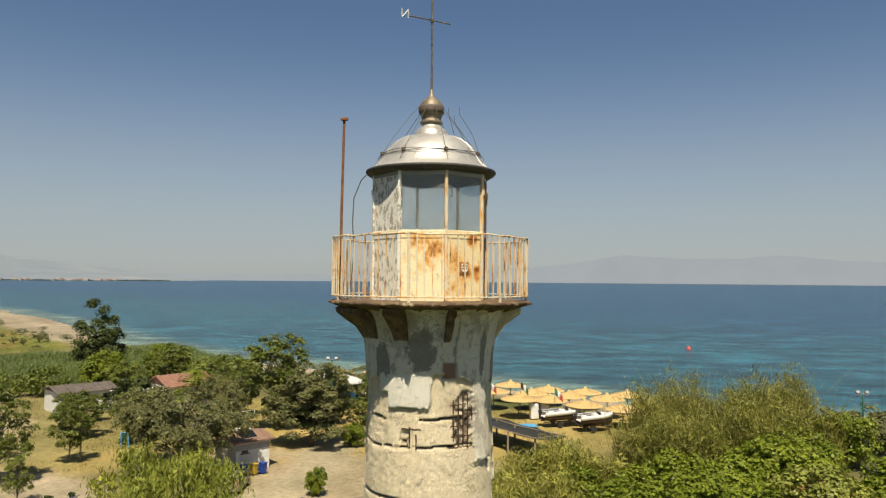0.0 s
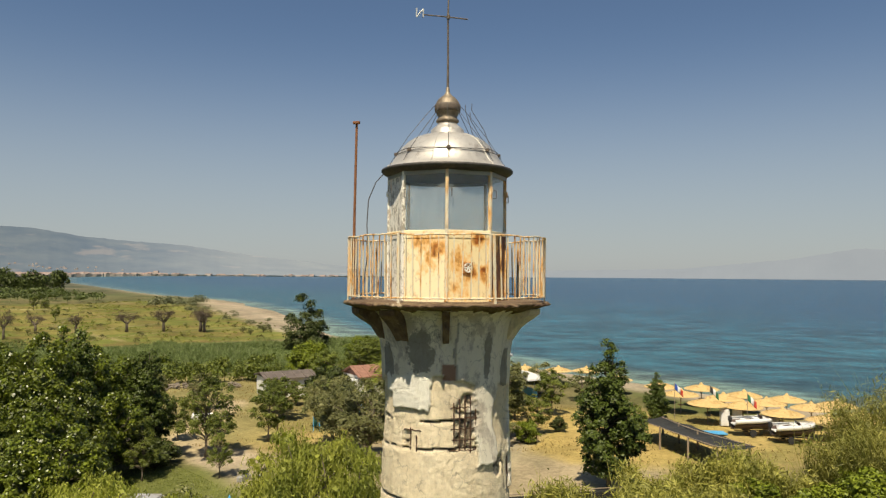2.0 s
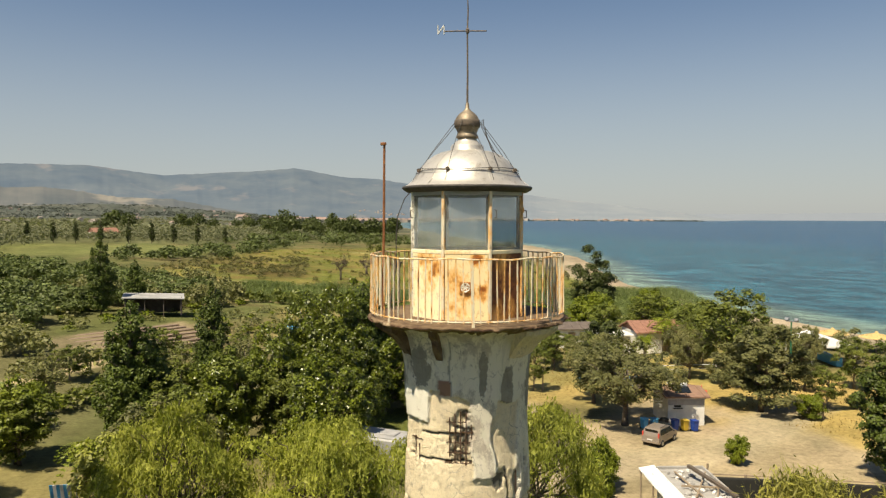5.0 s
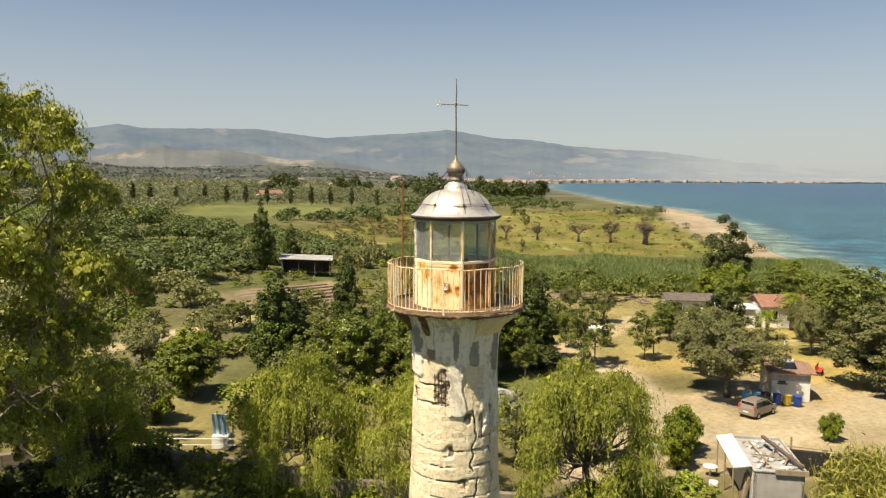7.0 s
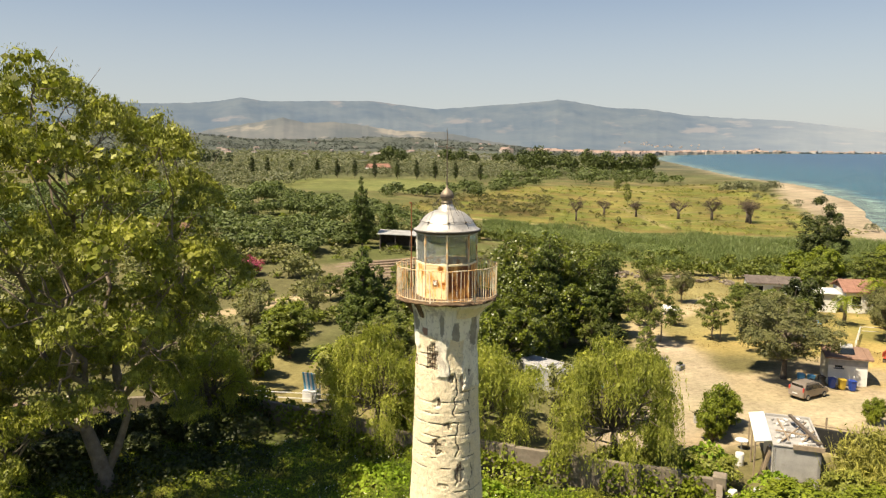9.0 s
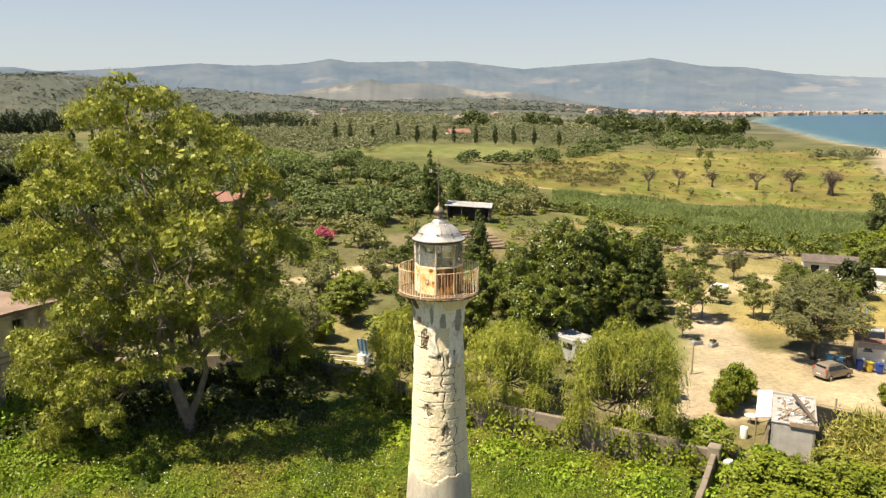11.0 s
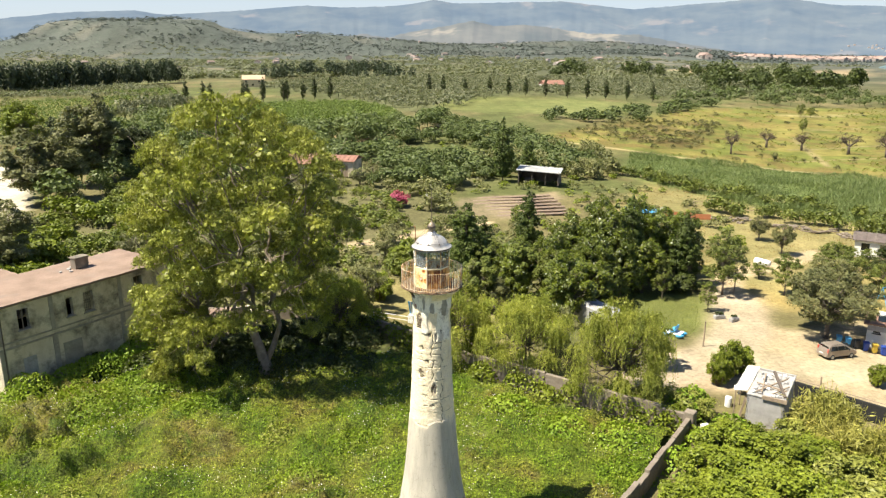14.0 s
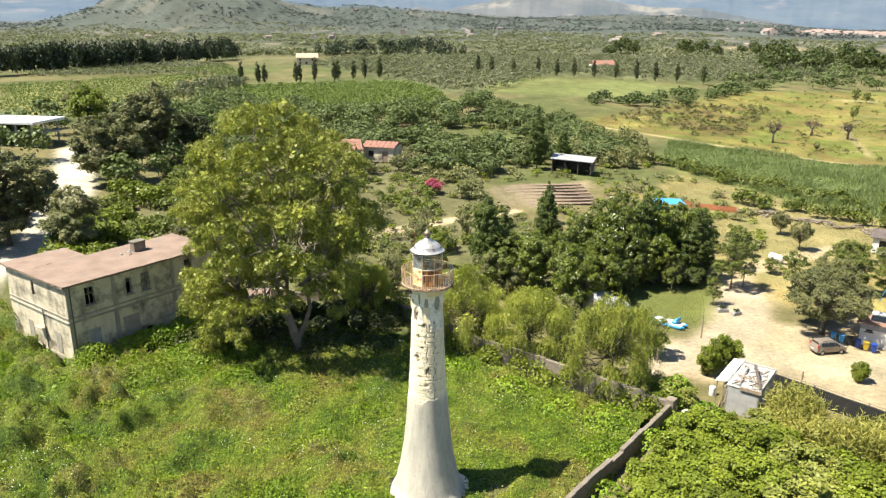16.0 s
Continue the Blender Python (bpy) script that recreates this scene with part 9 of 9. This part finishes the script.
def grove(places, h, w, per, mat, name, label, category="trees", seed=1, stem=True, kind="", lobes=6, vary=0.3, over=None):
    """Many trees or bushes as one growth, each turned and sized by itself. per: leaf sprays for each plant."""
    q, kind = np.random.default_rng(seed), kind or ("round" if stem else "bush")
    places = np.asarray(places, float)
    n = len(places)
    s = q.uniform(1 - vary, 1 + vary, n)
    h, w = np.broadcast_to(h, (n,)) * s, np.broadcast_to(w, (n,)) * s * q.uniform(0.85, 1.15, n)
    z, turn, pick = (over or height)(places[:, 0], places[:, 1]), q.uniform(0, 6.28, n), q.integers(0, 5, n)
    out = []
    for v in range(5):
        k = pick == v
        if k.any():
            pr = crown_proto(kind, lobes, max(4, per // lobes), seed * 10 + v)
            c, sn = np.cos(turn[k])[:, None, None], np.sin(turn[k])[:, None, None]
            x, y = (pr[None, :, :, 0] * c - pr[None, :, :, 1] * sn) * w[k][:, None, None], (pr[None, :, :, 0] * sn + pr[None, :, :, 1] * c) * w[k][:, None, None]
            out.append(np.stack([places[k, 0][:, None, None] + x, places[k, 1][:, None, None] + y, z[k][:, None, None] + pr[None, :, :, 2] * h[k][:, None, None]], -1).reshape(-1, 4, 3))
    quads = np.concatenate(out)
    if stem:
        quads = np.concatenate([quads, blades(places, h * 0.5, w * 0.03 + 0.03, q, 0.05)])
    return stuff(name, quads, mat, label, category)


def rows_in(poly, gap_x, gap_y, turn, r_, jitter=0.5):
    xs, ys = [q[0] for q in poly], [q[1] for q in poly]
    cx, cy, R_ = np.mean(xs), np.mean(ys), max(max(xs) - min(xs), max(ys) - min(ys))
    u, v = np.meshgrid(np.arange(-R_, R_, gap_x), np.arange(-R_, R_, gap_y))
    u, v = u.ravel() + r_.normal(size=u.size) * jitter, v.ravel() + r_.normal(size=u.size) * jitter
    x, y = cx + u * math.cos(turn) - v * math.sin(turn), cy + u * math.sin(turn) + v * math.cos(turn)
    k = inside(x, y, poly) > 0
    return np.stack([x[k], y[k]], -1)


p = scatter([(54.9, 102.8), (60.2, 134.6), (42, 137.7), (26.4, 112.7), (40.3, 106.4)], 9000, r)
p = p[fbm(p[:, 0] / 6, p[:, 1] / 6, 2) > 0.45]
grove(p[::60], 3.6, 3.4, 260, LEAF_OLIVE, "cane_thicket", "tall grey-green cane thicket beside the shack", "reeds", 33, False, "tall", 10)
FAR_OLIVE = foliage("far_olive_leaves", (0.115, 0.135, 0.08), (0.24, 0.265, 0.165), 0.3)
FAR_GREEN = foliage("far_green_leaves", (0.075, 0.11, 0.035), (0.19, 0.25, 0.08), 0.25)
FAR_DARK = foliage("far_dark_leaves", (0.028, 0.045, 0.022), (0.07, 0.10, 0.045), 0.15)
# blue-grey of the distance haze is mixed into this leaf colour
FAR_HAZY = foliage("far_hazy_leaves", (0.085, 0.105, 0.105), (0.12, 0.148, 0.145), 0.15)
CITRUS = foliage("citrus_leaves", (0.085, 0.135, 0.025), (0.215, 0.30, 0.06), 0.25)
grove(rows_in(ORCHARD, 3.9, 2.9, 0.75, r, 0.2), 2.5, 3.3, 150, CITRUS, "citrus_orchard", "rows of green citrus trees in an orchard", "orchard", 2, False, lobes=7, vary=0.16)
grove(rows_in(VINES, 2.2, 4.6, 1.1, r, 0.15), 1.9, 2.4, 70, CITRUS, "vine_rows", "rows of green vines on pale soil", "vineyard", 3, False, lobes=5, vary=0.15)
grove(rows_in(OLIVES, 6.2, 6.2, 0.4, r, 0.7), 4.0, 5.4, 110, FAR_OLIVE, "olive_grove", "grey-green olive grove on the plain", "trees", 4)
STRIP = [(-150, 285), (-188, 400), (-128, 413), (-84, 372), (-62, 296), (-84, 276), (-92, 306)]
rows_ = rows_in(STRIP, 5.0, 4.2, 1.1, r, 0.4)
cut = fbm(rows_[:, 0] / 60, rows_[:, 1] / 25, 29) > 0.5
grove(rows_[cut], 3.0, 4.2, 90, FAR_OLIVE, "olive_rows", "grey-green olive rows before the windbreak", "trees", 24, False, vary=0.2)
grove(rows_[~cut], 1.9, 3.2, 70, CITRUS, "fruit_rows", "low green fruit rows before the windbreak", "orchard", 25, False, vary=0.2)
wood = rows_in([(-107.9, 26.2), (-57.7, 36.8), (-53.7, 120.1), (-65.9, 153.3), (-148.7, 159.5)], 12, 12, 0.3, r, 4)
grove(wood, 6, 6.8, 520, FAR_GREEN, "roadside_trees", "mixed trees beyond the lane", "trees", 5, lobes=12)
# scrubby gardens between the yard and the fields
GARDEN = [(-42.6, 38.2), (-19.4, 38.6), (-4, 32.9), (5.5, 45.8), (13.1, 53.6), (16.5, 70.7), (14, 90.8), (26.8, 103.8), (54, 113.6), (51.3, 164.8), (31.9, 189.8), (15.8, 156.8), (-12.4, 133.5), (-36.8, 115.5), (-44.9, 70.7)]
g = scatter(GARDEN, 1250, r)
g = g[(g[:, 1] > 95) | (g[:, 0] < -12) | (r.random(len(g)) < 0.5)]
g = g[(inside(g[:, 0], g[:, 1], BEDS) < -2) & (line_gap(g[:, 0], g[:, 1], [(-13.3, 51.9), (-7.8, 55), (10.9, 66.6), (18.5, 70.9)]) > 3) & (inside(g[:, 0], g[:, 1], [(-13.6, 96.2), (1.1, 98.9), (1, 114.8), (-13.4, 112.2)]) < 0)]
sel = fbm(g[:, 0] / 16, g[:, 1] / 16, 31)
far_g = g[:, 1] > 93
grove(g[(sel < 0.5) & ~far_g], 2.8, 3.2, 300, LEAF_OLIVE, "garden_trees", "small grey-green fruit trees in dry gardens", "trees", 6, lobes=11)
grove(g[(sel >= 0.5) & ~far_g], 2.0, 2.7, 280, LEAF_SMALL, "garden_bushes", "low green bushes in dry gardens", "bushes", 7, False, lobes=11)
grove(g[far_g & (fbm(g[:, 0] / 22, g[:, 1] / 22, 44) > 0.40)], 3.6, 4.4, 460, FAR_GREEN, "garden_woods", "dense green trees behind the gardens", "trees", 8, lobes=11)
grove(scatter([(-44.9, 70.7), (-36.8, 115.5), (-12.4, 133.5), (15.8, 156.8), (31.9, 189.8), (15.3, 181.1), (-13.8, 157.4), (-32.2, 178.3), (-58.6, 201.9), (-56, 140.8)], 200, r), 5.2, 5.8, 660, FAR_GREEN, "thicket", "dense mixed green trees inland", "trees", 9, lobes=12)
grove(scatter([(-42.6, 38.2), (-19.4, 38.6), (-13.3, 51.9), (-26.7, 73.3), (-44.6, 78.2)], 80, r), 3.0, 3.8, 420, LEAF_BUSH, "citrus_garden", "bright green garden fruit trees behind the house", "trees", 10, lobes=14)
def log_pile(x, y, n, turn, seed):
    """Cut trunks and branches thrown together."""
    q = np.random.default_rng(seed)
    th = thing("log_pile", "heap of grey cut logs and branches at the field edge", "logs", "heaps along the field edge", at=(x, y, land(x, y)), turn=turn)
    for k in range(n):
        L, rad, z = q.uniform(1.4, 3.4), q.uniform(0.07, 0.17), 0.1 + 0.5 * q.random() * (1 - abs(k / n - 0.5))
        a = q.normal() * 0.5
        c = np.array((q.normal() * 1.2, q.normal() * 0.5, z))
        d = np.array((math.cos(a), math.sin(a), q.normal() * 0.08)) * L / 2
        log = Shape()
        log.tube([c - d, c - d * 0.3 + q.normal(size=3) * 0.05, c + d * 0.4 + q.normal(size=3) * 0.05, c + d], [rad, rad * 0.95, rad * 0.85, rad * 0.7], 7)
        part("log", log.mesh("log", True), PALE_BARK, th)


def rubble_heap(x, y, w, h, n, seed):
    """Broken masonry and soil tipped in a heap."""
    q = np.random.default_rng(seed)
    stones = Shape()
    for k in range(n):
        d, a = math.sqrt(q.random()), q.uniform(0, 6.28)
        sz = q.uniform(0.14, 0.5, 3) * (1, 1, 0.7)
        px, py = d * w / 2 * math.cos(a) * 1.5, d * w / 2 * math.sin(a)
        stones.box((0, 0, 0), sz, bevel=0.03, m=pose(px, py, h * (1 - d) * q.uniform(0.5, 1.0) + sz[2] * 0.3, q.normal() * 20, q.normal() * 20, q.uniform(0, 180)))
    solid("rubble_heap", stones.mesh("rubble_heap"), WALL_STONE, "grey heap of broken masonry at the field edge", "rubble", "heaps along the field edge", at=(x, y, land(x, y)), turn=q.uniform(0, 3))


for k, (x, y, n) in enumerate(((66.2, 67.0, 12), (59.2, 73.6, 10), (70.4, 62.6, 9))):
    log_pile(x, y, n, 2.4 + 0.5 * k, 200 + k)
for k, (x, y, w, h, n) in enumerate(((62.6, 71.4, 3.4, 1.0, 60), (68.4, 65.4, 2.6, 0.8, 44), (56.4, 75.8, 2.4, 0.7, 36), (72.6, 60.4, 2.2, 0.6, 30))):
    rubble_heap(x, y, w, h, n, 210 + k)
# low scrub over the gardens and the dry camp field
sc = scatter([(-42.6, 38.2), (-4, 32.9), (5.5, 45.8), (19, 56), (39.9, 49.8), (60, 54), (59.9, 95.6), (52, 113.3), (51.3, 164.8), (24.6, 154.5), (14, 90.8), (-36.8, 115.5), (-44.9, 70.7)], 900, r)
sc = sc[(inside(sc[:, 0], sc[:, 1], BEDS) < -1.5) & (fbm(sc[:, 0] / 9, sc[:, 1] / 9, 71) > 0.45)]
grove(sc[::2], 1.5, 2.2, 90, LEAF_OLIVE, "garden_scrub", "low grey-green scrub in the dry gardens", "bushes", 41, False)
grove(sc[1::2], 1.3, 2.0, 90, LEAF_BUSH, "garden_shrubs", "low green shrubs in the dry gardens", "bushes", 42, False)
# hedge along the reed field
edge = [(58.3, 111.4), (63.8, 99.6), (74, 86), (84, 68), (96, 56), (112, 46)]
hp = np.concatenate([np.linspace(a, b, 16) for a, b in zip(edge[:-1], edge[1:])]) + r.normal(size=(80, 2)) * 1.2
hp = np.concatenate([hp, np.concatenate([np.linspace(a, b, 9) for a, b in zip([(60, 79), (67, 74), (75, 66)], [(67, 74), (75, 66), (80, 58)])]) + r.normal(size=(27, 2)) * 0.9])
grove(hp, 3.0, 3.0, 260, LEAF_SMALL, "field_hedge", "ragged green hedge along the reed field", "hedge", 11, False, lobes=10)
q = np.random.default_rng(77)
tufts = scatter(DRY_FIELD, 2400, q)
tufts = tufts[fbm(tufts[:, 0] / 14, tufts[:, 1] / 9, 81) > 0.5]
grove(tufts, 0.7, 1.1, 40, LEAF_PALE, "field_scrub", "low green scrub scattered over the dry field", "bushes", 12, False)
tufts = np.concatenate([scatter(ROUGH, 260, q), scatter(DRY_FIELD, 120, q)])
grove(tufts, 1.3, 1.9, 110, foliage("rough_scrub_leaves", (0.085, 0.094, 0.03), (0.22, 0.215, 0.085), 0.2), "rough_scrub", "brownish rough scrub on fallow ground", "bushes", 43, False)
grove(np.concatenate([np.linspace((88.5, 207.8), (160.6, 270.1), 26), np.linspace((69.5, 213.1), (89.5, 208.1), 7)]) + r.normal(size=(33, 2)) * 4, 4.4, 6.4, 300, FAR_GREEN, "field_thicket", "dark green thicket across the fields", "bushes", 13, False, lobes=12)
# cypress rows, windbreaks, tall far trees
cy = np.concatenate([np.linspace((-56.1, 250.8), (-2.8, 287.7), 11), np.linspace((44, 322), (144.9, 288.9), 12)])
for i, (x, y) in enumerate(cy + r.normal(size=cy.shape) * 1.6):
    plant("cypress", x, y, 9.6 + 2.4 * r.random(), 2.5, "", "row of cypresses on the plain")
grove(np.linspace((-170.3, 286.3), (-92.5, 444), 130) + r.normal(size=(130, 2)) * 3, 12.5, 7, 260, FAR_DARK, "windbreak", "tall dark windbreak of trees", "trees", 14, True, "tall", 12, vary=0.2)
grove(np.linspace((-65.1, 177.4), (-52, 236.4), 34) + r.normal(size=(34, 2)) * 2, 6.4, 5.6, 260, FAR_OLIVE, "lane_trees", "grey-green trees along the lane", "trees", 15)
grove(np.concatenate([np.linspace((-44.2, 488), (41.3, 574), 40), np.linspace((42, 453), (5.7, 504), 14)]) + r.normal(size=(54, 2)) * 6, 10, 8, 150, FAR_DARK, "far_windbreak", "distant dark windbreak", "trees", 16, True, "tall", 8)
big = np.array([(172.9, 496), (178.7, 485), (239.4, 541), (250, 535), (301.5, 551), (313.3, 541), (278.3, 421), (298.7, 425), (311.1, 441), (282, 389.8), (295.5, 401), (299.5, 380.7), (317.2, 392.9), (345.3, 412), (251.9, 415), (247.6, 396.9), (232.1, 374.1), (312.2, 420), (212.2, 360.7)], float)
grove(np.concatenate([big, big + r.normal(size=big.shape) * 9]), np.where(np.arange(38) % 19 < 6, 15.5, 17) * np.where(np.arange(38) < 19, 1, 0.72), np.where(np.arange(38) % 19 < 6, 15, 14) * np.where(np.arange(38) < 19, 1, 0.8), 560, foliage("far_tree_leaves", (0.045, 0.07, 0.018), (0.13, 0.175, 0.04), 0.2), "far_tall_trees", "tall round trees far across the plain", "trees", 17, lobes=14, vary=0.15)
belt = scatter([(133.8, 281.7), (232.9, 290.1), (330, 290), (420, 420), (525, 621), (324.1, 447), (214.3, 355.8)], 330, r)
belt = belt[-inside(belt[:, 0], belt[:, 1], SHORE) > 70]
grove(belt, 5.0, 7, 110, FAR_GREEN, "far_belt", "belt of green trees beyond the fields", "trees", 18)
# the wooded plain out to the hills
n = 22000
rad, ang = 500 + 2960 * r.random(n) ** 1.4, radians(27) + radians(109) * r.random(n)
pp = np.stack([rad * np.cos(ang), rad * np.sin(ang)], -1)
pp = pp[(-inside(pp[:, 0], pp[:, 1], SHORE) > np.where(rad > 1400, 25, 110)) & (inside(pp[:, 0], pp[:, 1], TAN_FAR) < 0) & (inside(pp[:, 0], pp[:, 1], STUBBLE) < 0) & (fbm(pp[:, 0] / 130, pp[:, 1] / 130, 14) > 0.42)]
near_ = np.hypot(pp[:, 0], pp[:, 1]) < 1500
grove(pp[near_], 5.0, 8.5, 42, FAR_OLIVE, "plain_woods", "groves and orchards on the coastal plain", "trees", 19, False)
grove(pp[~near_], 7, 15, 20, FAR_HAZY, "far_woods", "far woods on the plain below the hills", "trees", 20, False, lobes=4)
hill = np.stack([-440 + 420 * r.normal(size=3600), 1640 + 260 * r.normal(size=3600)], -1)
hill = hill[fbm(hill[:, 0] / 75, hill[:, 1] / 75, 47) > 0.4]
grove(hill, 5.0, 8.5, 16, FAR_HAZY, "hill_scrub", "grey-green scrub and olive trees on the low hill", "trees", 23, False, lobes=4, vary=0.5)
# low shrubs on the coast side and at the beach edge
coast = scatter([(150, 92), (186, 140), (250, 214), (300, 290), (330, 285), (262, 206), (196, 128), (160, 84)], 14, r)
coast = np.concatenate([coast + np.array((-7, 7)), np.linspace((246, 238), (276, 240), 14) + r.normal(size=(14, 2)) * 4])
grove(coast, np.where(np.arange(28) < 14, 2.4, 6.0), np.where(np.arange(28) < 14, 4.0, 7.0), 260, FAR_OLIVE, "dune_scrub", "green scrub along the top of the beach", "bushes", 21, False)
shoreb = scatter([(78, 22), (92, 38), (112, 52), (106, 60), (88, 44)], 50, r)
grove(shoreb, 3.2, 4.0, 170, LEAF_SMALL, "camp_bushes", "green garden bushes round the camp houses", "bushes", 22, False)
p = scatter(CAMP, 26000, r)
p = p[fbm(p[:, 0] / 4, p[:, 1] / 4, 3) > 0.47]
stuff("dry_grass", blades(p, 0.22, 0.03, r, 0.5), foliage("dry_grass_blades", (0.26, 0.2, 0.08), (0.42, 0.33, 0.15), 0.2, 0.9), "short dry yellow grass round the camp", "grass")
p = scatter(LAWN, 22000, r)
p = p[line_gap(p[:, 0], p[:, 1], [(22, 18), (30, 20.5), (36, 27), (40, 36)]) > 4.0]
stuff("lawn_grass", blades(p, 0.09, 0.016, r, 0.5), foliage("lawn_blades", (0.13, 0.165, 0.03), (0.27, 0.32, 0.07), 0.3), "short green lawn beside the track", "grass")

# far town along the bay, a village on the slope, farms on the plain
def far_house_material(name, tones):
    m, t, p, o = nodes_of(name)
    g = t.nodes.new("ShaderNodeNewGeometry")
    link(t, ramp(t, g.outputs["Random Per Island"], [(k / max(1, len(tones) - 1), c) for k, c in enumerate(tones)]), p.inputs["Base Color"])
    p.inputs["Roughness"].default_value = 0.9
    return m


# wall and roof colours are greyed to carry the haze of distance
TOWN_A = far_house_material("town_walls", [(0.27, 0.235, 0.205), (0.34, 0.30, 0.265), (0.42, 0.39, 0.35), (0.31, 0.25, 0.21)])
TOWN_B = far_house_material("town_roofs", [(0.25, 0.185, 0.155), (0.29, 0.20, 0.16), (0.25, 0.22, 0.195)])
slope = ridge_surface(CREST, 3300, 4650, 5, 0.6)
rise = lambda x, y: np.maximum(height(np.asarray(x, float), np.asarray(y, float)), slope(np.asarray(x, float), np.asarray(y, float)))
COAST = ([27, 33, 40, 43, 45, 49, 52, 60], [3370, 3365, 3355, 3200, 2960, 2330, 2000, 1700])


def far_houses(name, label, places, low, high, seed):
    q = np.random.default_rng(seed)
    walls, roofs = Shape(), Shape()
    for (x, y), z in zip(places, rise(places[:, 0], places[:, 1])):
        w, h, turn = q.uniform(low, high), q.uniform(0.45, 0.7) * low, q.uniform(0, 3)
        d = w * q.uniform(0.5, 0.9)
        walls.box((x, y, z + h / 2 - 1), (w, d, h + 2), turn)
        m_ = pose(x, y, z + h, 0, 0, math.degrees(turn))
        roofs.add([m_ @ Vector(v) for v in ((-w / 2, -d / 2, 0), (w / 2, -d / 2, 0), (w / 2, d / 2, 0), (-w / 2, d / 2, 0), (-w / 2, 0, d * 0.22), (w / 2, 0, d * 0.22))], [(0, 1, 5, 4), (2, 3, 4, 5), (1, 2, 5), (3, 0, 4)])
    th = thing(name, label, "town", kind="stuff")
    part("walls", walls.mesh("walls"), TOWN_A, th)
    part("roofs", roofs.mesh("roofs"), TOWN_B, th)


q = np.random.default_rng(50)
deg = np.concatenate([q.uniform(30, 62, 90), q.normal(49, 4.0, 230)])
dist = np.interp(deg, *COAST) + 12 + np.where(deg < 43, 50, 330) * q.random(len(deg)) ** 1.6
far_houses("far_town", "pale and terracotta houses of a town far along the bay", np.stack([dist * np.cos(np.radians(deg)), dist * np.sin(np.radians(deg))], -1), 14, 28, 51)
deg, dist = q.normal(49.5, 1.6, 26), q.uniform(3560, 3700, 26)
far_houses("hill_village", "pale houses of a village on the mountain slope", np.stack([dist * np.cos(np.radians(deg)), dist * np.sin(np.radians(deg))], -1), 7, 11, 52)
deg, dist = q.uniform(60, 118, 60), q.uniform(900, 2700, 60)
keep_ = (deg < 92) | (dist < 1250)
deg, dist = deg[keep_], dist[keep_]
far_houses("far_farms", "scattered pale farmhouses on the far plain", np.stack([dist * np.cos(np.radians(deg)), dist * np.sin(np.radians(deg))], -1), 7, 13, 53)
deg = q.uniform(26.5, 62, 900)
dist = np.interp(deg, *COAST) + 8 + np.where(deg < 43, 80, 420) * q.random(len(deg))
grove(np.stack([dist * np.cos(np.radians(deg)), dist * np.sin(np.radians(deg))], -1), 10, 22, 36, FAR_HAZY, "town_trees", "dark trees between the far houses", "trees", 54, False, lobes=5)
# garden beds with thin trees
for k in range(7):
    y0 = 75.4 + k * 2.15
    solid("garden_bed", Shape().box((0, 0, 0.06), (16.5, 0.9, 0.22), 0.05, 0.06).mesh("garden_bed"), surface("turned_soil", (0.17, 0.12, 0.085), (0.26, 0.19, 0.13), 2, 0.95, 0, 0.6, 8) if k == 0 else bpy.data.materials["turned_soil"], "long bed of dark turned soil", "garden bed", "garden beds before the shack", at=(26.2, y0, land(26.2, y0)))
